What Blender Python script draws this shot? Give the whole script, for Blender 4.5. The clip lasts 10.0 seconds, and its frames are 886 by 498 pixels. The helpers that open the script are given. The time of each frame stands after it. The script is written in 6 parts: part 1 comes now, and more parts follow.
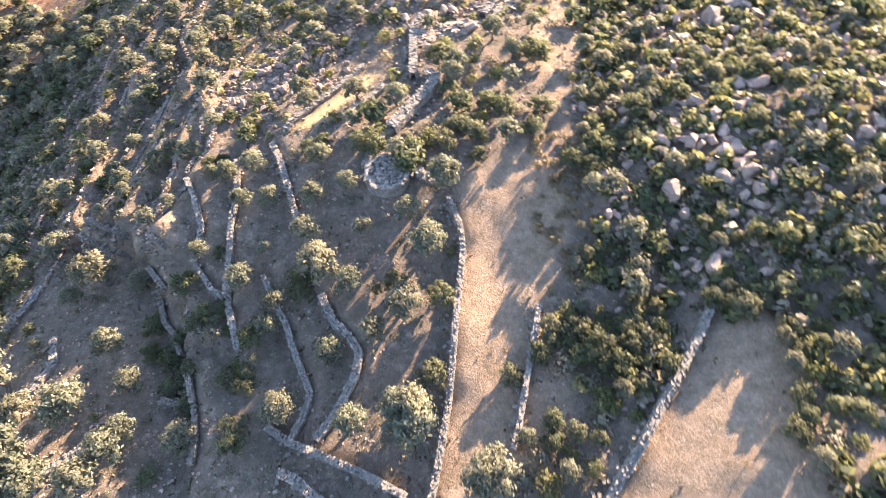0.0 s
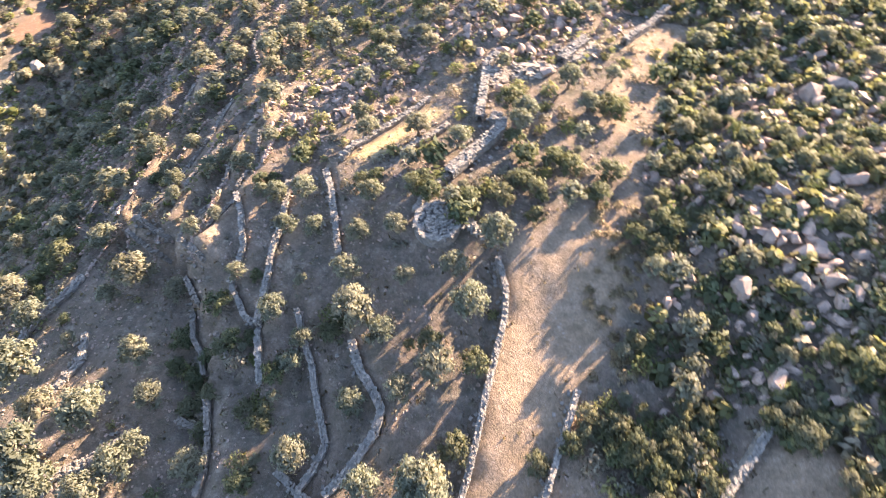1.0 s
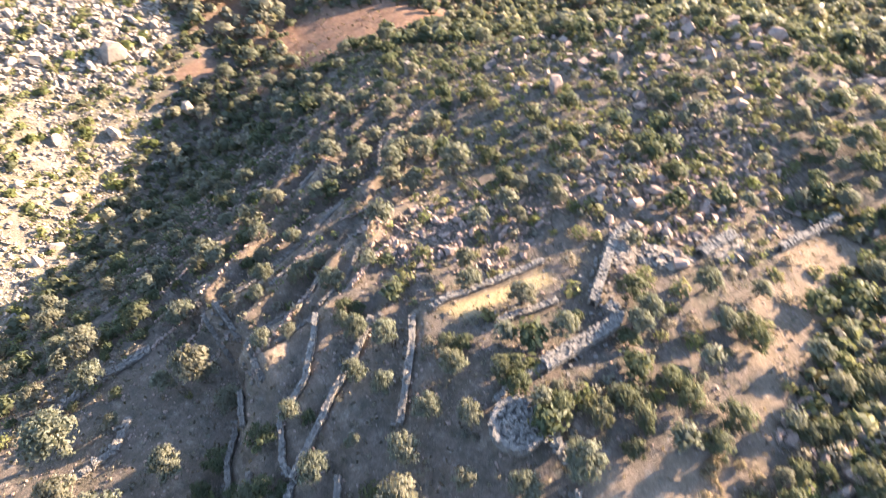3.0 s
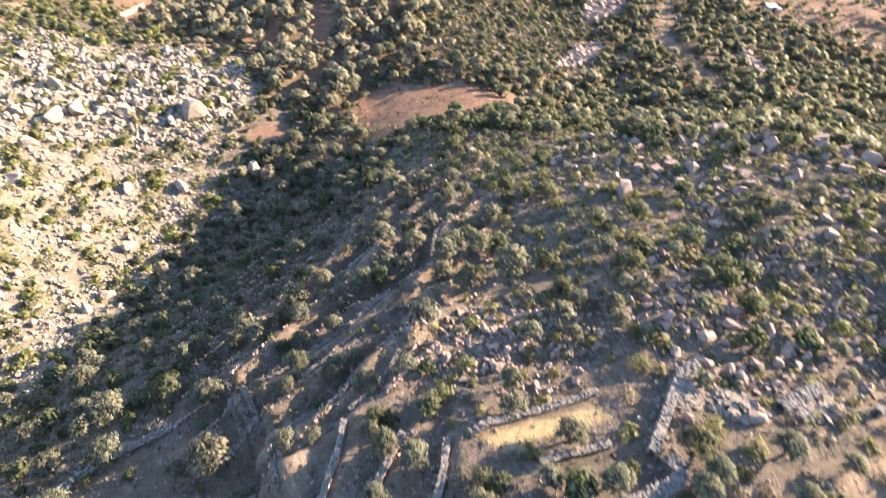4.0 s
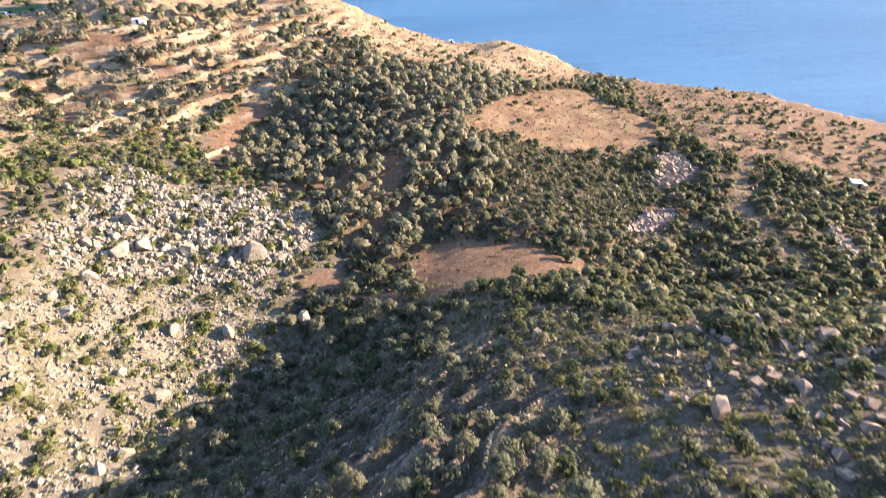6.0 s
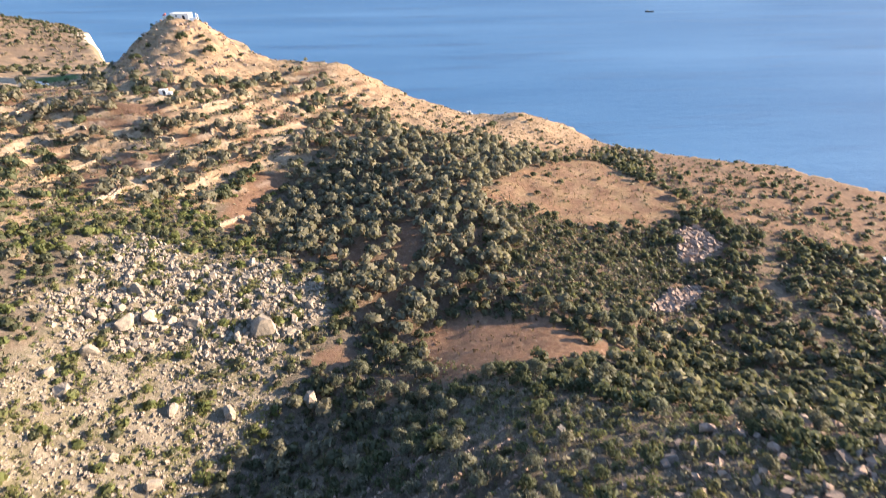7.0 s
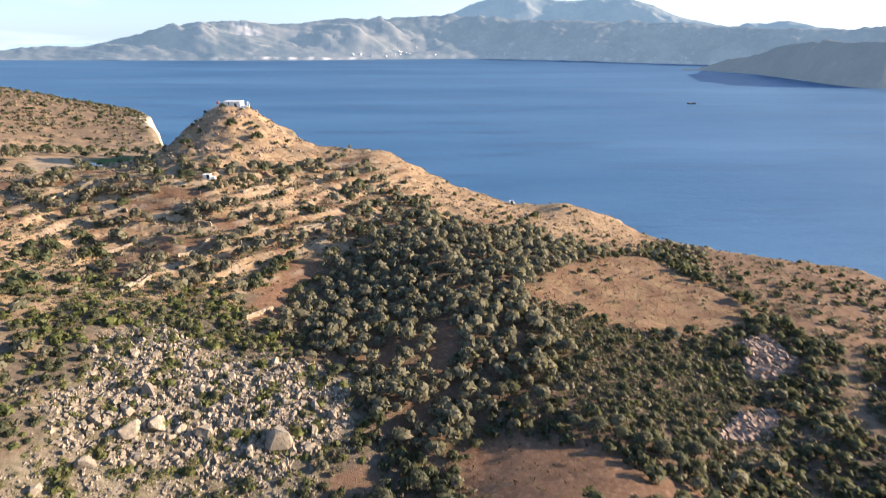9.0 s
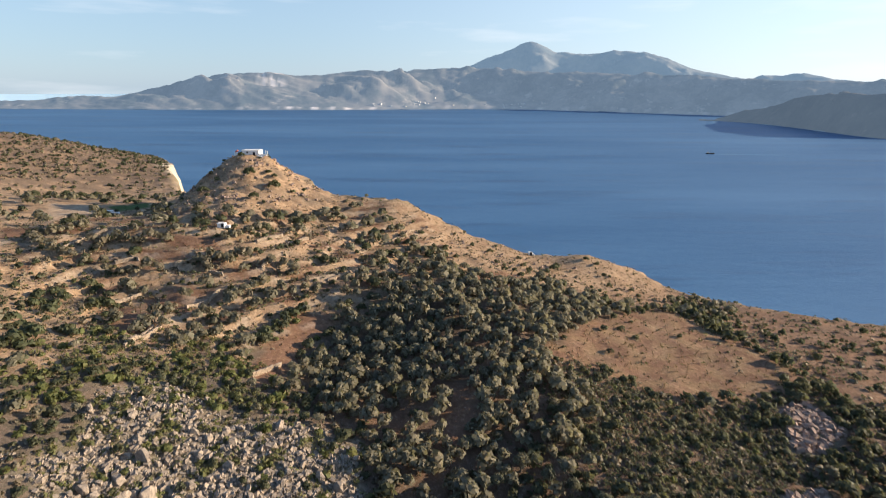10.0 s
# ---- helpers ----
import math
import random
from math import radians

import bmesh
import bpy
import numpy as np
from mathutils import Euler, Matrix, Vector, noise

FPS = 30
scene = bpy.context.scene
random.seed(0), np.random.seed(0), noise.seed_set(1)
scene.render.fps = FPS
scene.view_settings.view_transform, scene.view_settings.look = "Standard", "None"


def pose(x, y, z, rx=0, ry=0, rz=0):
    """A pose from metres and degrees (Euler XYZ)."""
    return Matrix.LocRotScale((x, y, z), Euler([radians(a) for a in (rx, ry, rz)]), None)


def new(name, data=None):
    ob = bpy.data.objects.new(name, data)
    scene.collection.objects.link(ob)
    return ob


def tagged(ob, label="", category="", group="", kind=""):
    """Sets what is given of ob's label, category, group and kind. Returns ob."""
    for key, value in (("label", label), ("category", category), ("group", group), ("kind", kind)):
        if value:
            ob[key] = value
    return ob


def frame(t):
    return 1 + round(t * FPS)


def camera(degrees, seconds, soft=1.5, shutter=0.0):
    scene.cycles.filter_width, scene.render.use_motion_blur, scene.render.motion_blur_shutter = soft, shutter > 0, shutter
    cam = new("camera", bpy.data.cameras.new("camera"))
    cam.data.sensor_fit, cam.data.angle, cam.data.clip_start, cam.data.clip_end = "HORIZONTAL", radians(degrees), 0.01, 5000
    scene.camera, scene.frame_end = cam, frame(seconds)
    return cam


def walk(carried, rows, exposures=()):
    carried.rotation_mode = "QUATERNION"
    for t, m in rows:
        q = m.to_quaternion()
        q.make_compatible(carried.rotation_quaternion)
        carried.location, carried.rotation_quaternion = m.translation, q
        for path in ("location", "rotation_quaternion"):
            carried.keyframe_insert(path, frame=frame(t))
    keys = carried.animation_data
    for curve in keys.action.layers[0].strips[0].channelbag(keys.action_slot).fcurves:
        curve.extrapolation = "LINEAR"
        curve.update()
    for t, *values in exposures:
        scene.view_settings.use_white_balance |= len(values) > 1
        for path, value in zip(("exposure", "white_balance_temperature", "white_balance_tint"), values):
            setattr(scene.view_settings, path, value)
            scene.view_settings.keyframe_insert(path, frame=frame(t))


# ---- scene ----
cam = camera(76.0, 10.0, soft=0.6, shutter=0.65)
# seconds, eye (metres above the sea), heading, pitch, roll (degrees)
PATH = [
    (0.0, (0.07, -0.167, 110.0), 2.48, -60.96, -3.3),
    (0.5, (-0.14, 2.752, 110.1), 6.61, -60.91, -2.9),
    (1.0, (-0.641, 5.525, 110.2), 11.0, -60.84, -2.4),
    (1.5, (-1.342, 8.246, 110.29), 15.06, -60.86, -2.1),
    (2.0, (-2.244, 11.056, 110.35), 19.16, -60.23, -1.8),
    (2.5, (-3.251, 13.669, 110.35), 22.84, -57.06, -1.4),
    (2.7, (-3.80, 14.64, 110.37), 24.06, -55.83, -1.15),
    (3.8, (-6.918, 20.033, 110.4), 32.38, -49.04, -0.45),
    (4.0, (-7.62, 21.02, 110.4), 33.71, -47.78, -0.4),
    (4.5, (-9.408, 23.281, 110.4), 36.23, -44.58, -0.25),
    (5.0, (-11.3, 25.467, 110.43), 38.37, -41.41, -0.2),
    (5.5, (-13.15, 27.593, 110.44), 39.69, -38.12, -0.2),
    (7.0, (-19.124, 33.916, 110.5), 42.39, -28.56, -0.1),
    (7.5, (-21.191, 36.026, 110.56), 43.32, -25.44, -0.05),
    (8.0, (-23.363, 38.126, 110.54), 44.3, -22.5, 0.0),
    (8.2, (-24.27, 38.98, 110.52), 44.75, -22.02, 0.0),
    (8.5, (-25.65, 40.248, 110.5), 45.37, -21.99, 0.1),
    (8.65, (-26.41, 40.94, 110.54), 45.73, -21.86, 0.1),
    (9.0, (-28.247, 42.608, 110.65), 46.52, -20.59, 0.2),
    (9.5, (-30.975, 44.971, 110.7), 47.54, -17.97, 0.2),
    (10.0, (-33.782, 47.355, 110.56), 48.27, -15.93, 0.3),
]
walk(cam, [(t, pose(*eye, 90 + pitch, 0, yaw) @ pose(0, 0, 0, 0, 0, roll)) for t, eye, yaw, pitch, roll in PATH],
     [(0.0, 2.58, 6950, 20), (1.0, 2.59, 6950, 20), (2.5, 2.46, 6750, 18), (4.5, 1.97, 6450, 15), (5.5, 1.8, 6400, 13), (7.0, 1.36, 6500, 12), (8.0, 1.14, 6500, 12), (9.0, 0.9, 6500, 11), (9.5, 0.66, 6550, 11), (10.0, 0.4, 6550, 11)])

# ---- light: a low sun and an open sky ----
SUN_AZIMUTH, SUN_HEIGHT = 37.0, 16.0          # degrees from +y towards +x, degrees above the horizon
sun_way = Vector((math.sin(radians(SUN_AZIMUTH)) * math.cos(radians(SUN_HEIGHT)),
                  math.cos(radians(SUN_AZIMUTH)) * math.cos(radians(SUN_HEIGHT)), math.sin(radians(SUN_HEIGHT))))
sun_data = bpy.data.lights.new("sun", "SUN")
sun_data.energy, sun_data.angle, sun_data.color = 7.0, radians(0.6), (1.0, 0.80, 0.58)
sun = new("sun", sun_data)
sun.rotation_mode = "QUATERNION"
sun.rotation_quaternion = sun_way.to_track_quat("Z", "Y")
sun.location = (60, 100, 300)

world = bpy.data.worlds.new("sky")
scene.world = world
world.use_nodes = True
wn, wl = world.node_tree.nodes, world.node_tree.links
wn.clear()
sky = wn.new("ShaderNodeTexSky")
sky.sky_type, sky.sun_disc = "NISHITA", False
sky.sun_elevation, sky.sun_rotation = radians(SUN_HEIGHT), radians(SUN_AZIMUTH)
sky.altitude, sky.air_density, sky.dust_density, sky.ozone_density = 110.0, 1.0, 0.35, 3.0
background = wn.new("ShaderNodeBackground")
background.inputs["Strength"].default_value = 0.15
w_out = wn.new("ShaderNodeOutputWorld")
# thin drawn-out cloud streaks
w_co = wn.new("ShaderNodeTexCoord")
w_map = wn.new("ShaderNodeMapping")
w_map.inputs["Scale"].default_value = (1.6, 1.6, 13.0)
w_map.inputs["Rotation"].default_value = (0.05, 0.03, 0.9)
w_noise = wn.new("ShaderNodeTexNoise")
w_noise.inputs["Scale"].default_value, w_noise.inputs["Detail"].default_value = 2.2, 7.0
w_ramp = wn.new("ShaderNodeMapRange")
w_ramp.inputs["From Min"].default_value, w_ramp.inputs["From Max"].default_value = 0.57, 0.80
w_ramp.inputs["To Max"].default_value = 0.4
w_mix = wn.new("ShaderNodeMix")
w_mix.data_type = "RGBA"
w_mix.inputs["B"].default_value = (5.6, 5.75, 6.0, 1)
wl.new(w_co.outputs["Generated"], w_map.inputs["Vector"])
wl.new(w_map.outputs["Vector"], w_noise.inputs["Vector"])
wl.new(w_noise.outputs["Fac"], w_ramp.inputs["Value"])
wl.new(w_ramp.outputs["Result"], w_mix.inputs["Factor"])
# pale sea haze low in the sky
w_sep = wn.new("ShaderNodeSeparateXYZ")
w_low = wn.new("ShaderNodeMapRange")
w_low.interpolation_type = "SMOOTHSTEP"
for key, v in (("From Min", -0.02), ("From Max", 0.68), ("To Min", 0.75), ("To Max", 0.0)):
    w_low.inputs[key].default_value = v
w_haze = wn.new("ShaderNodeMix")
w_haze.data_type = "RGBA"
# the haze is brighter and whiter on the sun's side
w_dot = wn.new("ShaderNodeVectorMath")
w_dot.operation = "DOT_PRODUCT"
w_dot.inputs[1].default_value = (math.sin(radians(SUN_AZIMUTH)), math.cos(radians(SUN_AZIMUTH)), 0.0)
w_side = wn.new("ShaderNodeMapRange")
w_side.interpolation_type = "SMOOTHSTEP"
for key, v in (("From Min", -0.35), ("From Max", 1.0)):
    w_side.inputs[key].default_value = v
w_glow = wn.new("ShaderNodeMix")
w_glow.data_type = "RGBA"
w_glow.inputs["A"].default_value = (2.2, 3.1, 4.1, 1)
w_glow.inputs["B"].default_value = (4.7, 5.6, 6.5, 1)
wl.new(w_co.outputs["Generated"], w_dot.inputs[0])
wl.new(w_dot.outputs["Value"], w_side.inputs["Value"])
wl.new(w_side.outputs["Result"], w_glow.inputs["Factor"])
wl.new(w_glow.outputs["Result"], w_haze.inputs["B"])
wl.new(w_co.outputs["Generated"], w_sep.inputs["Vector"])
wl.new(w_sep.outputs["Z"], w_low.inputs["Value"])
wl.new(w_low.outputs["Result"], w_haze.inputs["Factor"])
wl.new(sky.outputs["Color"], w_haze.inputs["A"])
wl.new(w_haze.outputs["Result"], w_mix.inputs["A"])
wl.new(w_mix.outputs["Result"], background.inputs["Color"])
wl.new(background.outputs["Background"], w_out.inputs["Surface"])


# ---- materials ----
class Nodes:
    """A material's node tree, with short ways to add and join nodes."""

    def __init__(self, name):
        self.mat = bpy.data.materials.new(name)
        self.mat.use_nodes = True
        self.n, self.l = self.mat.node_tree.nodes, self.mat.node_tree.links
        self.bsdf = self.n["Principled BSDF"]
        self.out = self.n["Material Output"]
        self.pos = self.n.new("ShaderNodeNewGeometry").outputs["Position"]

    def noise(self, size, detail=4.0, rough=0.6, stretch=None, where=None, turn=0.0):
        """Noise whose features are about that many metres across."""
        t = self.n.new("ShaderNodeTexNoise")
        t.inputs["Scale"].default_value = 1.0 / size
        t.inputs["Detail"].default_value, t.inputs["Roughness"].default_value = detail, rough
        src = where or self.pos
        if stretch:
            m = self.n.new("ShaderNodeMapping")
            m.vector_type = "TEXTURE" if turn else "POINT"
            m.inputs["Rotation"].default_value = (0, 0, turn)
            if turn:
                stretch = tuple(1 / s for s in stretch)
            m.inputs["Scale"].default_value = stretch
            self.l.new(src, m.inputs["Vector"])
            src = m.outputs["Vector"]
        self.l.new(src, t.inputs["Vector"])
        return t.outputs["Fac"]

    def cells(self, size, randomness=1.0, out="Distance"):
        t = self.n.new("ShaderNodeTexVoronoi")
        t.inputs["Scale"].default_value, t.inputs["Randomness"].default_value = 1.0 / size, randomness
        self.l.new(self.pos, t.inputs["Vector"])
        return t.outputs[out]

    def span(self, value, lo, hi, to_lo=0.0, to_hi=1.0):
        m = self.n.new("ShaderNodeMapRange")
        for key, v in (("From Min", lo), ("From Max", hi), ("To Min", to_lo), ("To Max", to_hi)):
            m.inputs[key].default_value = v
        self.l.new(value, m.inputs["Value"])
        return m.outputs["Result"]

    def times(self, a, b, op="MULTIPLY"):
        m = self.n.new("ShaderNodeMath")
        m.operation, m.use_clamp = op, True
        for i, v in enumerate((a, b)):
            if isinstance(v, (int, float)):
                m.inputs[i].default_value = v
            else:
                self.l.new(v, m.inputs[i])
        return m.outputs[0]

    def blend(self, fac, a, b, kind="MIX"):
        m = self.n.new("ShaderNodeMix")
        m.data_type, m.blend_type = "RGBA", kind
        for key, v in (("Factor", fac), ("A", a), ("B", b)):
            if isinstance(v, (int, float)):
                m.inputs[key].default_value = v
            elif isinstance(v, tuple):
                m.inputs[key].default_value = (*v, 1.0)
            else:
                self.l.new(v, m.inputs[key])
        return m.outputs["Result"]

    def attribute(self, name):
        a = self.n.new("ShaderNodeAttribute")
        a.attribute_name = name
        return a.outputs["Fac"]

    def random_island(self):
        return self.n.new("ShaderNodeNewGeometry").outputs["Random Per Island"]

    def random_object(self):
        return self.n.new("ShaderNodeObjectInfo").outputs["Random"]

    def bump(self, height, distance, strength=0.6):
        b = self.n.new("ShaderNodeBump")
        b.inputs["Strength"].default_value, b.inputs["Distance"].default_value = strength, distance
        self.l.new(height, b.inputs["Height"])
        self.l.new(b.outputs["Normal"], self.bsdf.inputs["Normal"])

    def finish(self, colour, rough=0.9, spec=0.2):
        if isinstance(colour, tuple):
            self.bsdf.inputs["Base Color"].default_value = (*colour, 1)
        else:
            self.l.new(colour, self.bsdf.inputs["Base Color"])
        self.bsdf.inputs["Roughness"].default_value = rough
        self.bsdf.inputs["Specular IOR Level"].default_value = spec
        return self.mat


def make_ground():
    k = Nodes("hillside_soil")
    broad, fine, grit = k.noise(14.0, 5), k.noise(1.3, 6, 0.72), k.noise(0.22, 4, 0.75)
    clod = k.noise(0.55, 5, 0.7)
    soil = k.blend(k.span(broad, 0.35, 0.65), (0.156, 0.123, 0.101), (0.220, 0.166, 0.127))
    soil = k.blend(k.span(fine, 0.45, 0.62), soil, (0.115, 0.101, 0.078))
    soil = k.blend(k.span(clod, 0.58, 0.72, 0, 0.8), soil, (0.245, 0.195, 0.137))
    dust_and_sun = k.blend(k.span(fine, 0.35, 0.65), (0.250, 0.182, 0.128), (0.335, 0.250, 0.178))
    dust_and_sun = k.blend(k.span(k.noise(5.0, 4), 0.42, 0.66, 0, 0.8), dust_and_sun, (0.298, 0.210, 0.138))
    straw = k.blend(k.span(fine, 0.38, 0.62), (0.43, 0.282, 0.170), (0.59, 0.422, 0.270))
    straw = k.blend(k.span(k.noise(6.0, 5, 0.7), 0.45, 0.62, 0, 0.8), straw, (0.33, 0.215, 0.135))
    straw = k.blend(k.span(clod, 0.56, 0.70, 0, 0.45), straw, (0.19, 0.145, 0.085))
    gold = k.blend(fine, (0.35, 0.255, 0.125), (0.49, 0.37, 0.20))
    red = k.blend(k.span(broad, 0.3, 0.7), (0.185, 0.098, 0.064), (0.275, 0.152, 0.100))
    red = k.blend(k.span(fine, 0.48, 0.66), red, (0.33, 0.20, 0.118))
    pale = k.blend(k.span(fine, 0.35, 0.65), (0.24, 0.203, 0.153), (0.40, 0.342, 0.268))
    pale = k.blend(k.span(k.noise(7.0, 5, 0.65), 0.44, 0.56, 0, 0.65), pale, (0.185, 0.17, 0.08))
    green = k.blend(fine, (0.055, 0.115, 0.032), (0.10, 0.17, 0.05))
    c = soil
    for name, shade in (("dust_and_sun", dust_and_sun), ("straw", straw), ("red_soil", red), ("pale_stone", pale), ("golden_grass", gold), ("crop", green), ("chalk", (0.66, 0.58, 0.47))):
        c = k.blend(k.attribute(name), c, shade)
    c = k.blend(k.span(grit, 0.40, 0.66, 0.0, 0.65), c, k.blend(0.6, c, (0.05, 0.042, 0.035)))
    gravel = k.span(k.noise(3.5, 5, 0.7), 0.40, 0.60, 0.15, 1.0)
    c = k.blend(k.times(gravel, k.span(k.cells(0.30), 0.06, 0.15, 0.75, 0.0)), c, (0.40, 0.345, 0.30))
    c = k.blend(k.times(gravel, k.span(k.cells(0.75), 0.08, 0.20, 0.6, 0.0)), c, (0.36, 0.31, 0.27))
    mottle = k.noise(1.0, 8, 0.8)
    c = k.blend(k.span(mottle, 0.47, 0.62, 0.0, 0.7), c, k.blend(0.62, c, (0.075, 0.070, 0.042)))
    c = k.blend(k.span(mottle, 0.46, 0.36, 0.0, 0.5), c, k.blend(0.45, c, (0.52, 0.45, 0.35)))
    k.bump(k.blend(0.5, k.noise(0.6, 8, 0.8), grit), 0.3, 1.0)
    return k.finish(c, 0.95, 0.1)


def make_leaf(name, dark, light, dry, through_amount=0.38):
    """Leaf clumps: every clump and every plant a little different, and some light passing through."""
    k = Nodes(name)
    c = k.blend(k.random_island(), dark, light)
    c = k.blend(k.span(k.random_object(), 0.35, 1.0, 0.0, 0.65), c, dry)
    c = k.blend(k.span(k.noise(5.5, 2), 0.5, 0.72, 0.0, 0.5), c, dry)
    c = k.blend(k.span(k.noise(2.7, 2, 0.5), 0.40, 0.60, 0.75, 0.0), c, k.blend(0.45, c, (0.025, 0.03, 0.018)))
    c = k.blend(k.span(k.noise(3.6, 2, 0.5), 0.56, 0.72, 0.0, 0.5), c, k.blend(0.5, c, (0.34, 0.32, 0.21)))
    k.finish(c, 0.62, 0.25)
    thin = k.n.new("ShaderNodeBsdfTranslucent")
    k.l.new(k.blend(0.3, c, (0.28, 0.28, 0.12)), thin.inputs["Color"])
    mix = k.n.new("ShaderNodeMixShader")
    mix.inputs["Fac"].default_value = through_amount
    k.l.new(k.bsdf.outputs["BSDF"], mix.inputs[1])
    k.l.new(thin.outputs["BSDF"], mix.inputs[2])
    k.l.new(mix.outputs["Shader"], k.out.inputs["Surface"])
    return k.mat


def make_rock(name, cold, warm, lichen, island=True):
    k = Nodes(name)
    r = k.random_island() if island else k.random_object()
    c = k.blend(r, cold, warm)
    c = k.blend(k.span(k.noise(0.7, 7, 0.75), 0.42, 0.62), c, lichen)
    c = k.blend(k.span(k.noise(0.16, 4, 0.7), 0.55, 0.8, 0, 0.6), c, (0.10, 0.09, 0.08))
    k.bump(k.noise(0.35, 8, 0.75), 0.18, 0.9)
    return k.finish(c, 0.9, 0.2)


def make_bark():
    k = Nodes("olive_bark")
    c = k.blend(k.noise(0.12, 5, 0.7, (3, 3, 0.6)), (0.09, 0.072, 0.056), (0.20, 0.165, 0.13))
    k.bump(k.noise(0.06, 5, 0.7, (3, 3, 0.5)), 0.03)
    return k.finish(c, 0.95, 0.1)


def make_sea():
    k = Nodes("sea_water")
    along = math.atan2(0.7463, 0.6656)          # wind streaks lie across the bay
    swell, ripple = k.noise(11.0, 7, 0.66, (0.5, 1.0, 1.0), None, along), k.noise(2.2, 5, 0.7, (0.6, 1.0, 1.0), None, along)
    cats = k.span(k.noise(230.0, 6, 0.62, (0.22, 1.0, 1.0), None, along), 0.40, 0.62)
    gust = k.span(k.noise(48.0, 5, 0.65, (0.2, 1.0, 1.0), None, along), 0.52, 0.70)
    c = k.blend(cats, (0.040, 0.126, 0.262), (0.074, 0.180, 0.330))
    c = k.blend(k.times(gust, 0.9), c, (0.014, 0.068, 0.170))
    k.bump(k.blend(0.4, swell, ripple), 0.95, 0.8)
    k.finish(c, 0.25, 0.5)
    k.l.new(k.span(gust, 0, 1, 0.52, 0.40), k.bsdf.inputs["Roughness"])
    k.bsdf.inputs["IOR"].default_value = 1.33
    return k.mat


def make_paint(name, colour, dirt):
    k = Nodes(name)
    c = k.blend(k.span(k.noise(1.6, 6, 0.7), 0.5, 0.8, 0, 0.6), colour, dirt)
    k.bump(k.noise(0.2, 5), 0.01, 0.4)
    return k.finish(c, 0.8, 0.3)


def make_far(name, low, mid, pale, haze_glow):
    """Far mountains: scrub, bare rock and worked slopes, with distance haze painted in as a bluish glow."""
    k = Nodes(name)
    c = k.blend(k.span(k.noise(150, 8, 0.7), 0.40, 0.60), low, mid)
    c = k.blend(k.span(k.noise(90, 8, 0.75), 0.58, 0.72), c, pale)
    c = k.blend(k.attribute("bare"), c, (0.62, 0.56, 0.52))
    k.bsdf.inputs["Emission Color"].default_value = (*haze_glow, 1)
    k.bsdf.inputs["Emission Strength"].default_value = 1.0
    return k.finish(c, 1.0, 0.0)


GROUND = make_ground()
OLIVE = make_leaf("olive_leaves", (0.125, 0.138, 0.098), (0.25, 0.262, 0.19), (0.24, 0.215, 0.15), 0.45)
MASTIC = make_leaf("mastic_leaves", (0.068, 0.088, 0.045), (0.142, 0.162, 0.085), (0.165, 0.155, 0.098), 0.45)
GROVE_LEAF = make_leaf("grove_leaves", (0.15, 0.145, 0.102), (0.31, 0.29, 0.205), (0.285, 0.225, 0.155), 0.42)
JUNIPER = make_leaf("juniper_leaves", (0.050, 0.063, 0.035), (0.122, 0.140, 0.074), (0.132, 0.126, 0.076), 0.4)
SPURGE = make_leaf("spurge_leaves", (0.115, 0.138, 0.046), (0.225, 0.25, 0.09), (0.245, 0.215, 0.10), 0.45)
HEATH = make_leaf("dry_scrub_twigs", (0.13, 0.122, 0.09), (0.23, 0.21, 0.155), (0.26, 0.205, 0.135), 0.2)
DRYBUSH = make_leaf("yellow_dry_stems", (0.20, 0.155, 0.09), (0.33, 0.255, 0.15), (0.26, 0.20, 0.12), 0.3)
ROCK = make_rock("granite_boulder", (0.285, 0.215, 0.178), (0.46, 0.32, 0.25), (0.245, 0.19, 0.155))
PALE_ROCK = make_rock("pale_scree_rock", (0.265, 0.228, 0.190), (0.45, 0.368, 0.288), (0.21, 0.18, 0.145))
WALL_STONE = make_rock("dry_wall_stone", (0.20, 0.182, 0.160), (0.36, 0.31, 0.258), (0.17, 0.16, 0.142))
BANK_STONE = make_rock("terrace_edge_stone", (0.165, 0.145, 0.122), (0.285, 0.24, 0.195), (0.15, 0.132, 0.112))
EARTH_CORE = make_rock("wall_rubble_core", (0.12, 0.105, 0.09), (0.16, 0.14, 0.12), (0.10, 0.09, 0.08))
BARK = make_bark()
SEA = make_sea()
FOAM = make_paint("ruffled_water", (0.22, 0.34, 0.46), (0.12, 0.24, 0.38))
WHITEWASH = make_paint("whitewash", (0.80, 0.79, 0.77), (0.62, 0.59, 0.54))
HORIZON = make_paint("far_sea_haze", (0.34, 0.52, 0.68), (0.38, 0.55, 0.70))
TUFT = make_leaf("dry_grass_blades", (0.20, 0.15, 0.085), (0.36, 0.27, 0.155), (0.27, 0.20, 0.11), 0.3)
BANK = make_rock("pale_earth_bank", (0.36, 0.29, 0.22), (0.46, 0.37, 0.28), (0.30, 0.24, 0.18))
TAN_PLASTER = make_paint("weathered_plaster", (0.46, 0.38, 0.30), (0.30, 0.25, 0.20))
DARK_OPENING = make_paint("dark_opening", (0.03, 0.03, 0.035), (0.02, 0.02, 0.02))
RED_PAINT = make_paint("faded_red_paint", (0.45, 0.12, 0.08), (0.35, 0.14, 0.10))
# last colour of each: distance haze, painted in as emission
FAR_LAND = make_far("hazy_far_hills", (0.066, 0.084, 0.092), (0.175, 0.168, 0.158), (0.36, 0.32, 0.28), (0.092, 0.130, 0.178))
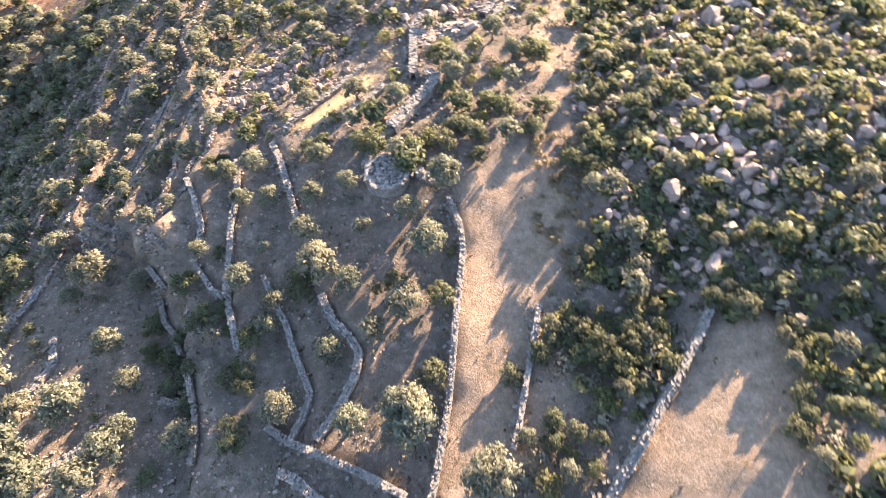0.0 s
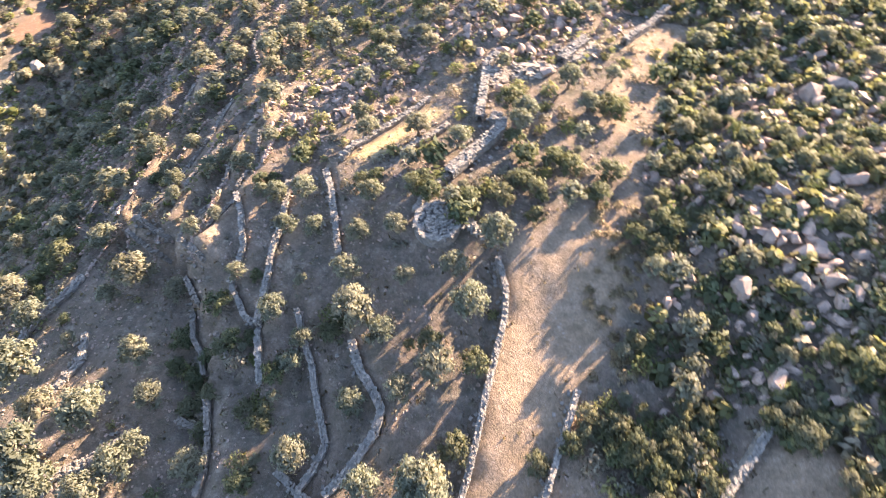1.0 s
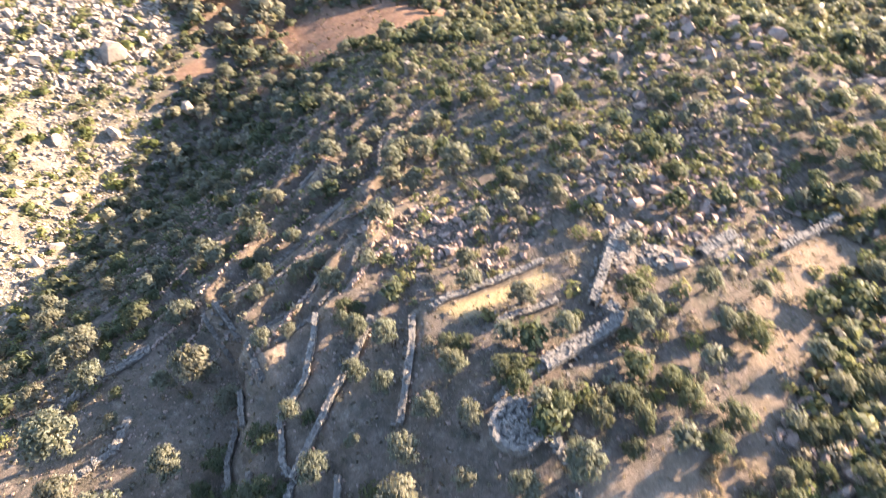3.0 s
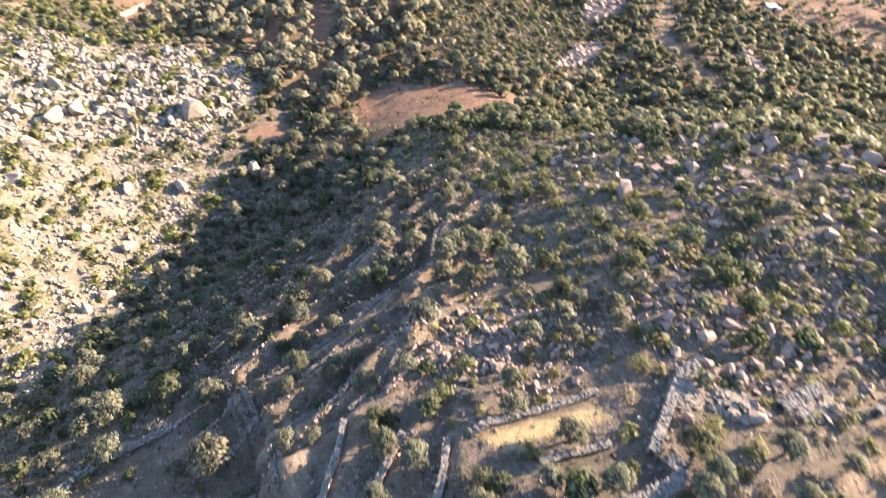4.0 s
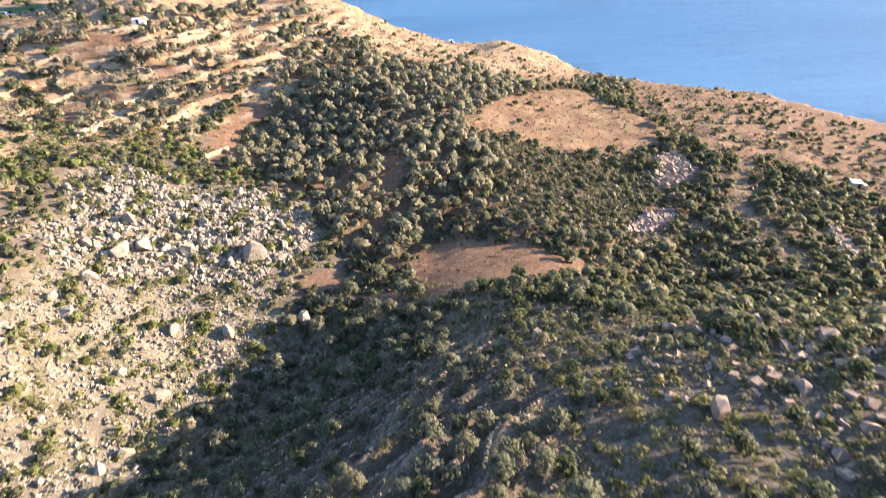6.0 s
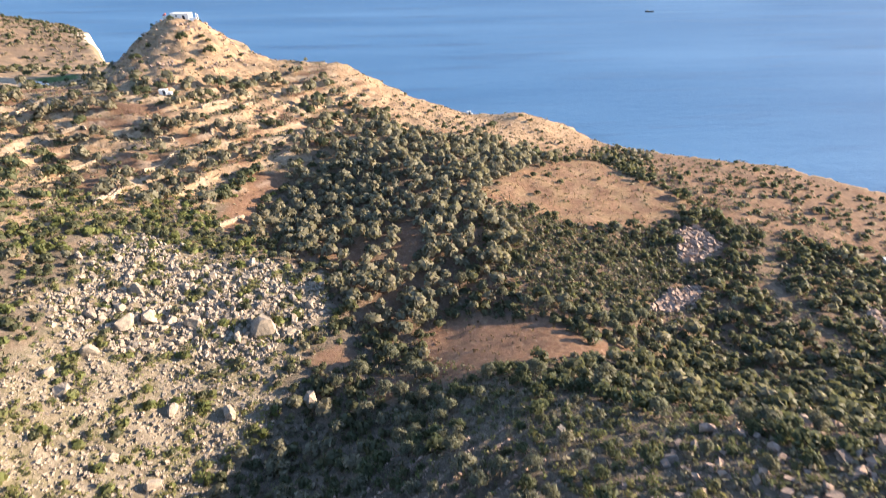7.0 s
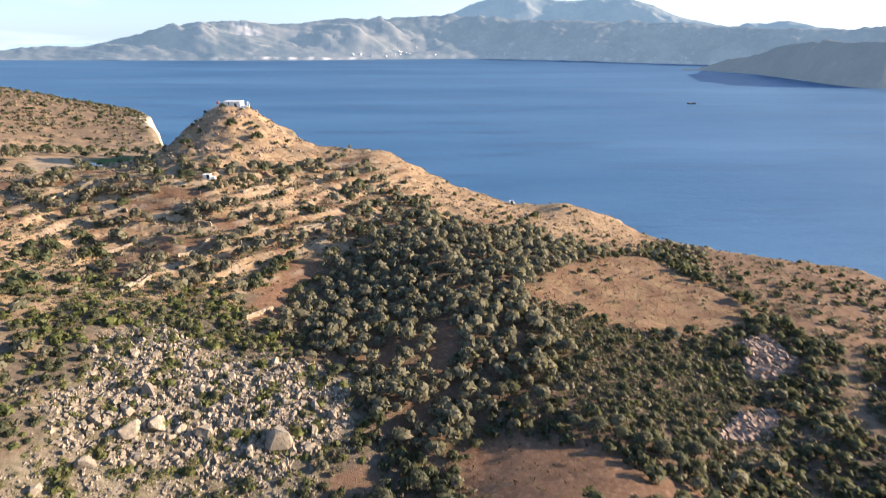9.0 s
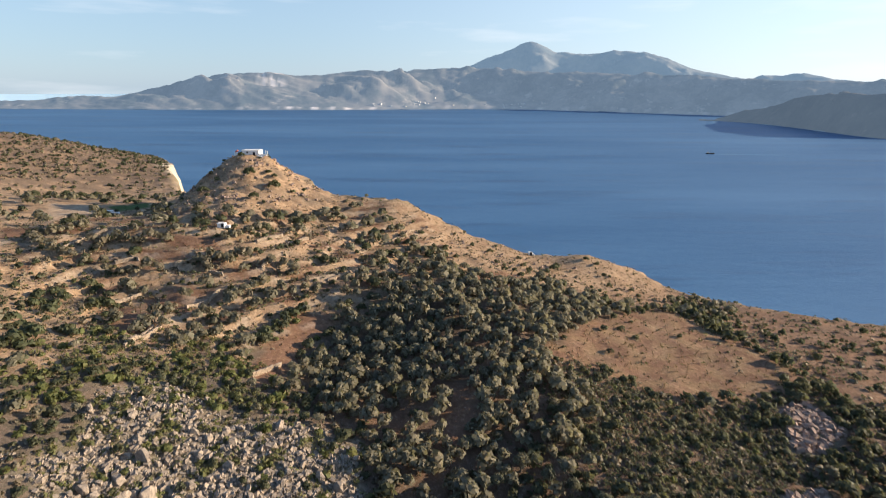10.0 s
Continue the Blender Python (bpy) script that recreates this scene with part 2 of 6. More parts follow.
FAR_CAPE = make_far("hazy_cape_scrub", (0.085, 0.095, 0.09), (0.135, 0.132, 0.115), (0.22, 0.19, 0.155), (0.058, 0.08, 0.11))
FAR_PEAK = make_far("hazy_far_peaks", (0.15, 0.175, 0.185), (0.22, 0.225, 0.215), (0.33, 0.31, 0.285), (0.100, 0.150, 0.208))


# ---- the lie of the land ----
rng = np.random.default_rng(7)
# hollows and rises: x, y, spread, height
RISES = [
    (-110, 50, 35, -15.6), (-65, 170, 35, -8.84), (85, 65, 55, 20.52), (-305, 245, 55, 25.13),
    (-65, 5, 35, -9.28), (-95, 110, 22, -11.76), (-185, 110, 35, -6.54), (10, 215, 35, -9.21),
    (-80, 65, 22, -11.57), (-95, -40, 55, -16.37), (-20, 125, 22, 3.76), (-125, 20, 22, 11.95),
    (-50, 50, 35, 9.16), (-260, 125, 35, 11.64), (-230, 80, 22, -7.86), (-290, 155, 22, -4.28),
    (-5, 35, 22, 6.05), (-155, 125, 22, -7.17), (40, -10, 22, 9.22), (-35, 140, 22, -9.22),
    (-125, 275, 22, -2.5), (10, 95, 22, 7.62), (-50, -10, 22, 13.74), (-170, 170, 22, 4.32),
    (12, 21, 10, -1.5), (-6, 32, 5, 1.3), (-10, 49, 5, -1.0), (-88, 36, 13, -1.5), (16, 67, 8, -1.2), (34, 32, 11, 3.0), (30, 15, 6, -1.0),
    (-180, 268, 11, 5.0), (-166, 281, 10, 3.0), (-300, 193, 9, -6.0), (-272, 199, 7, 2.0), (-11, 107, 13, 2.2), (-31, 62, 9, -1.8), (-13, 67, 8, 0.9),
]
# where the land ends: the cliff edge, then round behind through land out of sight
COAST = [(420, 345), (150, 330), (60, 320), (-7, 321), (-36, 318), (-73, 323), (-101, 303), (-122, 297), (-144, 287), (-164, 286),
         (-201, 254), (-243, 231), (-281, 196), (-318, 200), (-342, 182), (-366, 172), (-410, 172), (-470, 178),
         (-530, 192), (-550, 198), (-572, 206), (-640, 212), (-760, 212), (-1100, 180), (-1100, -500), (420, -500)]


def signed_distance(px, py, corners):
    """Distance to a closed outline, positive inside."""
    x, y = np.asarray(px, float), np.asarray(py, float)
    best, inside = np.full(x.shape, 1e9), np.zeros(x.shape, bool)
    for (ax, ay), (bx, by) in zip(corners, corners[1:] + corners[:1]):
        ex, ey = bx - ax, by - ay
        u = np.clip(((x - ax) * ex + (y - ay) * ey) / (ex * ex + ey * ey), 0, 1)
        best = np.minimum(best, np.hypot(x - ax - u * ex, y - ay - u * ey))
        if ay != by:
            inside ^= ((ay > y) != (by > y)) & (x < (bx - ax) * (y - ay) / (by - ay) + ax)
    return np.where(inside, best, -best)


def line_side(px, py, nodes):
    """Distance to an open line, positive on its left."""
    x, y = np.asarray(px, float), np.asarray(py, float)
    best, side = np.full(x.shape, 1e9), np.zeros(x.shape)
    for (ax, ay), (bx, by) in zip(nodes, nodes[1:]):
        ex, ey = bx - ax, by - ay
        u = np.clip(((x - ax) * ex + (y - ay) * ey) / (ex * ex + ey * ey), 0, 1)
        d = np.hypot(x - ax - u * ex, y - ay - u * ey)
        near = d < best
        best = np.where(near, d, best)
        side = np.where(near, np.sign(ex * (y - ay) - ey * (x - ax)), side)
    return best * side


def smooth(v, lo, hi):
    u = np.clip((v - lo) / (hi - lo), 0, 1)
    return u * u * (3 - 2 * u)


def waves(x, y, size, seed):
    """Cheap smooth unevenness between about -1 and 1."""
    r = np.random.default_rng(seed)
    z = np.zeros(np.shape(x))
    for i in range(5):
        a, f, p = r.uniform(0, 6.28), r.uniform(0.6, 1.8) / size, r.uniform(0, 6.28)
        z += np.sin((x * math.cos(a) + y * math.sin(a)) * 6.28 * f + p + 1.3 * np.sin((y * math.cos(a) - x * math.sin(a)) * 4.1 * f + p * 2))
    return z / 3.4


def bare_land(x, y):
    z = 59.18 + (-1.48) * x / 100 + (-12.85) * y / 100
    for cx, cy, spread, height in RISES:
        z = z + height * np.exp(-((x - cx) ** 2 + (y - cy) ** 2) / (2 * spread * spread))
    # the chapel's hill and the headland across the cove
    r = np.hypot((x + 308) * 0.92 + (y - 165) * 0.25, (y - 165) * 0.95 - (x + 308) * 0.1)
    z = z + 25.5 * np.clip(1 - np.maximum(r - 7, 0) / 48, 0, 1) ** 1.55 + 4.5 * np.exp(-((x + 315) ** 2 + (y - 149) ** 2) / 130) + 1.2 * smooth(60 - r, 0, 20) * waves(x, y, 9, 8) + 0.5 * np.exp(-((x + 285) ** 2 + (y - 188) ** 2) / 300) + 6.0 * np.exp(-((x + 256) ** 2 + (y - 216) ** 2) / 500)
    z = z - 42 * smooth(-x, 625, 780) + 17 * np.exp(-(((x + 610) / 70) ** 2 + ((y - 90) / 85) ** 2)) - 11 * np.exp(-(((x + 475) / 62) ** 2 + ((y - 120) / 75) ** 2))
    return z


def land(x, y):
    """Height of the ground, with terraces, unevenness and the sea cliffs."""
    x, y = np.asarray(x, float), np.asarray(y, float)
    z = bare_land(x, y)
    # worked slopes step down in contour terraces
    steps = smooth(signed_distance(x, y, TERRACED), -4, 6)
    q = (z + 0.45 * waves(x, y, 26, 3)) / 1.75
    z = z + steps * 1.75 * 1.35 * (np.floor(q) + smooth(q - np.floor(q), 0.80, 1.0) - q + 0.4)
    steps = smooth(signed_distance(x, y, WEST_STEPS), -6, 8)
    q = (z + 0.8 * waves(x, y, 40, 13)) / 2.3
    z = z + steps * 2.3 * 0.9 * (np.floor(q) + smooth(q - np.floor(q), 0.78, 1.0) - q + 0.4)
    for name, nodes, width, height, drop in WALLS:
        if drop:
            d = line_side(x, y, nodes)
            z = z + np.clip(d / (1.15 if name in ("slope", "gully") else 0.6), -1, 1) * drop * (0.78 if name in ("slope", "gully") else 0.5) * np.exp(-np.abs(d) / 3.2)
    z = z + 0.16 * waves(x, y, 6.0, 1) + 0.35 * waves(x, y, 23.0, 2)
    rough = smooth(signed_distance(x, y, SCREE), -3, 5)
    z = z + rough * 0.5 * waves(x, y, 3.1, 5)
    s = signed_distance(x, y, COAST) + 3.0 + 2.2 * waves(x, y, 17, 4) + 1.2 * waves(x, y, 6, 6)
    return -7 + (z + 7) * smooth(s, -7, 5)


# dry-stone walls: name, line, width, height, step of the ground (uphill on the left of the line is positive)
WALLS = [
    ("field", [(-0.4, 29.1), (0.6, 26.5), (0.8, 24.2), (0.4, 21.1), (0.0, 17.7), (-0.3, 14.4), (-0.6, 11.7), (-1.1, 8.7), (-2.0, 4.3), (-2.8, -1)], 0.62, 0.95, 0.5),
    ("strip", [(7.1, 18.9), (6.4, 15.8), (5.6, 12.7), (4.9, 9.7), (4.2, 7.3)], 0.6, 0.8, 0.3),
    ("east", [(20.3, 17.5), (19.0, 15.3), (17.2, 12.7), (15.1, 9.9), (13.3, 7.2), (11.6, 5.0), (10.7, 3.8), (8.5, 0)], 0.7, 0.95, 0.5),
    ("winding", [(-5.9, 36.9), (-4.3, 39.6), (-2.7, 42.1), (-1.7, 43.6), (-1.8, 44.8), (-2.8, 45.2)], 1.2, 1.0, 0.0),
    ("winding", [(-4.0, 45.1), (-4.1, 49.0), (-4.2, 54.0), (-3.3, 56.0)], 0.9, 0.9, 0.0),
    ("terrace", [(-18.6, 37.9), (-17.2, 35.2), (-16.0, 32.0), (-14.8, 28.4)], 0.75, 0.8, 1.3),
    ("terrace", [(-22.4, 36.7), (-21.5, 32.1), (-21.6, 28.9), (-21.3, 26.0), (-21.0, 23.2), (-20.7, 20.5), (-19.7, 18.0), (-19.1, 16.3)], 0.7, 0.8, 1.3),
    ("terrace", [(-27.6, 35.0), (-26.2, 32.3), (-24.8, 28.9), (-24.7, 24.8), (-22.4, 22.0), (-21.3, 21.5)], 0.6, 0.8, 1.3),
    ("terrace", [(-17.5, 23.0), (-16.4, 20.8), (-15.0, 18.4), (-14.1, 16.1), (-13.0, 13.9), (-12.2, 12.3), (-12.7, 10.5), (-13.5, 8.7)], 0.65, 0.8, 1.3),
    ("terrace", [(-11.8, 20.6), (-10.6, 18.3), (-9.0, 16.6), (-8.1, 15.3), (-8.3, 13.6), (-9.2, 11.8), (-10.2, 10.0), (-11.3, 8.5)], 0.85, 0.8, 1.3),
    ("lower", [(-15.8, 9.8), (-13.5, 8.4), (-11.5, 7.6), (-7.7, 6.1), (-4.0, 4.3)], 0.7, 0.9, 0.4),
    ("lower", [(-14.2, 6.2), (-12.7, 5.6), (-11.3, 4.5), (-9.5, 3.0)], 0.8, 0.9, 0.0),
    ("gully", [(-31.2, 26.5), (-29.4, 24.6), (-28.3, 23.5)], 0.6, 0.85, 1.55),
    ("gully", [(-29.5, 23.2), (-28.3, 20.6), (-26.7, 19.0), (-25.6, 17.0)], 0.6, 0.85, 1.55),
    ("gully", [(-24.8, 20.3), (-22.8, 18.2)], 0.6, 0.85, 1.55),
    ("gully", [(-24.0, 15.1), (-23.3, 13.2), (-22.5, 11.0), (-22.0, 8.8), (-22.0, 7.0)], 0.6, 0.85, 1.55),
    ("gully", [(-26.5, 12.8), (-24.6, 12.3), (-23.4, 12.7)], 0.6, 0.7, 0.0),
    ("tumbled", [(-40.4, 20.0), (-38.9, 17.1), (-39.4, 15.8), (-40.0, 13.8), (-41.7, 12.3)], 0.8, 0.5, 0.3),
    ("tumbled", [(-49.5, 15.6), (-49.4, 19.3), (-48.0, 22.8), (-45.8, 27.0)], 1.0, 0.6, 0.4),
    ("tumbled", [(-39.2, 4.5), (-36.5, 5.4), (-34.8, 7.0), (-32.7, 8.4), (-30.8, 10.1), (-30.2, 10.9)], 1.0, 0.5, 0.3),
    ("slope", [(-33.9, 44.5), (-35.1, 41.1), (-35.6, 37.3)], 0.6, 0.85, 1.55),
    ("slope", [(-29.7, 46.1), (-31.2, 42.2), (-30.5, 37.9), (-32.2, 33.9), (-33.4, 30.4)], 0.6, 0.85, 1.55),
    ("slope", [(-44.6, 33.8), (-41.3, 31.9), (-38.1, 30.3), (-35.1, 29.0)], 0.6, 0.85, 1.55),
    ("slope", [(-41.5, 33.8), (-38.3, 32.4), (-35.2, 30.9)], 0.6, 0.7, 0.0),
    ("slope", [(-33.4, 30.4), (-31.1, 29.1), (-28.6, 27.5)], 0.7, 0.85, 1.55),
    ("slope", [(-21.4, 37.2), (-22.2, 35.3), (-21.8, 33.2), (-21.7, 31.1)], 0.6, 0.7, 0.0),
    ("upper", [(-17.1, 39.1), (-16.4, 40.6), (-13.4, 44.2), (-9.8, 49.0)], 0.7, 0.8, -0.9),
    ("upper", [(-10.9, 39.7), (-10.1, 40.9), (-7.0, 44.3)], 0.7, 0.7, -0.4),
    ("ridge", [(3.8, 55.4), (4.9, 57.2), (6.4, 59.4)], 1.2, 0.8, 0.0),
    ("ridge", [(10.7, 59.4), (13.0, 62.7), (16.0, 67.2)], 0.8, 0.9, 0.0),
    ("winding", [(-8.4, 32.6), (-7.7, 34.4), (-5.9, 36.9)], 0.6, 0.6, 0.5),
    ("slope", [(-28.2, 44.0), (-27.6, 40.0), (-28.4, 35.5), (-29.6, 31.0)], 0.5, 0.85, 1.55),
    ("slope", [(-44.5, 58.0), (-44.0, 50.0), (-45.0, 42.0), (-46.5, 36.0)], 0.5, 0.85, 1.55),
    ("slope", [(-49.5, 62.0), (-50.0, 52.0), (-51.5, 42.0)], 0.5, 0.85, 1.55),
    ("slope", [(-38.5, 66.0), (-35.6, 60.0), (-35.0, 55.0)], 0.5, 0.85, 1.55),
    ("slope", [(-36.3, 52.6), (-37.1, 48.2), (-37.9, 44.1), (-39.4, 37.4), (-40.7, 33.6)], 0.6, 0.85, 1.55),
    ("slope", [(-54.0, 68.7), (-53.3, 63.8), (-51.1, 57.7)], 0.6, 0.85, 1.55),
    ("slope", [(-31.3, 50.6), (-30.6, 45.8), (-31.0, 42.8)], 0.6, 0.85, 1.55),
]
TERRACED = [(-25, 58), (-24, 44), (-31, 29), (-44, 27), (-60, 30), (-72, 46), (-70, 74), (-54, 86), (-34, 76)]
WEST_STEPS = [(-176, 100), (-196, 70), (-290, 55), (-330, 85), (-300, 118), (-262, 140), (-264, 205), (-228, 222), (-186, 190), (-186, 140)]
SCREE = [(-168, 66), (-166, 82), (-148, 84), (-142, 94), (-126, 106), (-112, 97), (-111, 85), (-99, 73), (-92, 54), (-82, 36), (-75, 22), (-80, 8),
         (-105, 16), (-128, 40), (-136, 49), (-150, 49), (-152, 59)]
DIRT_FIELD = [(0.6, 28.3), (0.7, 30.4), (1.7, 32.1), (5.1, 34.3), (9.1, 35.5), (9.3, 33.7), (10.5, 29.8), (10.1, 25.1), (8.9, 21.2), (7.2, 18.7),
              (6.4, 15.7), (5, 10), (3, 0), (-2.6, 0), (-1, 9), (-0.1, 15), (0.6, 22)]
STRIP_FIELD = [(7.3, 18.0), (8.6, 14.0), (8.5, 9.5), (6.5, 6.0), (4.2, 6.5), (5.2, 10), (6.2, 14)]
EAST_FIELD = [(20.3, 16.6), (24.8, 16.2), (25.4, 13.4), (25.2, 9.2), (24.8, 6.2), (22.6, -3), (9, 0), (11.1, 3.8), (13.1, 6.8), (16.6, 11.5)]
UPPER_TRACK = [(9.8, 35), (9.6, 41), (8.5, 47.6), (9.7, 53.9), (11.7, 60.1), (16.9, 65.6), (19.3, 63.8), (15.8, 57.6), (14.6, 48.6), (11.7, 41.1), (11.6, 34)]
GRASS_TERRACE = [(-16.4, 39.6), (-13.0, 43.2), (-9.4, 48.0), (-8.2, 46.9), (-11.4, 42.6), (-14.6, 38.8)]
TAN_FIELD = [(-125, 167), (-129, 187), (-134, 222), (-128, 240), (-121, 250), (-112, 239), (-96, 236), (-81, 231), (-75, 229), (-77, 214), (-82, 200),
             (-91, 186), (-88, 174), (-90, 152), (-94, 147), (-103, 160), (-114, 166)]
RED_FIELD = [(-95, 114), (-94, 119), (-86, 124), (-76, 131), (-62, 128), (-55, 136), (-52, 132), (-58, 121), (-64, 114), (-67, 109), (-73, 100), (-78, 95), (-87, 103)]
GROVE = [(-163, 104), (-178, 135), (-179, 156), (-164, 218), (-138, 225), (-132, 221), (-126, 168), (-110, 162), (-99, 155), (-96, 137), (-99, 129), (-98, 116),
         (-98, 106), (-110, 102), (-120, 105), (-125, 113)]
RED_TRACK = [(-164, 98), (-157, 97), (-168, 112), (-178, 122), (-182, 134), (-188, 135), (-188, 126), (-180, 111), (-171, 101)]
CLEARINGS = [[(-133, 136), (-127, 141), (-113, 127), (-113, 121), (-121, 125)], [(-136, 113), (-131, 122), (-122, 120), (-124, 114)],
             [(-104, 84), (-98, 92), (-103, 96), (-108, 88)], [(-92, 92), (-86, 98), (-80, 92), (-86, 84)]]
RED_TERRACES = [[(-311, 62), (-293, 78), (-288, 77), (-289, 68), (-283, 59)],
                [(-263, 101), (-252, 111), (-240, 123), (-236, 115), (-240, 112), (-253, 99)],
                [(-253, 97), (-238, 110), (-236, 111), (-242, 94)],
                [(-225, 96), (-224, 102), (-213, 109), (-212, 106), (-212, 100), (-214, 92)],
                [(-217, 79), (-211, 91), (-197, 84), (-196, 75)],
                [(-222, 114), (-218, 124), (-214, 119), (-220, 114)]]
WEST_FARM = [(-311, 61), (-295, 87), (-254, 113), (-251, 146), (-249, 177), (-206, 153), (-187, 138), (-194, 127), (-183, 110), (-173, 98), (-177, 82), (-180, 65), (-185, 50)]
COAST_GRASS = [(-216, 238), (-206, 254), (-186, 284), (-157, 290), (-139, 280), (-128, 250), (-140, 230), (-166, 226), (-176, 196), (-205, 200), (-240, 200), (-262, 214)]
ROCK_PATCHES = [[(-74, 204), (-70, 214), (-59, 207), (-60, 193), (-65, 188)], [(-61, 157), (-61, 169), (-56, 179), (-52, 172), (-57, 160)],
                [(-22, 204), (-15, 195), (-11, 186), (-13, 180), (-18, 191)]]
CROP = [(-359, 108), (-366, 130), (-350, 126), (-338, 108)]
STUBBLE = [(-375, 86), (-368, 106), (-337, 100), (-318, 78)]
EAST_TRACK = [(-76, 231), (-64, 229), (-52, 235), (-42, 239), (-20, 246), (-20, 249), (-42, 243), (-53, 239), (-65, 233), (-76, 234)]


# bare ground with low plants between the tan field and the cliff, low grey scrub below the tan field, green scrub beside the scree
EAST_PLAIN = [(-112, 252), (-99, 240), (-78, 231), (-58, 222), (-45, 228), (-20, 234), (30, 226), (60, 330), (-120, 312)]
GREY_SCRUB = [(-128, 158), (-113, 148), (-98, 139), (-62, 146), (-52, 172), (-62, 188), (-74, 206), (-84, 190), (-92, 182), (-112, 178)]
GREEN_SCRUB = [(-162, 48), (-190, 56), (-204, 70), (-196, 92), (-180, 104), (-160, 102), (-146, 98), (-152, 84), (-168, 80), (-168, 64)]


def zone(x, y, corners, soft=1.5, ragged=1.0):
    return smooth(signed_distance(x, y, corners) + ragged * waves(x, y, 7.0, 11) + 0.4 * ragged * waves(x, y, 2.2, 12), -soft, soft)


def spaced(*spans):
    """Grid lines: stretches of (start, end, step)."""
    return np.unique(np.concatenate([np.arange(a, b, s) for a, b, s in spans] + [[spans[-1][1]]]))


def link_mesh(name, verts, faces, material, parent=None, smooth_faces=False):
    me = bpy.data.meshes.new(name)
    me.from_pydata(verts, [], faces)
    me.materials.append(material)
    if smooth_faces:
        me.polygons.foreach_set("use_smooth", np.ones(len(me.polygons), bool))
    me.update()
    ob = new(name, me)
    if parent:
        ob.parent = parent
    return ob


def part(name, bm, material, parent, label=""):
    """Links a bmesh as one mesh object under a thing or under a part."""
    me = bpy.data.meshes.new(name)
    bm.to_mesh(me)
    bm.free()
    me.materials.append(material)
    ob = new(name, me)
    ob.parent = parent
    return tagged(ob, label)


def sheet(name, xs, ys, height, material):
    gx, gy = np.meshgrid(xs, ys)
    gz = height(gx, gy)
    nx = len(xs)
    i = (np.arange(len(ys) - 1)[:, None] * nx + np.arange(nx - 1)[None, :]).ravel()
    quads = np.stack([i, i + 1, i + nx + 1, i + nx], 1)
    ob = link_mesh(name, np.stack([gx.ravel(), gy.ravel(), gz.ravel()], 1).tolist(), quads.tolist(), material, None, True)
    return ob, gx.ravel(), gy.ravel()


def add_attribute(ob, name, values):
    ob.data.attributes.new(name, "FLOAT", "POINT").data.foreach_set("value", np.clip(values, 0, 1).astype(np.float32))


xs = spaced((-1100, -700, 25), (-700, -420, 4), (-420, -310, 2.6), (-310, -150, 1.8), (-150, -74, 1.4), (-74, 32, 0.7), (32, 80, 1.6), (80, 420, 16))
ys = spaced((-500, -60, 25), (-60, -6, 3), (-6, 84, 0.8), (84, 130, 1.3), (130, 220, 1.8), (220, 330, 2.4), (330, 460, 20))
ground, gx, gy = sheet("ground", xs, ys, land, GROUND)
tagged(ground, "stony brown hillside soil with dry grass and bare red earth", "ground", kind="structure")
cliff = smooth(-signed_distance(gx, gy, COAST), -9, -1)
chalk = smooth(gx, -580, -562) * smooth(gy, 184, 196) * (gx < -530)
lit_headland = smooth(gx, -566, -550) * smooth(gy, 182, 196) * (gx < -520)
dust_and_sun = zone(gx, gy, DIRT_FIELD, 0.5, 0.5) + zone(gx, gy, STRIP_FIELD, 0.5, 0.4) + zone(gx, gy, EAST_FIELD, 0.5, 0.4) + 0.8 * zone(gx, gy, UPPER_TRACK, 1.0, 0.6)
for nodes in ([(-51.4, 227.2), (-48.2, 223.7), (-47.0, 215.5), (-49.0, 208.9)], [(-46.0, 208.1), (-42.9, 195.4), (-37.2, 187.0), (-33.2, 184.2), (-20, 170)]):
    dust_and_sun = dust_and_sun + 0.9 * smooth(-np.abs(line_side(gx, gy, nodes)), -2.4, -1.0)     # a worn cart track
dust_and_sun = dust_and_sun + 0.1 * zone(gx, gy, TERRACED, 2, 1) + 0.12 * smooth(waves(gx, gy, 21, 24), 0.45, 0.8) * smooth(gy, 105, 125) * smooth(gx, -110, -70)
for name, nodes, width, height, drop in WALLS:
    if drop and name in ("slope", "gully", "terrace"):              # dry treads behind the terrace edges, with grazing sun painted into their colour
        d = line_side(gx, gy, nodes)
        dust_and_sun = dust_and_sun + (0.8 if name == "slope" else 0.4) * smooth(d, -0.5, 0.4) * smooth(-d, -2.6, -1.4) * (0.75 + 0.4 * waves(gx, gy, 5, 91))
add_attribute(ground, "dust_and_sun", dust_and_sun)
tan_field = zone(gx, gy, TAN_FIELD, 2, 2) * (1 - 0.8 * zone(gx, gy, GREY_SCRUB, 4, 4))
straw = 0.6 * zone(gx, gy, RED_FIELD, 2, 2) * smooth(waves(gx, gy, 15, 96), -0.2, 0.5) + 0.45 * zone(gx, gy, EAST_PLAIN, 4, 4) * (1 + 0.8 * waves(gx, gy, 13, 95)) + tan_field + zone(gx, gy, COAST_GRASS, 4, 3) + zone(gx, gy, EAST_TRACK, 0.8, 0.4) + 0.9 * zone(gx, gy, STUBBLE, 2, 1)
straw = straw + 1.0 * smooth(-gx, 165, 200) * smooth(gx, -520, -450) * (0.8 + 0.5 * waves(gx, gy, 15, 21)) + 0.5 * smooth(-gx, 120, 160) * smooth(waves(gx, gy, 19, 22), 0.1, 0.5)
add_attribute(ground, "straw", straw)
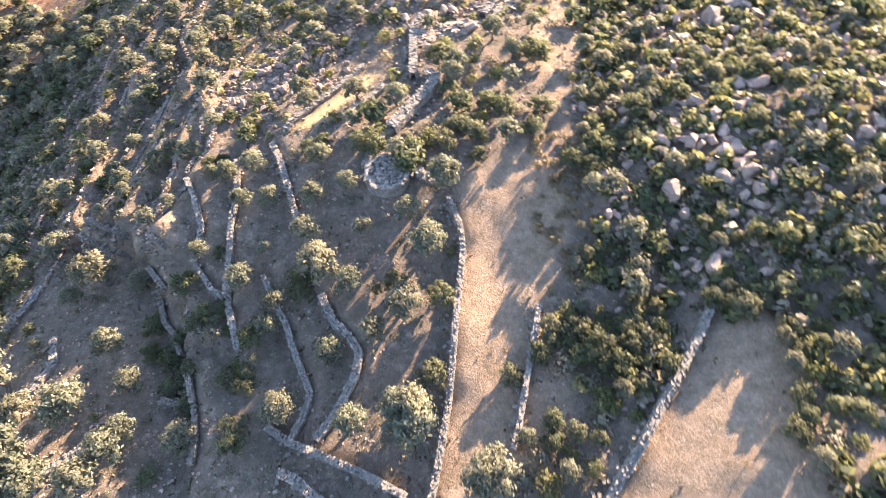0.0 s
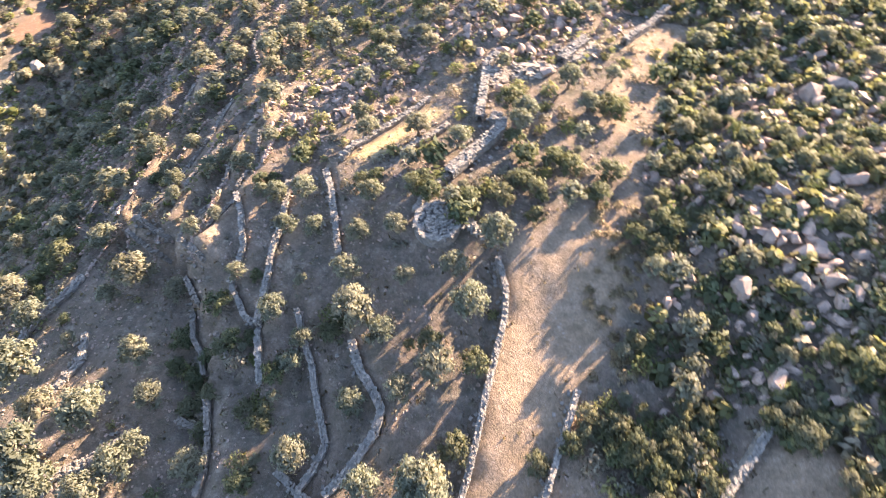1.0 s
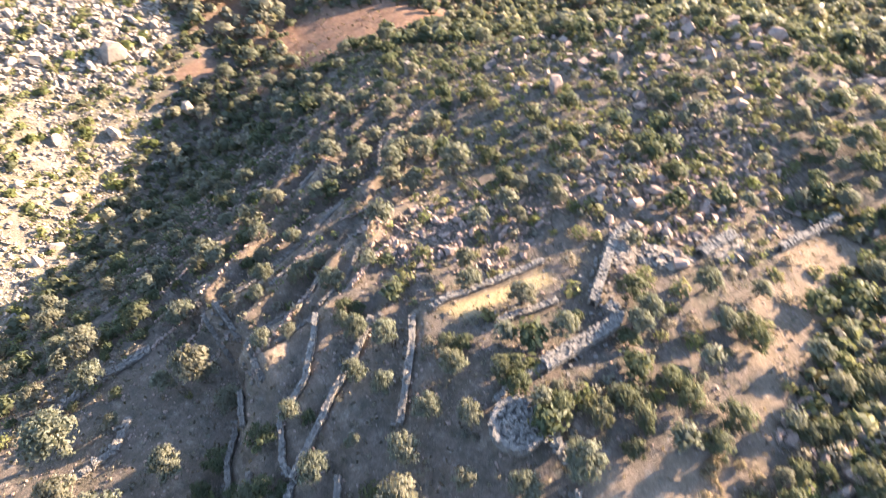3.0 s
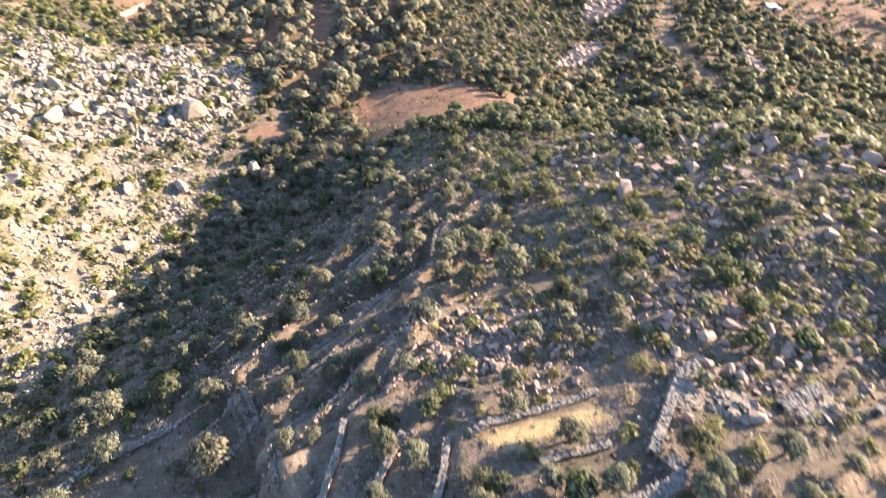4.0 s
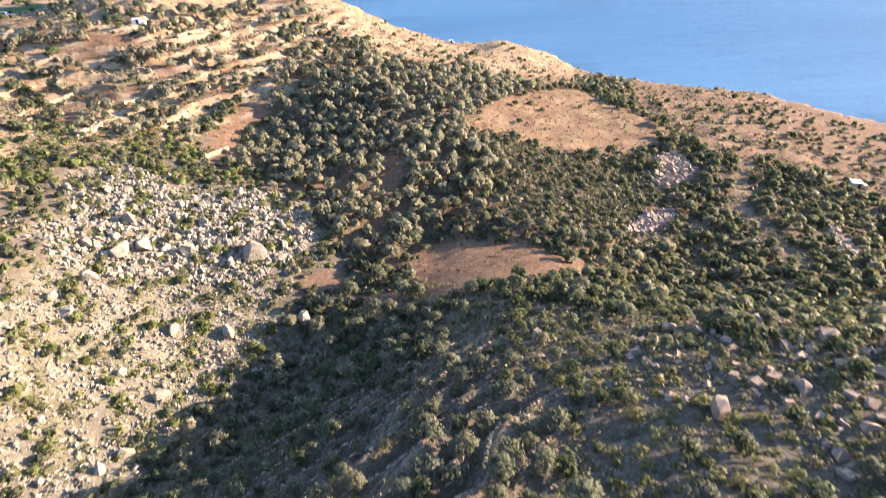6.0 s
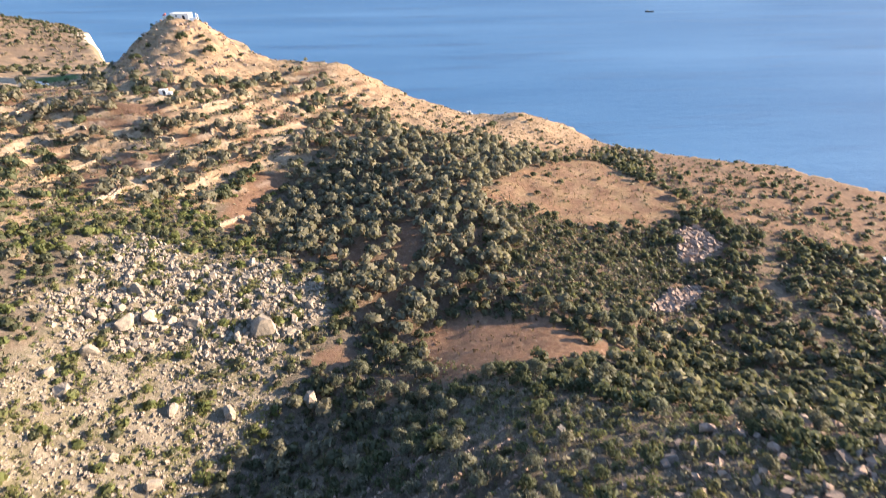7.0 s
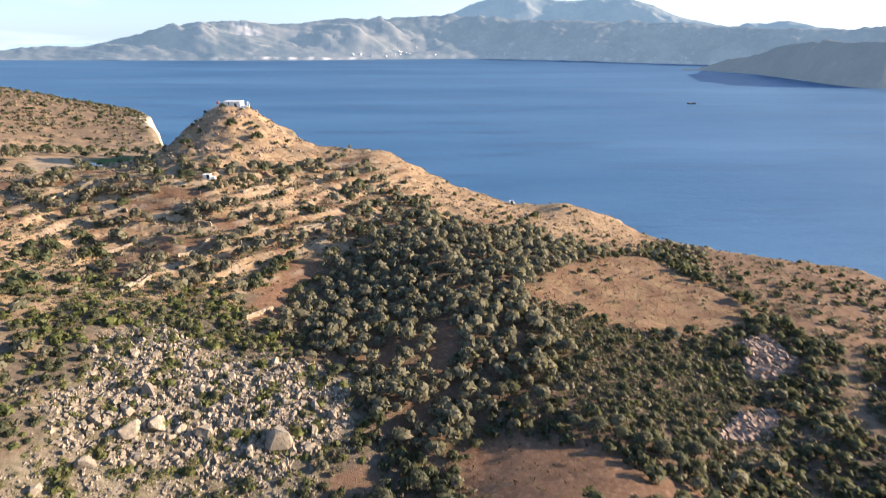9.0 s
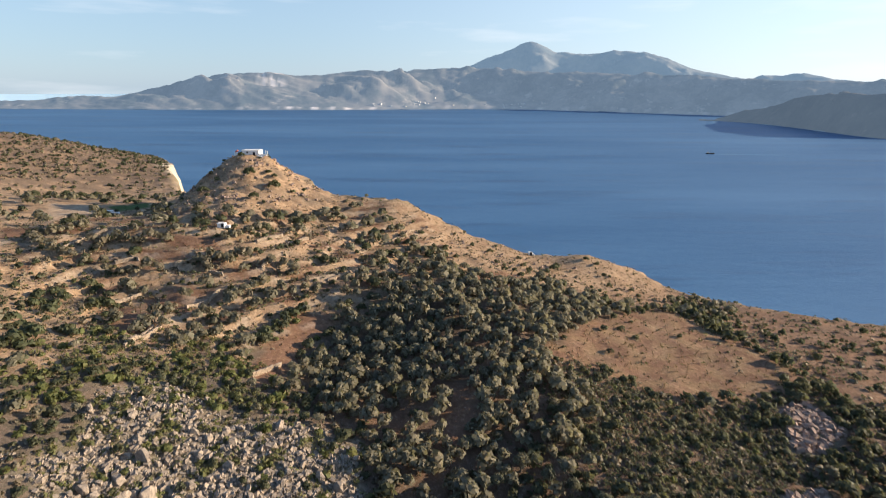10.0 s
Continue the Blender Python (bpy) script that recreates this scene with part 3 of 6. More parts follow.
red = 0.55 * tan_field * (1 + 0.6 * waves(gx, gy, 17, 23)) + zone(gx, gy, RED_FIELD, 1.5, 1.2) + 0.9 * zone(gx, gy, [(-177, 184), (-169, 200), (-172, 222), (-186, 215), (-186, 195)], 3, 2) + zone(gx, gy, RED_TRACK, 1, 0.6) + sum(0.8 * zone(gx, gy, c, 1.5, 1) for c in CLEARINGS) + sum(zone(gx, gy, c, 1.5, 1) for c in RED_TERRACES)
red = red + 0.35 * zone(gx, gy, EAST_PLAIN, 4, 4) + 0.4 * smooth(gy, 92, 108) * smooth(gx, -165, -140) * (1 + 0.5 * waves(gx, gy, 18, 37)) + 0.25 * smooth(-gx, 470, 520)
west_steps = zone(gx, gy, WEST_STEPS, 5, 3)
level = (bare_land(gx, gy) + 0.8 * waves(gx, gy, 40, 13)) / 2.3
level = level - np.floor(level)
red = red + west_steps * smooth(waves(gx, gy, 26, 29), 0.0, 0.4) * (level < 0.74)
add_attribute(ground, "red_soil", red)
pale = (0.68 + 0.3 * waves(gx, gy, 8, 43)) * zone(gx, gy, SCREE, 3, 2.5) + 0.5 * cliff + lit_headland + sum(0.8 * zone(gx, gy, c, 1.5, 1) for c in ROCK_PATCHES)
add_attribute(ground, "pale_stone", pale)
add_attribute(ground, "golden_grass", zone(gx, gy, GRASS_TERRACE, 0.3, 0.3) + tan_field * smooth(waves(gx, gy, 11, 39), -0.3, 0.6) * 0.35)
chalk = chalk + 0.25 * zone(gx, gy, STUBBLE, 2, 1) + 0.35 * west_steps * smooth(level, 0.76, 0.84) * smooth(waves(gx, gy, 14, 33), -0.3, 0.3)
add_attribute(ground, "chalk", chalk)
add_attribute(ground, "crop", zone(gx, gy, CROP, 1, 0.3))


# ---- the sea, and the far shore that closes the bay ----
def sea_height(x, y):
    r = np.hypot(x + 34, y - 47)
    return 0 * r


ring = np.concatenate([[0], np.concatenate([np.geomspace(60, 4600, 40), np.linspace(4680, 4955, 7)])])
turn = np.linspace(0, 2 * math.pi, 145)[:-1]
sv = [(-34 + r * math.cos(a), 47 + r * math.sin(a)) for r in ring[1:] for a in turn]
sz = sea_height(np.array([v[0] for v in sv]), np.array([v[1] for v in sv]))
n = len(turn)
sea = link_mesh("sea", [(*v, z) for v, z in zip(sv, sz)],
                [(i * n + j, i * n + (j + 1) % n, (i + 1) * n + (j + 1) % n, (i + 1) * n + j) for i in range(len(ring) - 2) for j in range(n)], SEA, None, True)
# upright ring in place of the farthest sea, with haze painted into its colour
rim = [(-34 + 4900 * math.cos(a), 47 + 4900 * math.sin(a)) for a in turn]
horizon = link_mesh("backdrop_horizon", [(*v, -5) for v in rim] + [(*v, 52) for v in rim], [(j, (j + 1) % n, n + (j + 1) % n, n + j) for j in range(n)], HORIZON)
tagged(horizon, "ring standing in for open sea at the horizon, painted pale with haze", "sea", kind="structure")
tagged(sea, "calm deep blue sea with fine ripples filling the bay", "sea", kind="structure")

AHEAD, ASIDE, EYE0 = Vector((-0.7463, 0.6656)), Vector((0.6656, 0.7463)), Vector((-33.8, 47.4))


def far_range(name, label, material, near, deep, first, last, crest, columns, rows, roughness, bare=None):
    """Far land as one sheet: it rises from the shore at 'near' to its crest line and falls away behind. Its line is a function of the bearing."""
    verts, faces, pale_at = [], [], []
    for i in range(columns + 1):
        b = first + (last - first) * i / columns
        brow = near(b) + 0.8 * deep * max(0.3, 1 - abs(b))
        top = 110 + brow * math.tan(radians(crest(b)))
        for j in range(rows + 1):
            s = j / rows
            d = near(b) + deep * max(0.3, 1 - abs(b)) * s
            x, y = EYE0 + AHEAD * d + ASIDE * (b * d)
            aside = b * near(b)
            bend = noise.fractal(Vector((aside / 500, d / 400, 5.5)), 0.9, 2.1, 4)
            folds = noise.fractal(Vector((aside / 430 + 0.35 * bend, d / 170 + aside / 900, 3.1)), 0.85, 2.1, 6)
            rise = math.sin(min(1.0, s / 0.8) * math.pi / 2) ** 1.1
            z = top * rise * (1 + roughness * 0.85 * folds * (1 - 0.92 * rise ** 4)) + 10 * roughness * folds - 2
            if s > 0.8:
                z = top * (1 - 1.6 * (s - 0.8))
            if 0 < j:
                z += 5 + 5 * abs(folds)
            verts.append((x, y, z))
            pale_at.append(bare(b, s, z) if bare else 0.0)
    for i in range(columns):
        for j in range(rows):
            k = i * (rows + 1) + j
            faces.append((k, k + rows + 1, k + rows + 2, k + 1))
    ob = link_mesh(name, verts, faces, material, None, True)
    add_attribute(ob, "bare", np.array(pale_at))
    return tagged(ob, label, "mountains", kind="structure")


def bell(b, centre, width, power=2.0):
    return math.exp(-abs((b - centre) / width) ** power)


# crest lines: bearing, degrees above the eye's level
SHORE_LINE = [(-0.85, -1.9), (-0.76, -1.67), (-0.56, -1.14), (-0.42, 0.5), (-0.37, 0.95), (-0.30, 1.19), (-0.245, 0.98), (-0.147, 1.2), (0.008, 1.4), (0.14, 1.45), (0.30, 1.3), (0.43, 1.15), (0.51, 0.8), (0.67, 0.7), (1.2, 0.7)]
PEAK_LINE = [(-0.15, 0.5), (0.0, 1.2), (0.045, 1.85), (0.095, 2.95), (0.125, 3.75), (0.14, 3.95), (0.155, 3.75), (0.185, 3.0), (0.22, 2.74), (0.255, 3.05), (0.29, 3.4), (0.335, 3.1), (0.38, 2.4), (0.43, 1.71), (0.51, 0.85),
             (0.57, 1.1), (0.607, 1.5), (0.65, 1.0), (0.71, 0.6), (1.2, 0.5)]
CAPE_LINE = [(0.44, -3.4), (0.465, -3.1), (0.54, -2.0), (0.64, -0.6), (0.70, -0.7), (0.76, -0.4), (1.2, -0.2)]
COVE = [(-0.85, 2787), (-0.35, 2790), (-0.2, 2850), (-0.05, 2980), (0.05, 3050), (0.14, 3040), (0.38, 2600), (0.6, 2300), (1.2, 2000)]


def along(b, rows):
    return float(np.interp(b, [q[0] for q in rows], [q[1] for q in rows]))


def shore_crest(b):
    """Low hills along the far shore."""
    return along(b, SHORE_LINE) + 0.16 * noise.noise(Vector((b * 30, 1, 1))) + 0.09 * noise.noise(Vector((b * 90, 4, 1)))


def peak_crest(b):
    return along(b, PEAK_LINE) + 0.07 * noise.noise(Vector((b * 40, 7, 2))) + 0.05 * noise.noise(Vector((b * 110, 2, 5)))


def cape_crest(b):
    return along(b, CAPE_LINE) + 0.06 * noise.noise(Vector((b * 60, 3, 8)))


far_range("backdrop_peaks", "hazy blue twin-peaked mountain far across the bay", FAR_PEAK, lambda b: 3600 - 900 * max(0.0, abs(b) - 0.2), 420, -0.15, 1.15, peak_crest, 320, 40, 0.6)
far_range("backdrop_shore", "scrubby hills above the far shore, blue-grey with painted haze", FAR_LAND, lambda b: along(b, COVE), 620, -0.85, 1.15, shore_crest, 480, 60, 0.85,
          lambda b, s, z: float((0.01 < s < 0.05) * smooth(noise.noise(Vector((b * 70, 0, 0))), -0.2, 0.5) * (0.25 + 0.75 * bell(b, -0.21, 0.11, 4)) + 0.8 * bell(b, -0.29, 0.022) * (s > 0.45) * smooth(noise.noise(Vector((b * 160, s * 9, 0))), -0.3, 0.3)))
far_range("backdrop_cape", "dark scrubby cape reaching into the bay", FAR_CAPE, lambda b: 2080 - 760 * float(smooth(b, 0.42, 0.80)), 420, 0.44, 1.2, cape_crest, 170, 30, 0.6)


# ---- plants: each kind is shaped a few times, then set out over the hills ----
def leaf_cloud(r, lobes, leaves, width, low, high, leaf, jitter=0.8, lobe=(0.34, 0.56), heart=0.55, dome_pull=0.45, inner=0.6):
    """Many small leaf clumps on rounded, uneven lobes: an array (count, 5, 3) of four corners and the way the clump faces."""
    spots = []
    for i in range(lobes):
        size = width * r.uniform(*lobe)
        a, d = i * 2.4 + r.uniform(-0.5, 0.5), (width - 0.75 * size) * math.sqrt((i + 0.4) / lobes) * r.uniform(0.8, 1.08)
        top = low + (high - low) * (1 - 0.62 * (d / width) ** 2) * r.uniform(0.86, 1.06)
        spots.append((d * math.cos(a), d * math.sin(a), max(low + 0.45 * size, top - size * 0.85), size))
    per = max(6, leaves // lobes)
    out = []
    for cx, cy, cz, size in spots:
        way = r.normal(size=(per, 3))
        way /= np.linalg.norm(way, axis=1)[:, None]
        way[:, 2] = np.where(way[:, 2] < -0.35, -way[:, 2], way[:, 2])
        reach = size * r.uniform(inner, 1.08, (per, 1))
        centre = np.array([cx, cy, cz]) + way * reach * np.array([1, 1, 0.9])
        centre[:, 2] = np.maximum(centre[:, 2], 0.05)
        dome = centre - np.array([0, 0, low + 0.25 * (high - low)])
        face = way + dome_pull * dome / np.linalg.norm(dome, axis=1)[:, None] + r.normal(size=(per, 3)) * jitter
        face /= np.linalg.norm(face, axis=1)[:, None]
        lean = way + 0.6 * dome / np.linalg.norm(dome, axis=1)[:, None] + 0.45 * face
        lean /= np.linalg.norm(lean, axis=1)[:, None]
        face = np.where((face * lean).sum(1)[:, None] < 0, -face, face)
        side = np.cross(face, r.normal(size=(per, 3)))
        side /= np.linalg.norm(side, axis=1)[:, None]
        up = np.cross(face, side)
        s = leaf * r.uniform(0.6, 1.3, (per, 1))
        if heart:                              # three crossing sheets added inside to block light, as dense twigs would
            turned = np.array(Euler(r.uniform(0, 3, 3)).to_matrix()) * heart * size
            for p, q in ((0, 1), (1, 2), (2, 0)):
                card = np.array([(cx, cy, cz) + u * turned[p] + v * turned[q] for u, v in ((-1, 0), (0, -1), (1, 0), (0, 1))])
                card[:, 2] = np.maximum(card[:, 2], 0.02)
                flat = np.cross(turned[p], turned[q])
                card, flat = (card, flat) if flat[2] > 0 else (card[::-1], -flat)
                out.append(np.concatenate([card, flat[None] / np.linalg.norm(flat)])[None])
        out.append(np.stack([centre - side * s, centre - up * s * 0.5, centre + side * s * r.uniform(0.7, 1.3, (per, 1)), centre + up * s * 0.5, lean], 1))
    return np.concatenate(out)


def lobe_cloud(r, lobes, per, width, low, high, lobe, jitter=0.55):
    """Far crowns: rounded lobes, each covered evenly with leaf clumps that face outwards."""
    out = []
    for i in range(lobes):
        size = width * r.uniform(*lobe)
        a, d = i * 2.4 + r.uniform(-0.5, 0.5), (width - 0.8 * size) * math.sqrt((i + 0.15) / lobes) * r.uniform(0.8, 1.1)
        top = low + (high - low) * (1 - 0.6 * (d / width) ** 2) * r.uniform(0.82, 1.06)
        c = np.array([d * math.cos(a), d * math.sin(a), max(low + 0.4 * size, top - size * 0.9)])
        k = np.arange(per)
        h = 1.0 - 1.45 * (k + 0.5) / per
        turn_ = k * 2.39996 + r.uniform(0, 6)
        flat = np.sqrt(np.maximum(0.0, 1 - h * h))
        way = np.stack([flat * np.cos(turn_), flat * np.sin(turn_), h], 1)
        face = way + r.normal(size=(per, 3)) * jitter
        face /= np.linalg.norm(face, axis=1)[:, None]
        lean = way + 0.35 * face + np.array([0.5 * c[0] / width, 0.5 * c[1] / width, 0.25])
        lean /= np.linalg.norm(lean, axis=1)[:, None]
        face = np.where((face * lean).sum(1)[:, None] < 0, -face, face)
        side = np.cross(face, r.normal(size=(per, 3)))
        side /= np.linalg.norm(side, axis=1)[:, None]
        up = np.cross(face, side)
        s = size * 2.5 / math.sqrt(per) * r.uniform(0.75, 1.2, (per, 1))
        centre = c + way * size * r.uniform(0.82, 1.06, (per, 1))
        quad = np.stack([centre - side * s, centre - up * s * 0.7, centre + side * s, centre + up * s * 0.7, lean], 1)
        quad[:, :4, 2] = np.maximum(quad[:, :4, 2], 0.0)
        out.append(quad)
    return np.concatenate(out)


def cloud_mesh(name, cloud, material):
    """Leaf clumps as one mesh; each is lit as the crown is rounded there."""
    me = bpy.data.meshes.new(name)
    me.vertices.add(len(cloud) * 4)
    me.vertices.foreach_set("co", cloud[:, :4].astype(np.float32).ravel())
    me.loops.add(len(cloud) * 4)
    me.loops.foreach_set("vertex_index", np.arange(len(cloud) * 4, dtype=np.int32))
    me.polygons.add(len(cloud))
    me.polygons.foreach_set("loop_start", np.arange(0, len(cloud) * 4, 4, dtype=np.int32))
    me.materials.append(material)
    me.update(calc_edges=True)
    me.polygons.foreach_set("use_smooth", np.ones(len(cloud), bool))
    me.normals_split_custom_set_from_vertices(np.repeat(cloud[:, 4], 4, axis=0).tolist())
    return me


def tube(bm, line, radii, sides=6):
    """A tapered limb along a line."""
    rings = []
    for i, (p, rad) in enumerate(zip(line, radii)):
        p = Vector(p)
        way = Vector(line[min(i + 1, len(line) - 1)]) - Vector(line[max(i - 1, 0)])
        q = way.to_track_quat("Z", "Y")
        rings.append([bm.verts.new(p + q @ Vector((rad * math.cos(6.2832 * k / sides), rad * math.sin(6.2832 * k / sides), 0))) for k in range(sides)])
    for a, b in zip(rings, rings[1:]):
        for k in range(sides):
            bm.faces.new((a[k], a[(k + 1) % sides], b[(k + 1) % sides], b[k]))
    bm.faces.new(rings[-1])


def trunk_mesh(r, name="trunk"):
    bm = bmesh.new()
    lean = Vector((r.uniform(-0.15, 0.15), r.uniform(-0.15, 0.15), 0))
    fork = Vector((0, 0, 0.75)) + lean
    tube(bm, [(0, 0, -0.35), (lean.x * 0.3, lean.y * 0.3, 0.25), fork], [0.22, 0.15, 0.13])
    for i in range(4):
        a = i * 1.6 + r.uniform(-0.4, 0.4)
        out = Vector((math.cos(a), math.sin(a), 0))
        tube(bm, [fork, fork + out * 0.4 + Vector((0, 0, 0.45)), fork + out * 0.85 + Vector((0, 0, 1.15))], [0.10, 0.07, 0.03], 5)
    me = bpy.data.meshes.new(name)
    bm.to_mesh(me)
    bm.free()
    me.materials.append(BARK)
    return me


PLANTS = {  # lobes, leaves, width, low, high, leaf size, material, number of shapes
    "olive_tree": (28, 1080, 1.5, 0.3, 2.9, 0.112, OLIVE, 5),
    "mastic_shrub": (20, 720, 1.5, 0.0, 1.9, 0.125, MASTIC, 6),
    "spurge_shrub": (11, 270, 1.05, 0.0, 0.85, 0.125, SPURGE, 4),
    "heath_shrub": (8, 190, 1.0, 0.0, 0.80, 0.13, HEATH, 4),
    "dry_bush": (6, 200, 1.0, 0.0, 0.90, 0.14, DRYBUSH, 2),
}
LABELS = {
    "olive_tree": "rounded grey-green olive tree with a short gnarled trunk",
    "mastic_shrub": "dense dark green mastic shrub growing from the ground",
    "spurge_shrub": "low yellow-green cushion of spurge on stony soil",
    "heath_shrub": "low grey-brown dry heath cushion on stony soil",
    "dry_bush": "dried-out yellow bush of thin stems",
}
CATEGORY = {"olive_tree": "tree"}
r = np.random.default_rng(21)
SHAPES, FAR_CLOUDS, MID_CLOUDS, DIM_CLOUDS = {}, {}, {}, {}
for kind, (lobes, leaves, width, low, high, leaf, material, count) in PLANTS.items():
    SHAPES[kind] = [cloud_mesh("crown" if kind == "olive_tree" else kind, leaf_cloud(r, lobes, leaves, width, low, high, leaf, 1.0, (0.2, 0.42) if width > 1.2 else (0.34, 0.56), 0.62 if width > 1.2 else 0.0, 0.3), material) for i in range(count)]
    MID_CLOUDS[kind] = [leaf_cloud(r, lobes, leaves // 7, width, low, high, leaf * 2.0, 0.6, heart=0.55 if width > 1.2 else 0.0) for i in range(5)]
    FAR_CLOUDS[kind] = [lobe_cloud(r, 4 + i % 2 if width > 1.2 else 2, 17 - 2 * (i % 2) if width > 1.2 else 13, width, low, high * (0.82 + 0.07 * (i % 4)), (0.30, 0.64) if width > 1.2 else (0.5, 0.8), 0.75) for i in range(8)]
for kind, (lobes, leaves, width, low, high, leaf, material, count) in PLANTS.items():
    DIM_CLOUDS[kind] = [lobe_cloud(r, 3 if width > 1.2 else 1, 11, width, low, high * (0.8 + 0.07 * (i % 4)), (0.36, 0.7) if width > 1.2 else (0.8, 0.95), 0.75) for i in range(8)]
LOW_CLOUDS = [leaf_cloud(r, 2, 14, 1.0, 0.0, 0.8, 0.36, 0.5, (0.6, 0.8), 0.0, 0.8) for i in range(5)]
TRUNKS = [trunk_mesh(r) for i in range(3)]


def plant(kind, x, y, z, size, k, group):
    """One plant as a thing of its own."""
    m = Matrix.LocRotScale((x, y, z - 0.06), Euler((0, 0, k * 2.399)), (size, size * (0.88 + 0.03 * (k % 8)), size * (0.86 + 0.05 * (k % 6))))
    if kind == "olive_tree":
        ob = new(kind)
        for name, meshes in (("trunk", TRUNKS), ("crown", SHAPES[kind])):
            new(name, meshes[k % len(meshes)]).parent = ob
    else:
        ob = new(kind, SHAPES[kind][k % len(SHAPES[kind])])
    ob.matrix_basis = m
    return tagged(ob, LABELS[kind], CATEGORY.get(kind, "shrub"), group)


def many(name, clouds, material, rows, label):
    """Plants too many to count, as one mesh."""
    blocks = []
    for i, (x, y, z, size) in enumerate(rows):
        c = clouds[i % len(clouds)]
        a = i * 2.399
        ca, sa = math.cos(a) * size, math.sin(a) * size
        t = np.empty_like(c)
        t[..., 0], t[..., 1] = c[..., 0] * ca - c[..., 1] * sa + x, c[..., 0] * sa + c[..., 1] * ca + y
        t[..., 2] = c[..., 2] * size * (0.8 + 0.05 * (i % 8)) + z - 0.05
        n_ = c[:, 4]
        t[:, 4, 0], t[:, 4, 1], t[:, 4, 2] = n_[:, 0] * math.cos(a) - n_[:, 1] * math.sin(a), n_[:, 0] * math.sin(a) + n_[:, 1] * math.cos(a), n_[:, 2]
        blocks.append(t)
    return tagged(new(name, cloud_mesh(name, np.concatenate(blocks), material)), label, "shrubs", kind="stuff")


# olive trees of the terraces: x, y, crown radius
TERRACE_OLIVES = [
    (-54.9, 24.7, 2.7), (-48.4, 21.5, 2.2), (-41.6, 19.1, 1.0), (-43.7, 15.4, 3.2), (-32.4, 18.1, 1.9), (-34.1, 12.2, 2.5), (-39.5, 12.1, 2.0),
    (-29.4, 14.4, 1.7), (-28.5, 10.1, 1.7), (-37.2, 8.1, 3.1), (-35.0, 5.8, 2.5), (-30.6, 6.0, 2.1), (-23.3, 9.2, 2.0), (-32.1, 25.3, 1.7),
    (-44.9, 31.6, 1.9), (-37.4, 26.6, 2.6), (-39.6, 24.1, 1.5), (-23.9, 25.7, 1.3), (-19.4, 22.5, 1.7), (-17.8, 25.7, 0.8), (-13.4, 26.5, 1.6),
    (-11.9, 22.7, 2.3), (-9.2, 21.2, 1.6), (-16.3, 20.4, 1.2), (-16.9, 18.3, 1.5), (-10.7, 15.6, 1.6), (-6.9, 16.9, 1.5), (-14.5, 11.0, 1.9),
    (-8.4, 9.6, 1.7), (-4.0, 10.5, 2.3),
]
UPPER_OLIVES = [
    (-4.3, 19.2, 2.0), (-8.2, 26.4, 1.1), (-2.3, 24.4, 2.2), (-4.0, 27.5, 1.6), (-20.5, 30.7, 1.4), (-17.6, 30.8, 1.3), (-13.2, 30.2, 1.5),
    (-9.8, 30.7, 1.3), (-23.1, 34.9, 1.5), (-20.0, 35.0, 1.5), (-39.4, 61.7, 2.2), (-37.9, 38.6, 1.5), (-39.3, 34.3, 1.0), (-35.6, 35.3, 1.1),
    (-49.6, 38.6, 1.4), (-31.8, 57.0, 1.6), (-28.2, 56.0, 1.7), (-24.8, 60.4, 2.4), (-30.8, 63.6, 2.2), (-15.4, 43.4, 1.6), (-10.0, 43.1, 1.7),
    (-0.8, 30.7, 2.0), (-5.6, 41.0, 1.5), (-12.7, 34.1, 1.4), (-28.8, 39.4, 1.6), (-29.2, 32.5, 1.0), (-31.1, 30.8, 1.4), (-43.2, 44.1, 1.6),
    (-38.6, 44.9, 1.4), (-56.9, 60.5, 1.7), (-3.8, 9.6, 2.8), (2.4, 5.4, 2.5), (-29.4, 8.5, 2.1),
]
TERRACE_SHRUBS = [
    (-26.5, 17.6, 2.0), (-29.2, 20.2, 1.7), (-22.1, 19.3, 2.5), (-18.4, 14.4, 2.1), (-17.9, 17.4, 1.6), (-13.9, 22.5, 1.8), (-13.6, 35.6, 2.0),
    (-7.5, 35.5, 2.1), (-3.8, 35.1, 1.9), (-0.8, 35.9, 2.1), (-5.2, 21.3, 1.3), (-18.5, 9.5, 1.8), (-28.8, 17.5, 1.3), (-25.4, 23.1, 1.7),
    (-24.6, 14.2, 2.0), (-23.6, 12.1, 1.4), (-25.0, 36.3, 1.8), (-1.2, 19.8, 1.6),
]
RED_FIELD_OLIVES = [
    (-99.8, 129.0, 2.4), (-93.6, 130.4, 2.2), (-88.4, 131.6, 2.0), (-81.4, 132.3, 2.3), (-77.3, 134.5, 2.5), (-72.8, 135.8, 2.1), (-68.7, 137.7, 2.4),
    (-64.9, 138.5, 2.2), (-61.1, 137.7, 1.9), (-60.8, 144.6, 2.5), (-59.5, 149.4, 2.4), (-100.1, 122.0, 2.2), (-97.7, 114.4, 2.5), (-101.6, 111.7, 2.3),
    (-93.1, 97.6, 2.6), (-84.9, 97.1, 2.5), (-81.4, 98.4, 2.0), (-81.0, 89.5, 2.6), (-85.3, 89.1, 2.2), (-75.4, 89.9, 2.0), (-94.3, 90.1, 2.4),
    (-96.1, 85.1, 2.1), (-83.3, 82.5, 2.2),
]
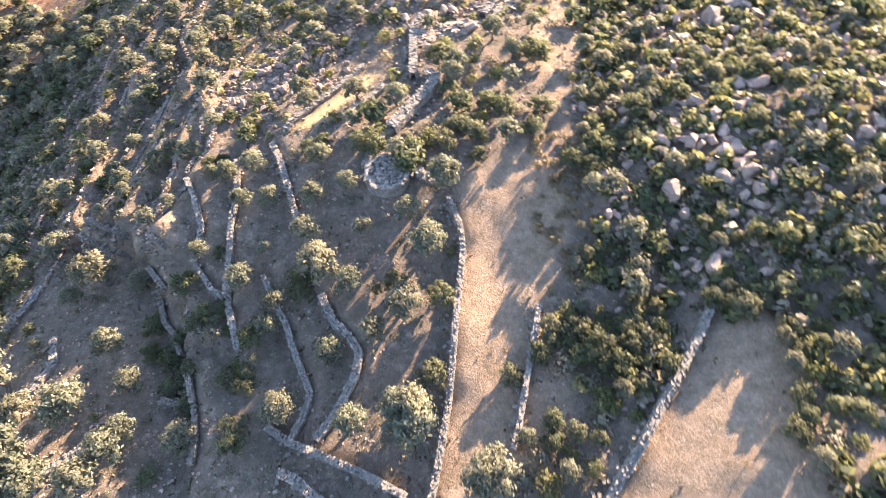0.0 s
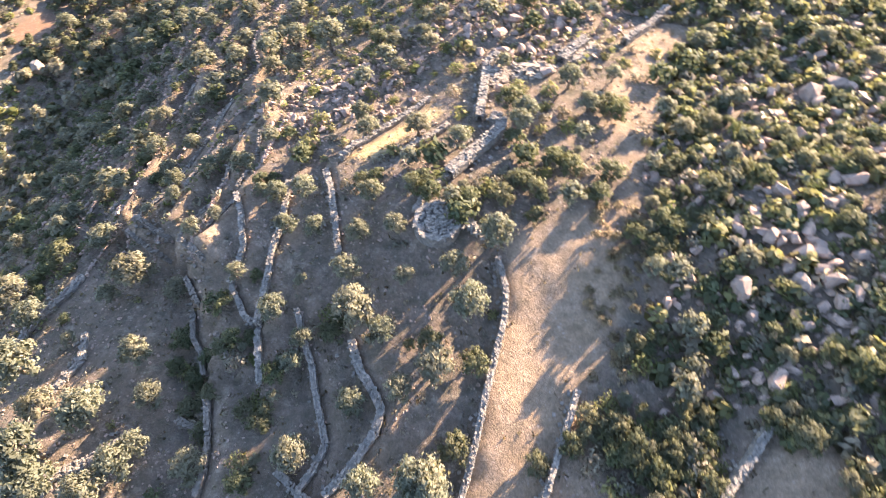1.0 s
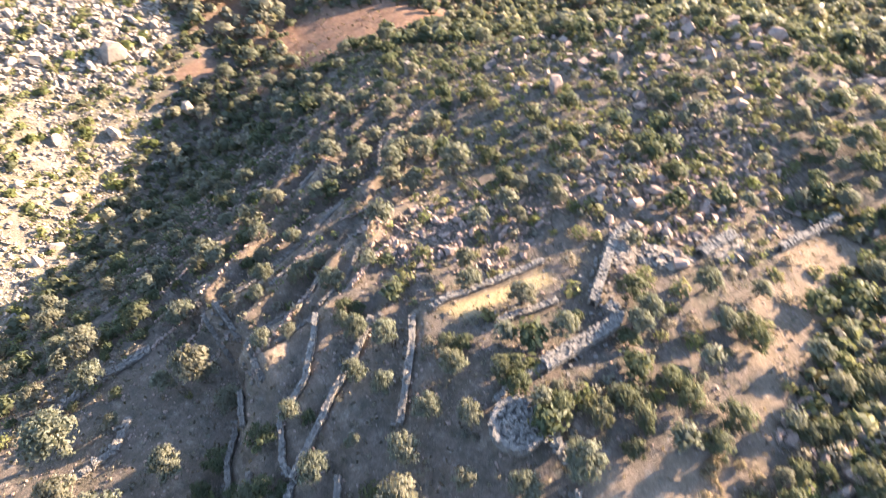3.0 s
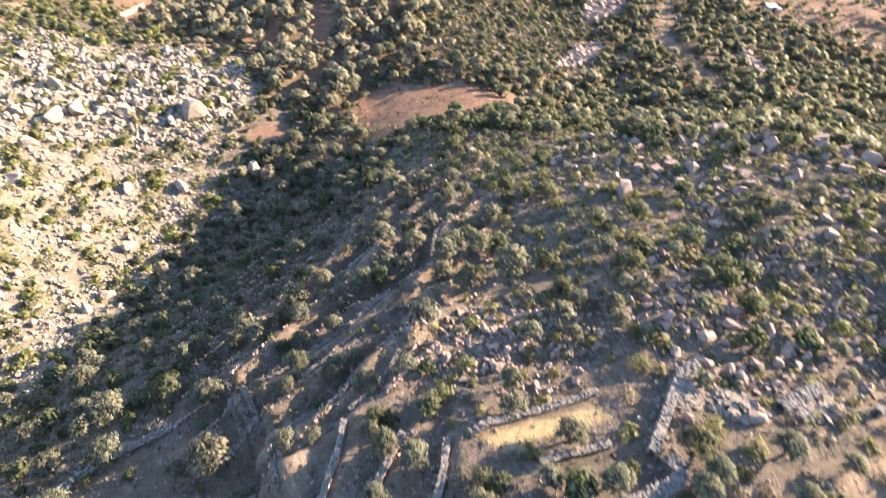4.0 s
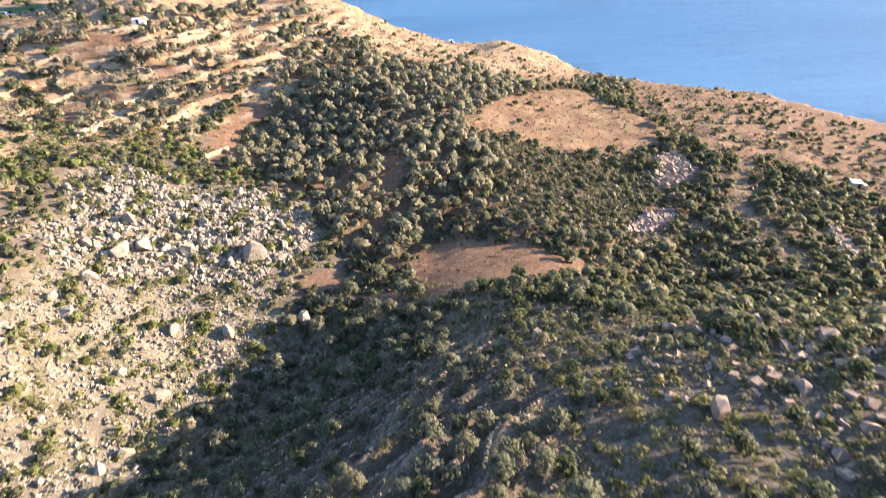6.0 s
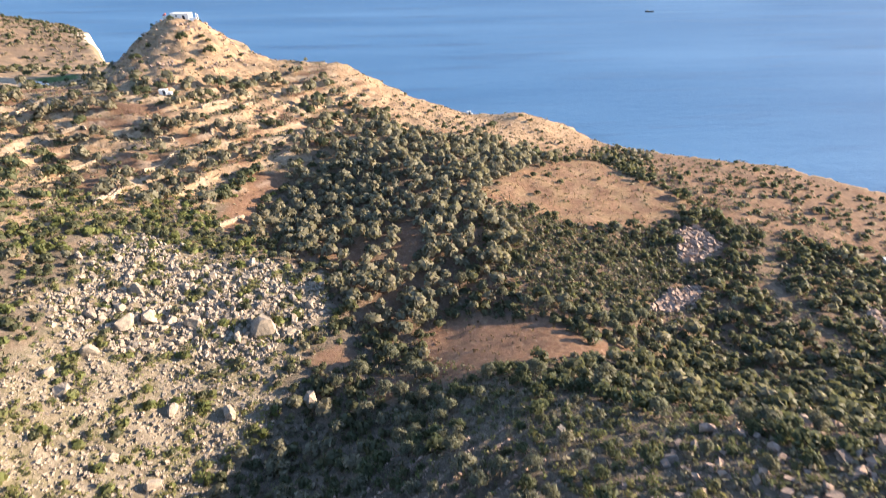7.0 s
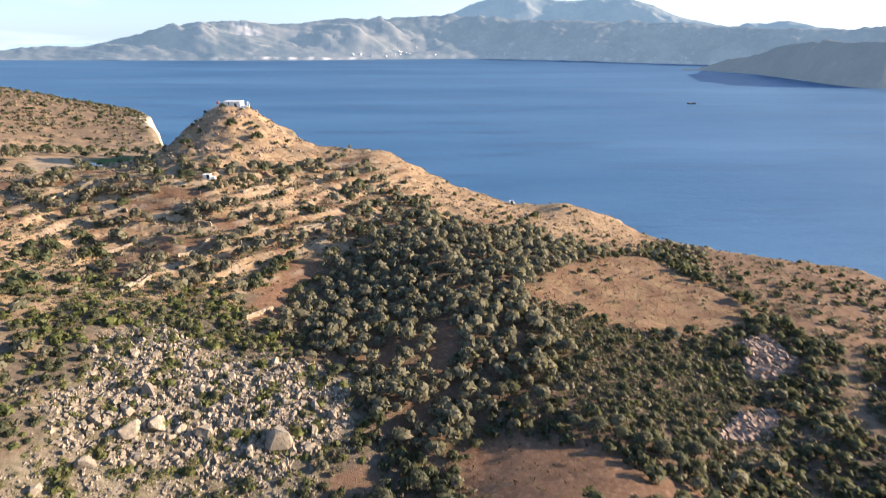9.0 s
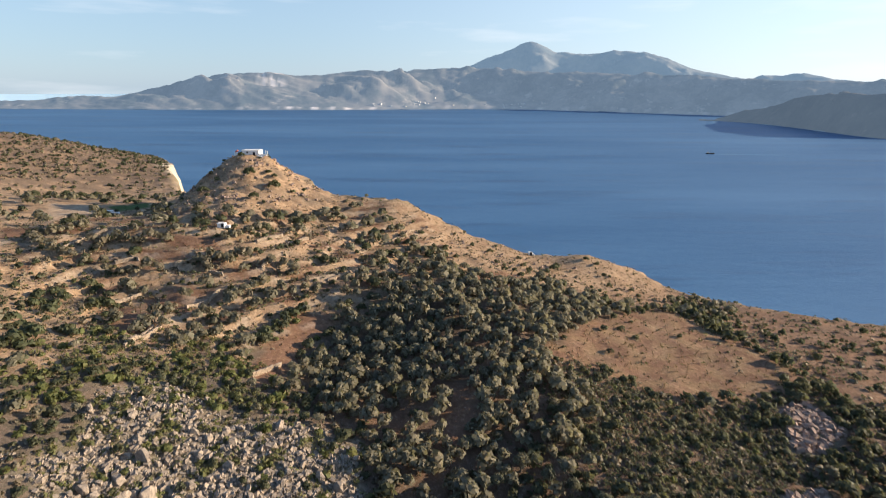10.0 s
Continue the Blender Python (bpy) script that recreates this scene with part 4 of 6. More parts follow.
FIELD_SHRUBS = [
    (-1.9, 13.2, 1.7), (4.5, 13.0, 1.3), (7.9, 7.0, 3.9), (8.5, 15.0, 2.8), (11.1, 16.5, 3.1), (12.5, 12.7, 3.5), (15.5, 15.3, 2.6),
    (22.3, 18.3, 2.7), (25.8, 12.7, 2.3), (24.9, 7.8, 3.6), (16.5, 12.9, 1.4),
]
HILL_SHRUBS = [
    (2.1, 37.3, 2.2), (5.0, 40.2, 2.5), (8.8, 39.1, 1.7), (7.8, 36.4, 1.5), (14.2, 36.3, 3.1), (12.8, 32.8, 2.4), (18.2, 48.1, 3.3),
    (15.6, 40.6, 2.4), (11.9, 22.8, 2.2), (9.3, 47.9, 2.3), (25.4, 57.7, 3.4), (25.6, 43.2, 3.7), (29.8, 42.9, 3.1), (15.6, 33.7, 2.2),
    (21.7, 24.1, 2.6), (26.0, 23.3, 2.2), (22.2, 18.3, 2.7), (15.4, 16.8, 2.8), (12.8, 14.6, 2.8), (25.7, 14.5, 2.0), (9.9, 17.5, 1.9),
    (27.4, 35.7, 2.2), (21.6, 40.4, 2.5),
]
SLOPE_ROCKS = [
    (20.5, 39.1, 1.0), (16.4, 39.6, 0.8), (19.0, 28.2, 1.6), (20.0, 26.2, 0.9), (19.1, 25.4, 0.7), (18.4, 23.3, 0.8), (18.5, 21.5, 0.8),
    (20.1, 21.2, 0.8), (19.5, 22.9, 0.6), (17.1, 19.6, 0.9), (21.6, 20.4, 0.7), (13.7, 26.7, 0.9), (12.9, 25.9, 0.6), (21.7, 25.5, 0.5),
    (26.4, 45.8, 1.1), (24.8, 51.7, 1.2), (24.8, 48.4, 1.1), (25.2, 47.2, 0.9), (24.4, 54.4, 1.0), (28.5, 52.0, 1.6), (28.9, 50.6, 1.3),
    (31.5, 53.9, 1.5), (32.4, 53.2, 1.3), (33.2, 51.6, 1.3), (27.6, 39.7, 1.3), (29.1, 39.7, 1.5), (24.9, 42.2, 0.8), (24.3, 36.0, 1.1),
    (26.0, 36.9, 1.1), (26.7, 36.6, 1.0), (27.5, 36.9, 1.0),
]
RIDGE_ROCKS = [
    (23.5, 33.0, 1.0), (24.6, 33.9, 1.1), (23.9, 31.7, 1.2), (25.1, 31.7, 0.9), (19.4, 33.7, 1.0), (20.1, 32.5, 0.7), (22.4, 32.7, 0.8),
    (25.7, 29.1, 1.3), (23.6, 29.0, 1.2), (27.0, 28.1, 1.3), (24.7, 27.0, 0.9), (23.3, 25.4, 1.0), (25.7, 26.0, 0.8), (27.0, 25.8, 0.8),
    (23.7, 23.5, 0.7), (20.6, 24.7, 0.5), (19.9, 41.0, 0.6), (-5.3, 56.8, 0.8), (-3.7, 59.9, 1.1), (-2.6, 62.5, 0.9), (1.2, 59.0, 1.0),
    (-5.4, 63.8, 0.9), (-7.1, 60.3, 0.9), (-1.8, 64.7, 0.9), (-2.7, 56.6, 1.0), (0.4, 56.8, 1.1), (3.3, 62.3, 0.9), (-14.9, 51.9, 0.7),
    (-20.3, 51.5, 0.8), (-19.4, 47.0, 0.8), (-17.9, 50.3, 0.7),
]
CREST_ROCKS = [
    (-11.9, 105.2, 1.8), (-11.5, 136.0, 1.9), (-9.5, 119.6, 1.6), (-1.8, 123.4, 1.9), (1.3, 128.0, 2.0), (7.0, 102.0, 2.5), (10.2, 127.1, 2.2),
    (-20.8, 109.5, 1.7), (-14.2, 98.0, 1.2), (-30.1, 98.7, 1.6), (-22.5, 98.3, 1.4), (-12.6, 90.4, 1.6), (-19.0, 81.5, 2.3), (-6.4, 90.9, 1.2),
    (-1.9, 62.5, 1.4), (-4.6, 60.9, 1.0), (-8.1, 65.5, 0.9), (-3.3, 59.9, 1.1), (-2.7, 57.0, 1.0), (2.9, 60.6, 1.0), (1.3, 64.5, 0.8),
    (-1.7, 56.2, 0.8), (2.3, 53.2, 1.1), (-2.4, 50.1, 1.0), (3.5, 84.7, 1.3), (5.0, 62.7, 0.9), (-9.8, 63.5, 0.8), (-22.0, 50.3, 0.8),
    (-18.9, 49.3, 0.6), (-23.5, 45.3, 0.8), (-18.8, 46.8, 0.9),
]
SCREE_ROCKS = [(-118.2, 82.5, 3.2), (-132.5, 65.1, 2.4), (-133.1, 60.6, 2.6), (-127.1, 71.7, 2.0), (-138.8, 61.7, 1.5), (-118.6, 77.0, 1.4), (-137.1, 57.5, 1.3),
               (-128.1, 51.8, 1.7), (-142.2, 66.8, 1.8), (-96.0, 79.0, 1.9), (-124.8, 44.4, 1.4), (-120.3, 44.7, 1.6), (-133.3, 79.8, 1.6), (-104, 66, 1.7), (-110, 58, 1.4)]
# olive trees and bushes of the western farm terraces: x, y, crown radius
FLAT_OLIVES = [
    (-278.1, 68.5, 2.6), (-279.9, 71.3, 2.2), (-278.6, 74.6, 2.7), (-279.8, 77.4, 1.8), (-283.4, 80.6, 2.3), (-285.5, 83.8, 2.1), (-293.4, 83.3, 2.5), (-288.8, 86.2, 1.9),
    (-274.1, 69.4, 2.6), (-268.7, 72.1, 2.2), (-261.1, 91.8, 2.6), (-257.1, 93.6, 2.2), (-264.8, 98.5, 2.1), (-253.9, 96.3, 2.5), (-252.5, 99.9, 2.7), (-250.8, 102.3, 2.1),
    (-249.5, 104.7, 2.7), (-260.1, 74.6, 2.6), (-255.7, 76.3, 1.9), (-262.7, 71.8, 2.3), (-259.3, 84.8, 2.4), (-259.5, 86.6, 2.6), (-261.3, 83.5, 2.4), (-244.1, 83.6, 1.8),
    (-239.8, 86.9, 2.2), (-238.5, 90.0, 2.2), (-234.9, 97.0, 2.2), (-236.7, 94.9, 2.7), (-247.8, 83.8, 2.0), (-249.9, 78.5, 1.9),
]
TERRACE_GROVE = [
    (-232.9, 109.6, 2.2), (-228.6, 111.0, 2.3), (-232.5, 114.4, 2.6), (-227.2, 115.4, 2.3), (-227.4, 119.5, 2.0), (-226.4, 122.2, 2.6), (-225.2, 124.7, 2.2), (-225.3, 117.4, 2.4),
    (-220.1, 120.3, 2.2), (-227.3, 111.3, 1.9), (-239.9, 122.7, 2.4), (-239.7, 125.8, 2.5), (-240.5, 128.3, 1.9), (-241.3, 132.1, 2.2), (-243.0, 136.3, 2.1), (-244.9, 140.7, 1.9),
    (-241.9, 150.0, 1.9), (-243.8, 154.8, 2.7), (-212.6, 135.5, 2.6), (-218.3, 135.2, 2.1), (-218.9, 130.2, 2.4), (-211.9, 134.1, 1.7), (-216.4, 106.1, 2.6), (-214.7, 99.0, 2.2),
    (-207.4, 109.9, 2.5), (-207.6, 112.7, 2.0), (-207.7, 115.6, 2.1), (-209.0, 119.1, 2.0), (-210.3, 122.7, 2.7), (-204.3, 109.5, 2.1),
]
LOWER_GROVE = [
    (-201.2, 113.6, 2.2), (-203.4, 122.3, 2.7), (-203.6, 126.5, 2.6), (-201.2, 129.4, 2.1), (-229.0, 87.2, 2.0), (-229.7, 85.8, 2.5), (-226.5, 89.8, 1.8), (-208.0, 77.5, 2.1),
    (-198.5, 80.2, 2.6), (-200.1, 83.5, 2.6), (-197.0, 87.1, 1.9), (-202.5, 87.2, 1.8), (-205.3, 91.1, 2.5), (-206.4, 87.6, 2.3), (-200.1, 97.3, 1.9), (-200.9, 100.1, 2.2),
    (-194.6, 100.3, 1.8), (-192.2, 93.8, 2.4), (-194.6, 103.7, 2.2), (-192.4, 106.1, 2.4), (-186.9, 94.3, 1.8), (-187.7, 98.4, 2.3), (-185.6, 89.4, 2.1), (-182.5, 86.9, 2.2),
    (-190.2, 86.5, 2.0), (-180.7, 102.8, 2.3), (-180.6, 104.4, 2.3), (-198.3, 115.1, 2.3), (-202.9, 134.5, 1.8), (-198.3, 136.3, 1.9),
]
WEST_BUSHES = [
    (-219.3, 148.5, 1.7), (-218.4, 151.5, 2.1), (-213.2, 152.1, 2.2), (-227.0, 63.0, 1.7), (-225.9, 65.4, 2.4), (-218.6, 63.2, 2.2), (-225.7, 60.8, 2.2), (-230.3, 68.2, 2.3),
    (-234.6, 67.7, 2.7), (-233.6, 63.3, 2.3), (-235.2, 77.3, 1.7), (-237.1, 79.2, 1.8), (-237.8, 77.2, 2.4), (-225.9, 76.9, 2.0), (-224.7, 78.8, 2.5), (-224.4, 75.0, 2.2),
    (-216.5, 77.1, 2.1), (-201.2, 65.1, 2.5), (-197.9, 65.8, 1.8), (-202.0, 57.0, 1.9), (-206.9, 55.8, 2.0), (-211.4, 54.5, 2.1), (-198.1, 57.6, 2.7), (-193.4, 53.3, 2.6),
    (-192.1, 54.8, 2.6), (-184.7, 111.4, 2.4), (-188.7, 116.9, 1.6), (-191.0, 120.9, 1.9), (-190.9, 123.8, 2.2), (-191.6, 127.2, 2.7), (-182.3, 107.6, 2.0), (-248.8, 93.9, 2.3),
]
placed = []                                     # x, y, radius of what already stands
things = {kind: [] for kind in PLANTS}


def ground_at(x, y):
    return float(land(np.array([x]), np.array([y]))[0])


for rows, kind, unit in ((TERRACE_OLIVES + UPPER_OLIVES + RED_FIELD_OLIVES, "olive_tree", 1.6), (TERRACE_SHRUBS + FIELD_SHRUBS + HILL_SHRUBS, "mastic_shrub", 1.6)):
    for x, y, rad in rows:
        if kind == "mastic_shrub" and rad > 1.7:
            for i in range(int(rad * 2.6)):          # a wide thicket is several shrubs grown together
                a, d = i * 2.4, rad * 0.78 * math.sqrt((i + 0.3) / (rad * 2.6))
                sort = ("mastic_shrub", "mastic_shrub", "spurge_shrub", "mastic_shrub", "olive_tree", "mastic_shrub", "heath_shrub")[(i + int(x * 3)) % 7]
                things[sort].append((x + d * math.cos(a), y + d * math.sin(a), (0.55 + 0.42 * ((i * 7) % 5) / 4) * (1.5 if sort in ("spurge_shrub", "heath_shrub") else 0.65 if sort == "olive_tree" else 1.0)))
        else:
            things[kind].append((x, y, rad / unit))
        placed.append((x, y, rad))

placed += [(x, y, 0.8 * s) for x, y, s in SLOPE_ROCKS + RIDGE_ROCKS + CREST_ROCKS + SCREE_ROCKS]
# the rest grows by chance, as thick as each part of the land lets it
step = 2.0
cx, cy = np.meshgrid(np.arange(-400, 75, step), np.arange(-14, 326, step))
cx = (cx + rng.uniform(-0.9, 0.9, cx.shape)).ravel()
cy = (cy + rng.uniform(-0.9, 0.9, cy.shape)).ravel()
inland = signed_distance(cx, cy, COAST)
seen = (inland > 3) & (cy > 0.55 * (cx + 30) - 60) & ((cx > -75) | (cy > np.minimum(14 - 0.28 * (cx + 75), 44))) & (cy < 330)
cx, cy = cx[seen], cy[seen]
in_field = np.maximum.reduce([zone(cx, cy, c, 0.6, 0.5) for c in (DIRT_FIELD, STRIP_FIELD, EAST_FIELD, RED_TRACK, CROP, STUBBLE, EAST_TRACK, GRASS_TERRACE)] +
                             [zone(cx, cy, c, 1.0, 1.0) for c in CLEARINGS + RED_TERRACES + ROCK_PATCHES + [RED_FIELD]] +
                             [smooth(-np.abs(line_side(cx, cy, nodes)), -3.4, -1.6) for nodes in ([(-51.4, 227.2), (-48.2, 223.7), (-47.0, 215.5), (-49.0, 208.9)], [(-46.0, 208.1), (-42.9, 195.4), (-37.2, 187.0), (-33.2, 184.2), (-20, 170)])])
in_track = zone(cx, cy, UPPER_TRACK, 1.0, 0.6)
in_tan, in_coast = zone(cx, cy, TAN_FIELD, 2, 2), zone(cx, cy, COAST_GRASS, 4, 3)
in_scree, in_grove = zone(cx, cy, SCREE, 3, 3), zone(cx, cy, GROVE, 2, 2)
in_steps = zone(cx, cy, TERRACED, 2, 1)
near_terraces = zone(cx, cy, [(-52, 0), (-50, 28), (-34, 31), (-25, 40), (-14, 38), (-6, 34), (0, 28), (-1, 12), (-4, -5)], 1, 0.5)
on_hill = smooth(np.hypot(cx + 306, cy - 166), 52, 40)
in_farm = zone(cx, cy, WEST_FARM, 2, 2)
in_plain, in_grey, in_green = zone(cx, cy, EAST_PLAIN, 2, 2), zone(cx, cy, GREY_SCRUB, 3, 3), zone(cx, cy, GREEN_SCRUB, 3, 3)
valley = zone(cx, cy, [(-46, 30), (-62, 48), (-60, 84), (-76, 100), (-98, 100), (-100, 76), (-92, 56), (-82, 36), (-72, 18), (-55, 8)], 3, 2)
west = smooth(cx, -140, -168)
patchy = waves(cx, cy, 12, 31)
chance = rng.uniform(0, 1, cx.shape)
pick = rng.uniform(0, 1, cx.shape)
sizes = rng.uniform(0, 1, cx.shape)
wall_gap = np.minimum.reduce([np.abs(line_side(cx, cy, w[1])) for w in WALLS])
height_at = land(cx, cy)
near_plan = (cx > -72) & (cy < 108)

density = 0.86 + 0.14 * patchy
density = np.where(cy > 100, 0.98 + 0.2 * patchy, density)
density = np.where(near_terraces > 0.5, 0.14, density)
density = np.where(in_steps > 0.5, 0.5, density)
density = np.where(valley > 0.5, 0.85, density)
density = np.where(in_scree > 0.5, 0.22 + 0.7 * waves(cx, cy, 10, 44), density)
density = np.where(in_grove > 0.5, 0.95, density)
density = np.where((west > 0.5) & (in_grove < 0.5), np.where(cx > -200, 0.55 + 0.3 * patchy, np.where(cx > -325, 0.20 + 0.34 * patchy, 0.05)), density)
density = np.where(in_track > 0.4, 0.18, density)
density = np.where(in_tan > 0.5, 0.03, density)
density = np.where(in_coast > 0.5, 0.16 + 0.12 * patchy, density)
density = np.where(in_plain > 0.5, 0.30 + 0.3 * patchy, density)
density = np.where(in_grey > 0.5, 0.8 + 0.2 * patchy, density)
density = np.where(in_green > 0.5, 0.92, density)
density = np.where(in_farm > 0.5, 0.26 + 0.22 * patchy, density)
density = np.where((cx < -268) & (on_hill < 0.5), 0.04, density)
density = np.where(on_hill > 0.5, 0.06, density)
density = density * (0.22 + 0.78 * smooth(inland[seen], 10, 22))
density = density * (1 - smooth(in_field, 0.2, 0.5))
worn = (cx > 8.5) & (cx < 12.5) & (cy > 17) & (cy < 42)
density = np.where(worn, 0.25 * density, density)
cell = {}


def free(x, y, rad):
    i, j = int(x // 6), int(y // 6)
    for a in (i - 1, i, i + 1):
        for b in (j - 1, j, j + 1):
            for qx, qy, qr in cell.get((a, b), ()):
                if (qx - x) ** 2 + (qy - y) ** 2 < (0.58 * (qr + rad)) ** 2:
                    return False
    return True


def claim(x, y, rad):
    cell.setdefault((int(x // 6), int(y // 6)), []).append((x, y, rad))


for p in placed:
    claim(*p)
crowd = {kind: [] for kind in PLANTS}
for i in rng.permutation(len(cx)):
    if chance[i] > density[i]:
        continue
    x, y, u = cx[i], cy[i], pick[i]
    big = 0.7 + 1.6 * sizes[i] ** 1.7
    if in_grove[i] > 0.5:
        kind, rad = ("olive_tree", 1.8 + 1.1 * sizes[i]) if u < 0.85 else ("mastic_shrub", big)
    elif in_plain[i] > 0.5:
        kind, rad = ("mastic_shrub", 0.5 + 1.3 * sizes[i] ** 1.8) if u < 0.6 else ("heath_shrub", 0.4 + 0.6 * sizes[i])
    elif in_grey[i] > 0.5:
        kind, rad = ("heath_shrub", 0.6 + 0.7 * sizes[i]) if u < 0.3 else ("mastic_shrub", 0.55 + 1.2 * sizes[i] ** 1.6) if u < 0.92 else ("spurge_shrub", 0.5 + 0.5 * sizes[i])
    elif in_green[i] > 0.5:
        kind, rad = ("mastic_shrub", 0.7 + 1.1 * sizes[i]) if u < 0.38 else ("spurge_shrub", 0.7 + 1.0 * sizes[i]) if u < 0.85 else ("olive_tree", 1.2 + 0.8 * sizes[i]) if u < 0.92 else ("heath_shrub", 0.7)
    elif in_scree[i] > 0.5:
        kind, rad = ("mastic_shrub", 0.6 + 0.9 * sizes[i]) if u < 0.35 else ("spurge_shrub", 0.5 + 0.9 * sizes[i]) if u < 0.85 else ("heath_shrub", 0.7)
    elif in_tan[i] > 0.5 or in_coast[i] > 0.5 or on_hill[i] > 0.5:
        kind, rad = ("mastic_shrub", 0.5 + 1.3 * sizes[i] ** 2) if u < 0.4 else ("heath_shrub", 0.3 + 0.5 * sizes[i])
    elif near_terraces[i] > 0.5:
        kind, rad = ("heath_shrub", 0.25 + 0.4 * sizes[i]) if u < 0.55 else ("spurge_shrub", 0.25 + 0.4 * sizes[i]) if u < 0.8 else ("mastic_shrub", 0.6 + 0.5 * sizes[i])
    elif valley[i] > 0.5:
        kind, rad = ("mastic_shrub", big) if u < 0.6 else ("olive_tree", 1.3 + 0.6 * sizes[i]) if u < 0.8 else ("heath_shrub", 0.6 + 0.6 * sizes[i])
    elif in_farm[i] > 0.5:
        kind, rad = ("mastic_shrub", 0.6 + 0.9 * sizes[i]) if u < 0.5 else ("heath_shrub", 0.5 + 0.6 * sizes[i])
    elif west[i] > 0.5 and x > -205 and y < 125:
        kind, rad = ("mastic_shrub", 0.9 + 1.3 * sizes[i]) if u < 0.5 else ("spurge_shrub", 0.6 + 0.9 * sizes[i]) if u < 0.72 else ("olive_tree", 1.3 + 0.9 * sizes[i]) if u < 0.85 else ("heath_shrub", 0.5 + 0.7 * sizes[i])
    elif west[i] > 0.5:
        kind, rad = ("olive_tree", 1.7 + 1.3 * sizes[i]) if u < 0.5 else ("mastic_shrub", 1.0 + 2.0 * sizes[i] ** 1.3) if u < 0.85 else ("heath_shrub", 0.4 + 0.6 * sizes[i])
    elif in_steps[i] > 0.5:
        kind, rad = ("olive_tree", 1.1 + 0.8 * sizes[i]) if u < 0.42 else ("mastic_shrub", 0.6 + 1.2 * sizes[i]) if u < 0.7 else ("heath_shrub", 0.4 + 0.6 * sizes[i])
    elif y > 100:
        if patchy[i] < -0.6 and chance[i] > 0.3:
            continue
        kind, rad = ("mastic_shrub", 0.85 + 1.7 * sizes[i] ** 1.5) if u < 0.66 else ("olive_tree", 1.4 + 1.1 * sizes[i]) if u < 0.86 else ("heath_shrub", 0.6 + 0.7 * sizes[i])
    else:
        if x > -26 and 44 < y < 108 and x < 11:          # the crest is bright with yellow-green cushions
            u = 0.5 if u < 0.5 and sizes[i] < 0.75 else u
        if x > 11:                                       # the rocky slope above the east field is thick with green
            u = 0.95 if sizes[i] < 0.16 else u * 0.8
        kind, rad = (("mastic_shrub", 0.8 + 1.1 * sizes[i] ** 1.5) if u < 0.32 else ("spurge_shrub", 0.55 + 0.85 * sizes[i]) if u < 0.62 else
                     ("heath_shrub", 0.35 + 0.75 * sizes[i]) if u < 0.93 else ("olive_tree", 1.0 + 0.5 * ((sizes[i] * 7) % 1)))
    rad *= 0.55 + 0.45 * float(smooth(inland[seen][i], 8, 20)) if y > 180 else 1.0
    if wall_gap[i] < 0.5 + 0.6 * rad or not free(x, y, rad):
        continue
    claim(x, y, rad)
    near = near_plan[i] and len(things[kind]) < (250 if kind == "mastic_shrub" else 290)
    (things[kind] if near else crowd[kind]).append((x, y, rad / PLANTS[kind][2]) if near else (x, y, height_at[i], rad / PLANTS[kind][2]))
# the headland beyond the chapel is dotted with scrub
hx, hy = rng.uniform(-680, -395, 3200), rng.uniform(50, 215, 3200)
kept = (signed_distance(hx, hy, COAST) > 4) & ((hx < -500 - 0.25 * (hy - 60)) | (rng.uniform(0, 1, hx.shape) < 0.3))
for i, (x, y, z) in enumerate(zip(hx[kept], hy[kept], land(hx[kept], hy[kept]))):
    crowd["mastic_shrub" if i % 3 == 0 else "heath_shrub"].append((x, y, z, rng.uniform(0.5, 1.25)))
for rows, clouds, material, name, label in ((FLAT_OLIVES, FAR_CLOUDS["olive_tree"], GROVE_LEAF, "olive_grove", "scattered grey-green olive trees on the flat fields"),
                                            (TERRACE_GROVE, FAR_CLOUDS["olive_tree"], GROVE_LEAF, "olive_grove", "grey-green olive trees on the farm terraces"),
                                            (LOWER_GROVE, FAR_CLOUDS["olive_tree"], GROVE_LEAF, "olive_grove", "grey-green olive trees below the farm terraces"),
                                            (WEST_BUSHES, FAR_CLOUDS["mastic_shrub"], MASTIC, "mastic_scrub", "green mastic bushes between the farm terraces")):
    hs = land(np.array([q[0] for q in rows]), np.array([q[1] for q in rows]))
    many(name, clouds, material, [(x, y, float(z), rad / 1.5) for (x, y, rad), z in zip(rows, hs)], label)
    for x, y, rad in rows:
        claim(x, y, rad)
# big dark bushes on the chapel's hill, and a belt of them on the flat behind it
HILL_BUSHES = [(-291.0, 155.4, 3.6), (-280.8, 162.5, 3.4), (-274.5, 149.6, 2.8), (-291.6, 165.2, 2.0), (-267.2, 99.5, 3.0), (-296.4, 135.3, 3.0), (-243.2, 139.8, 3.2), (-247.6, 156.7, 3.0),
               (-271.2, 123.7, 2.6), (-306.1, 158.5, 2.2), (-286.0, 76.4, 3.2), (-281.5, 68.7, 3.0), (-289.5, 81.0, 3.2), (-295.6, 85.4, 3.4), (-408, 84, 3.6), (-407, 91, 3.4), (-406, 98, 3.8),
               (-405, 105, 3.5), (-404, 112, 3.6), (-403, 119, 3.0), (-397, 100, 3.0)]
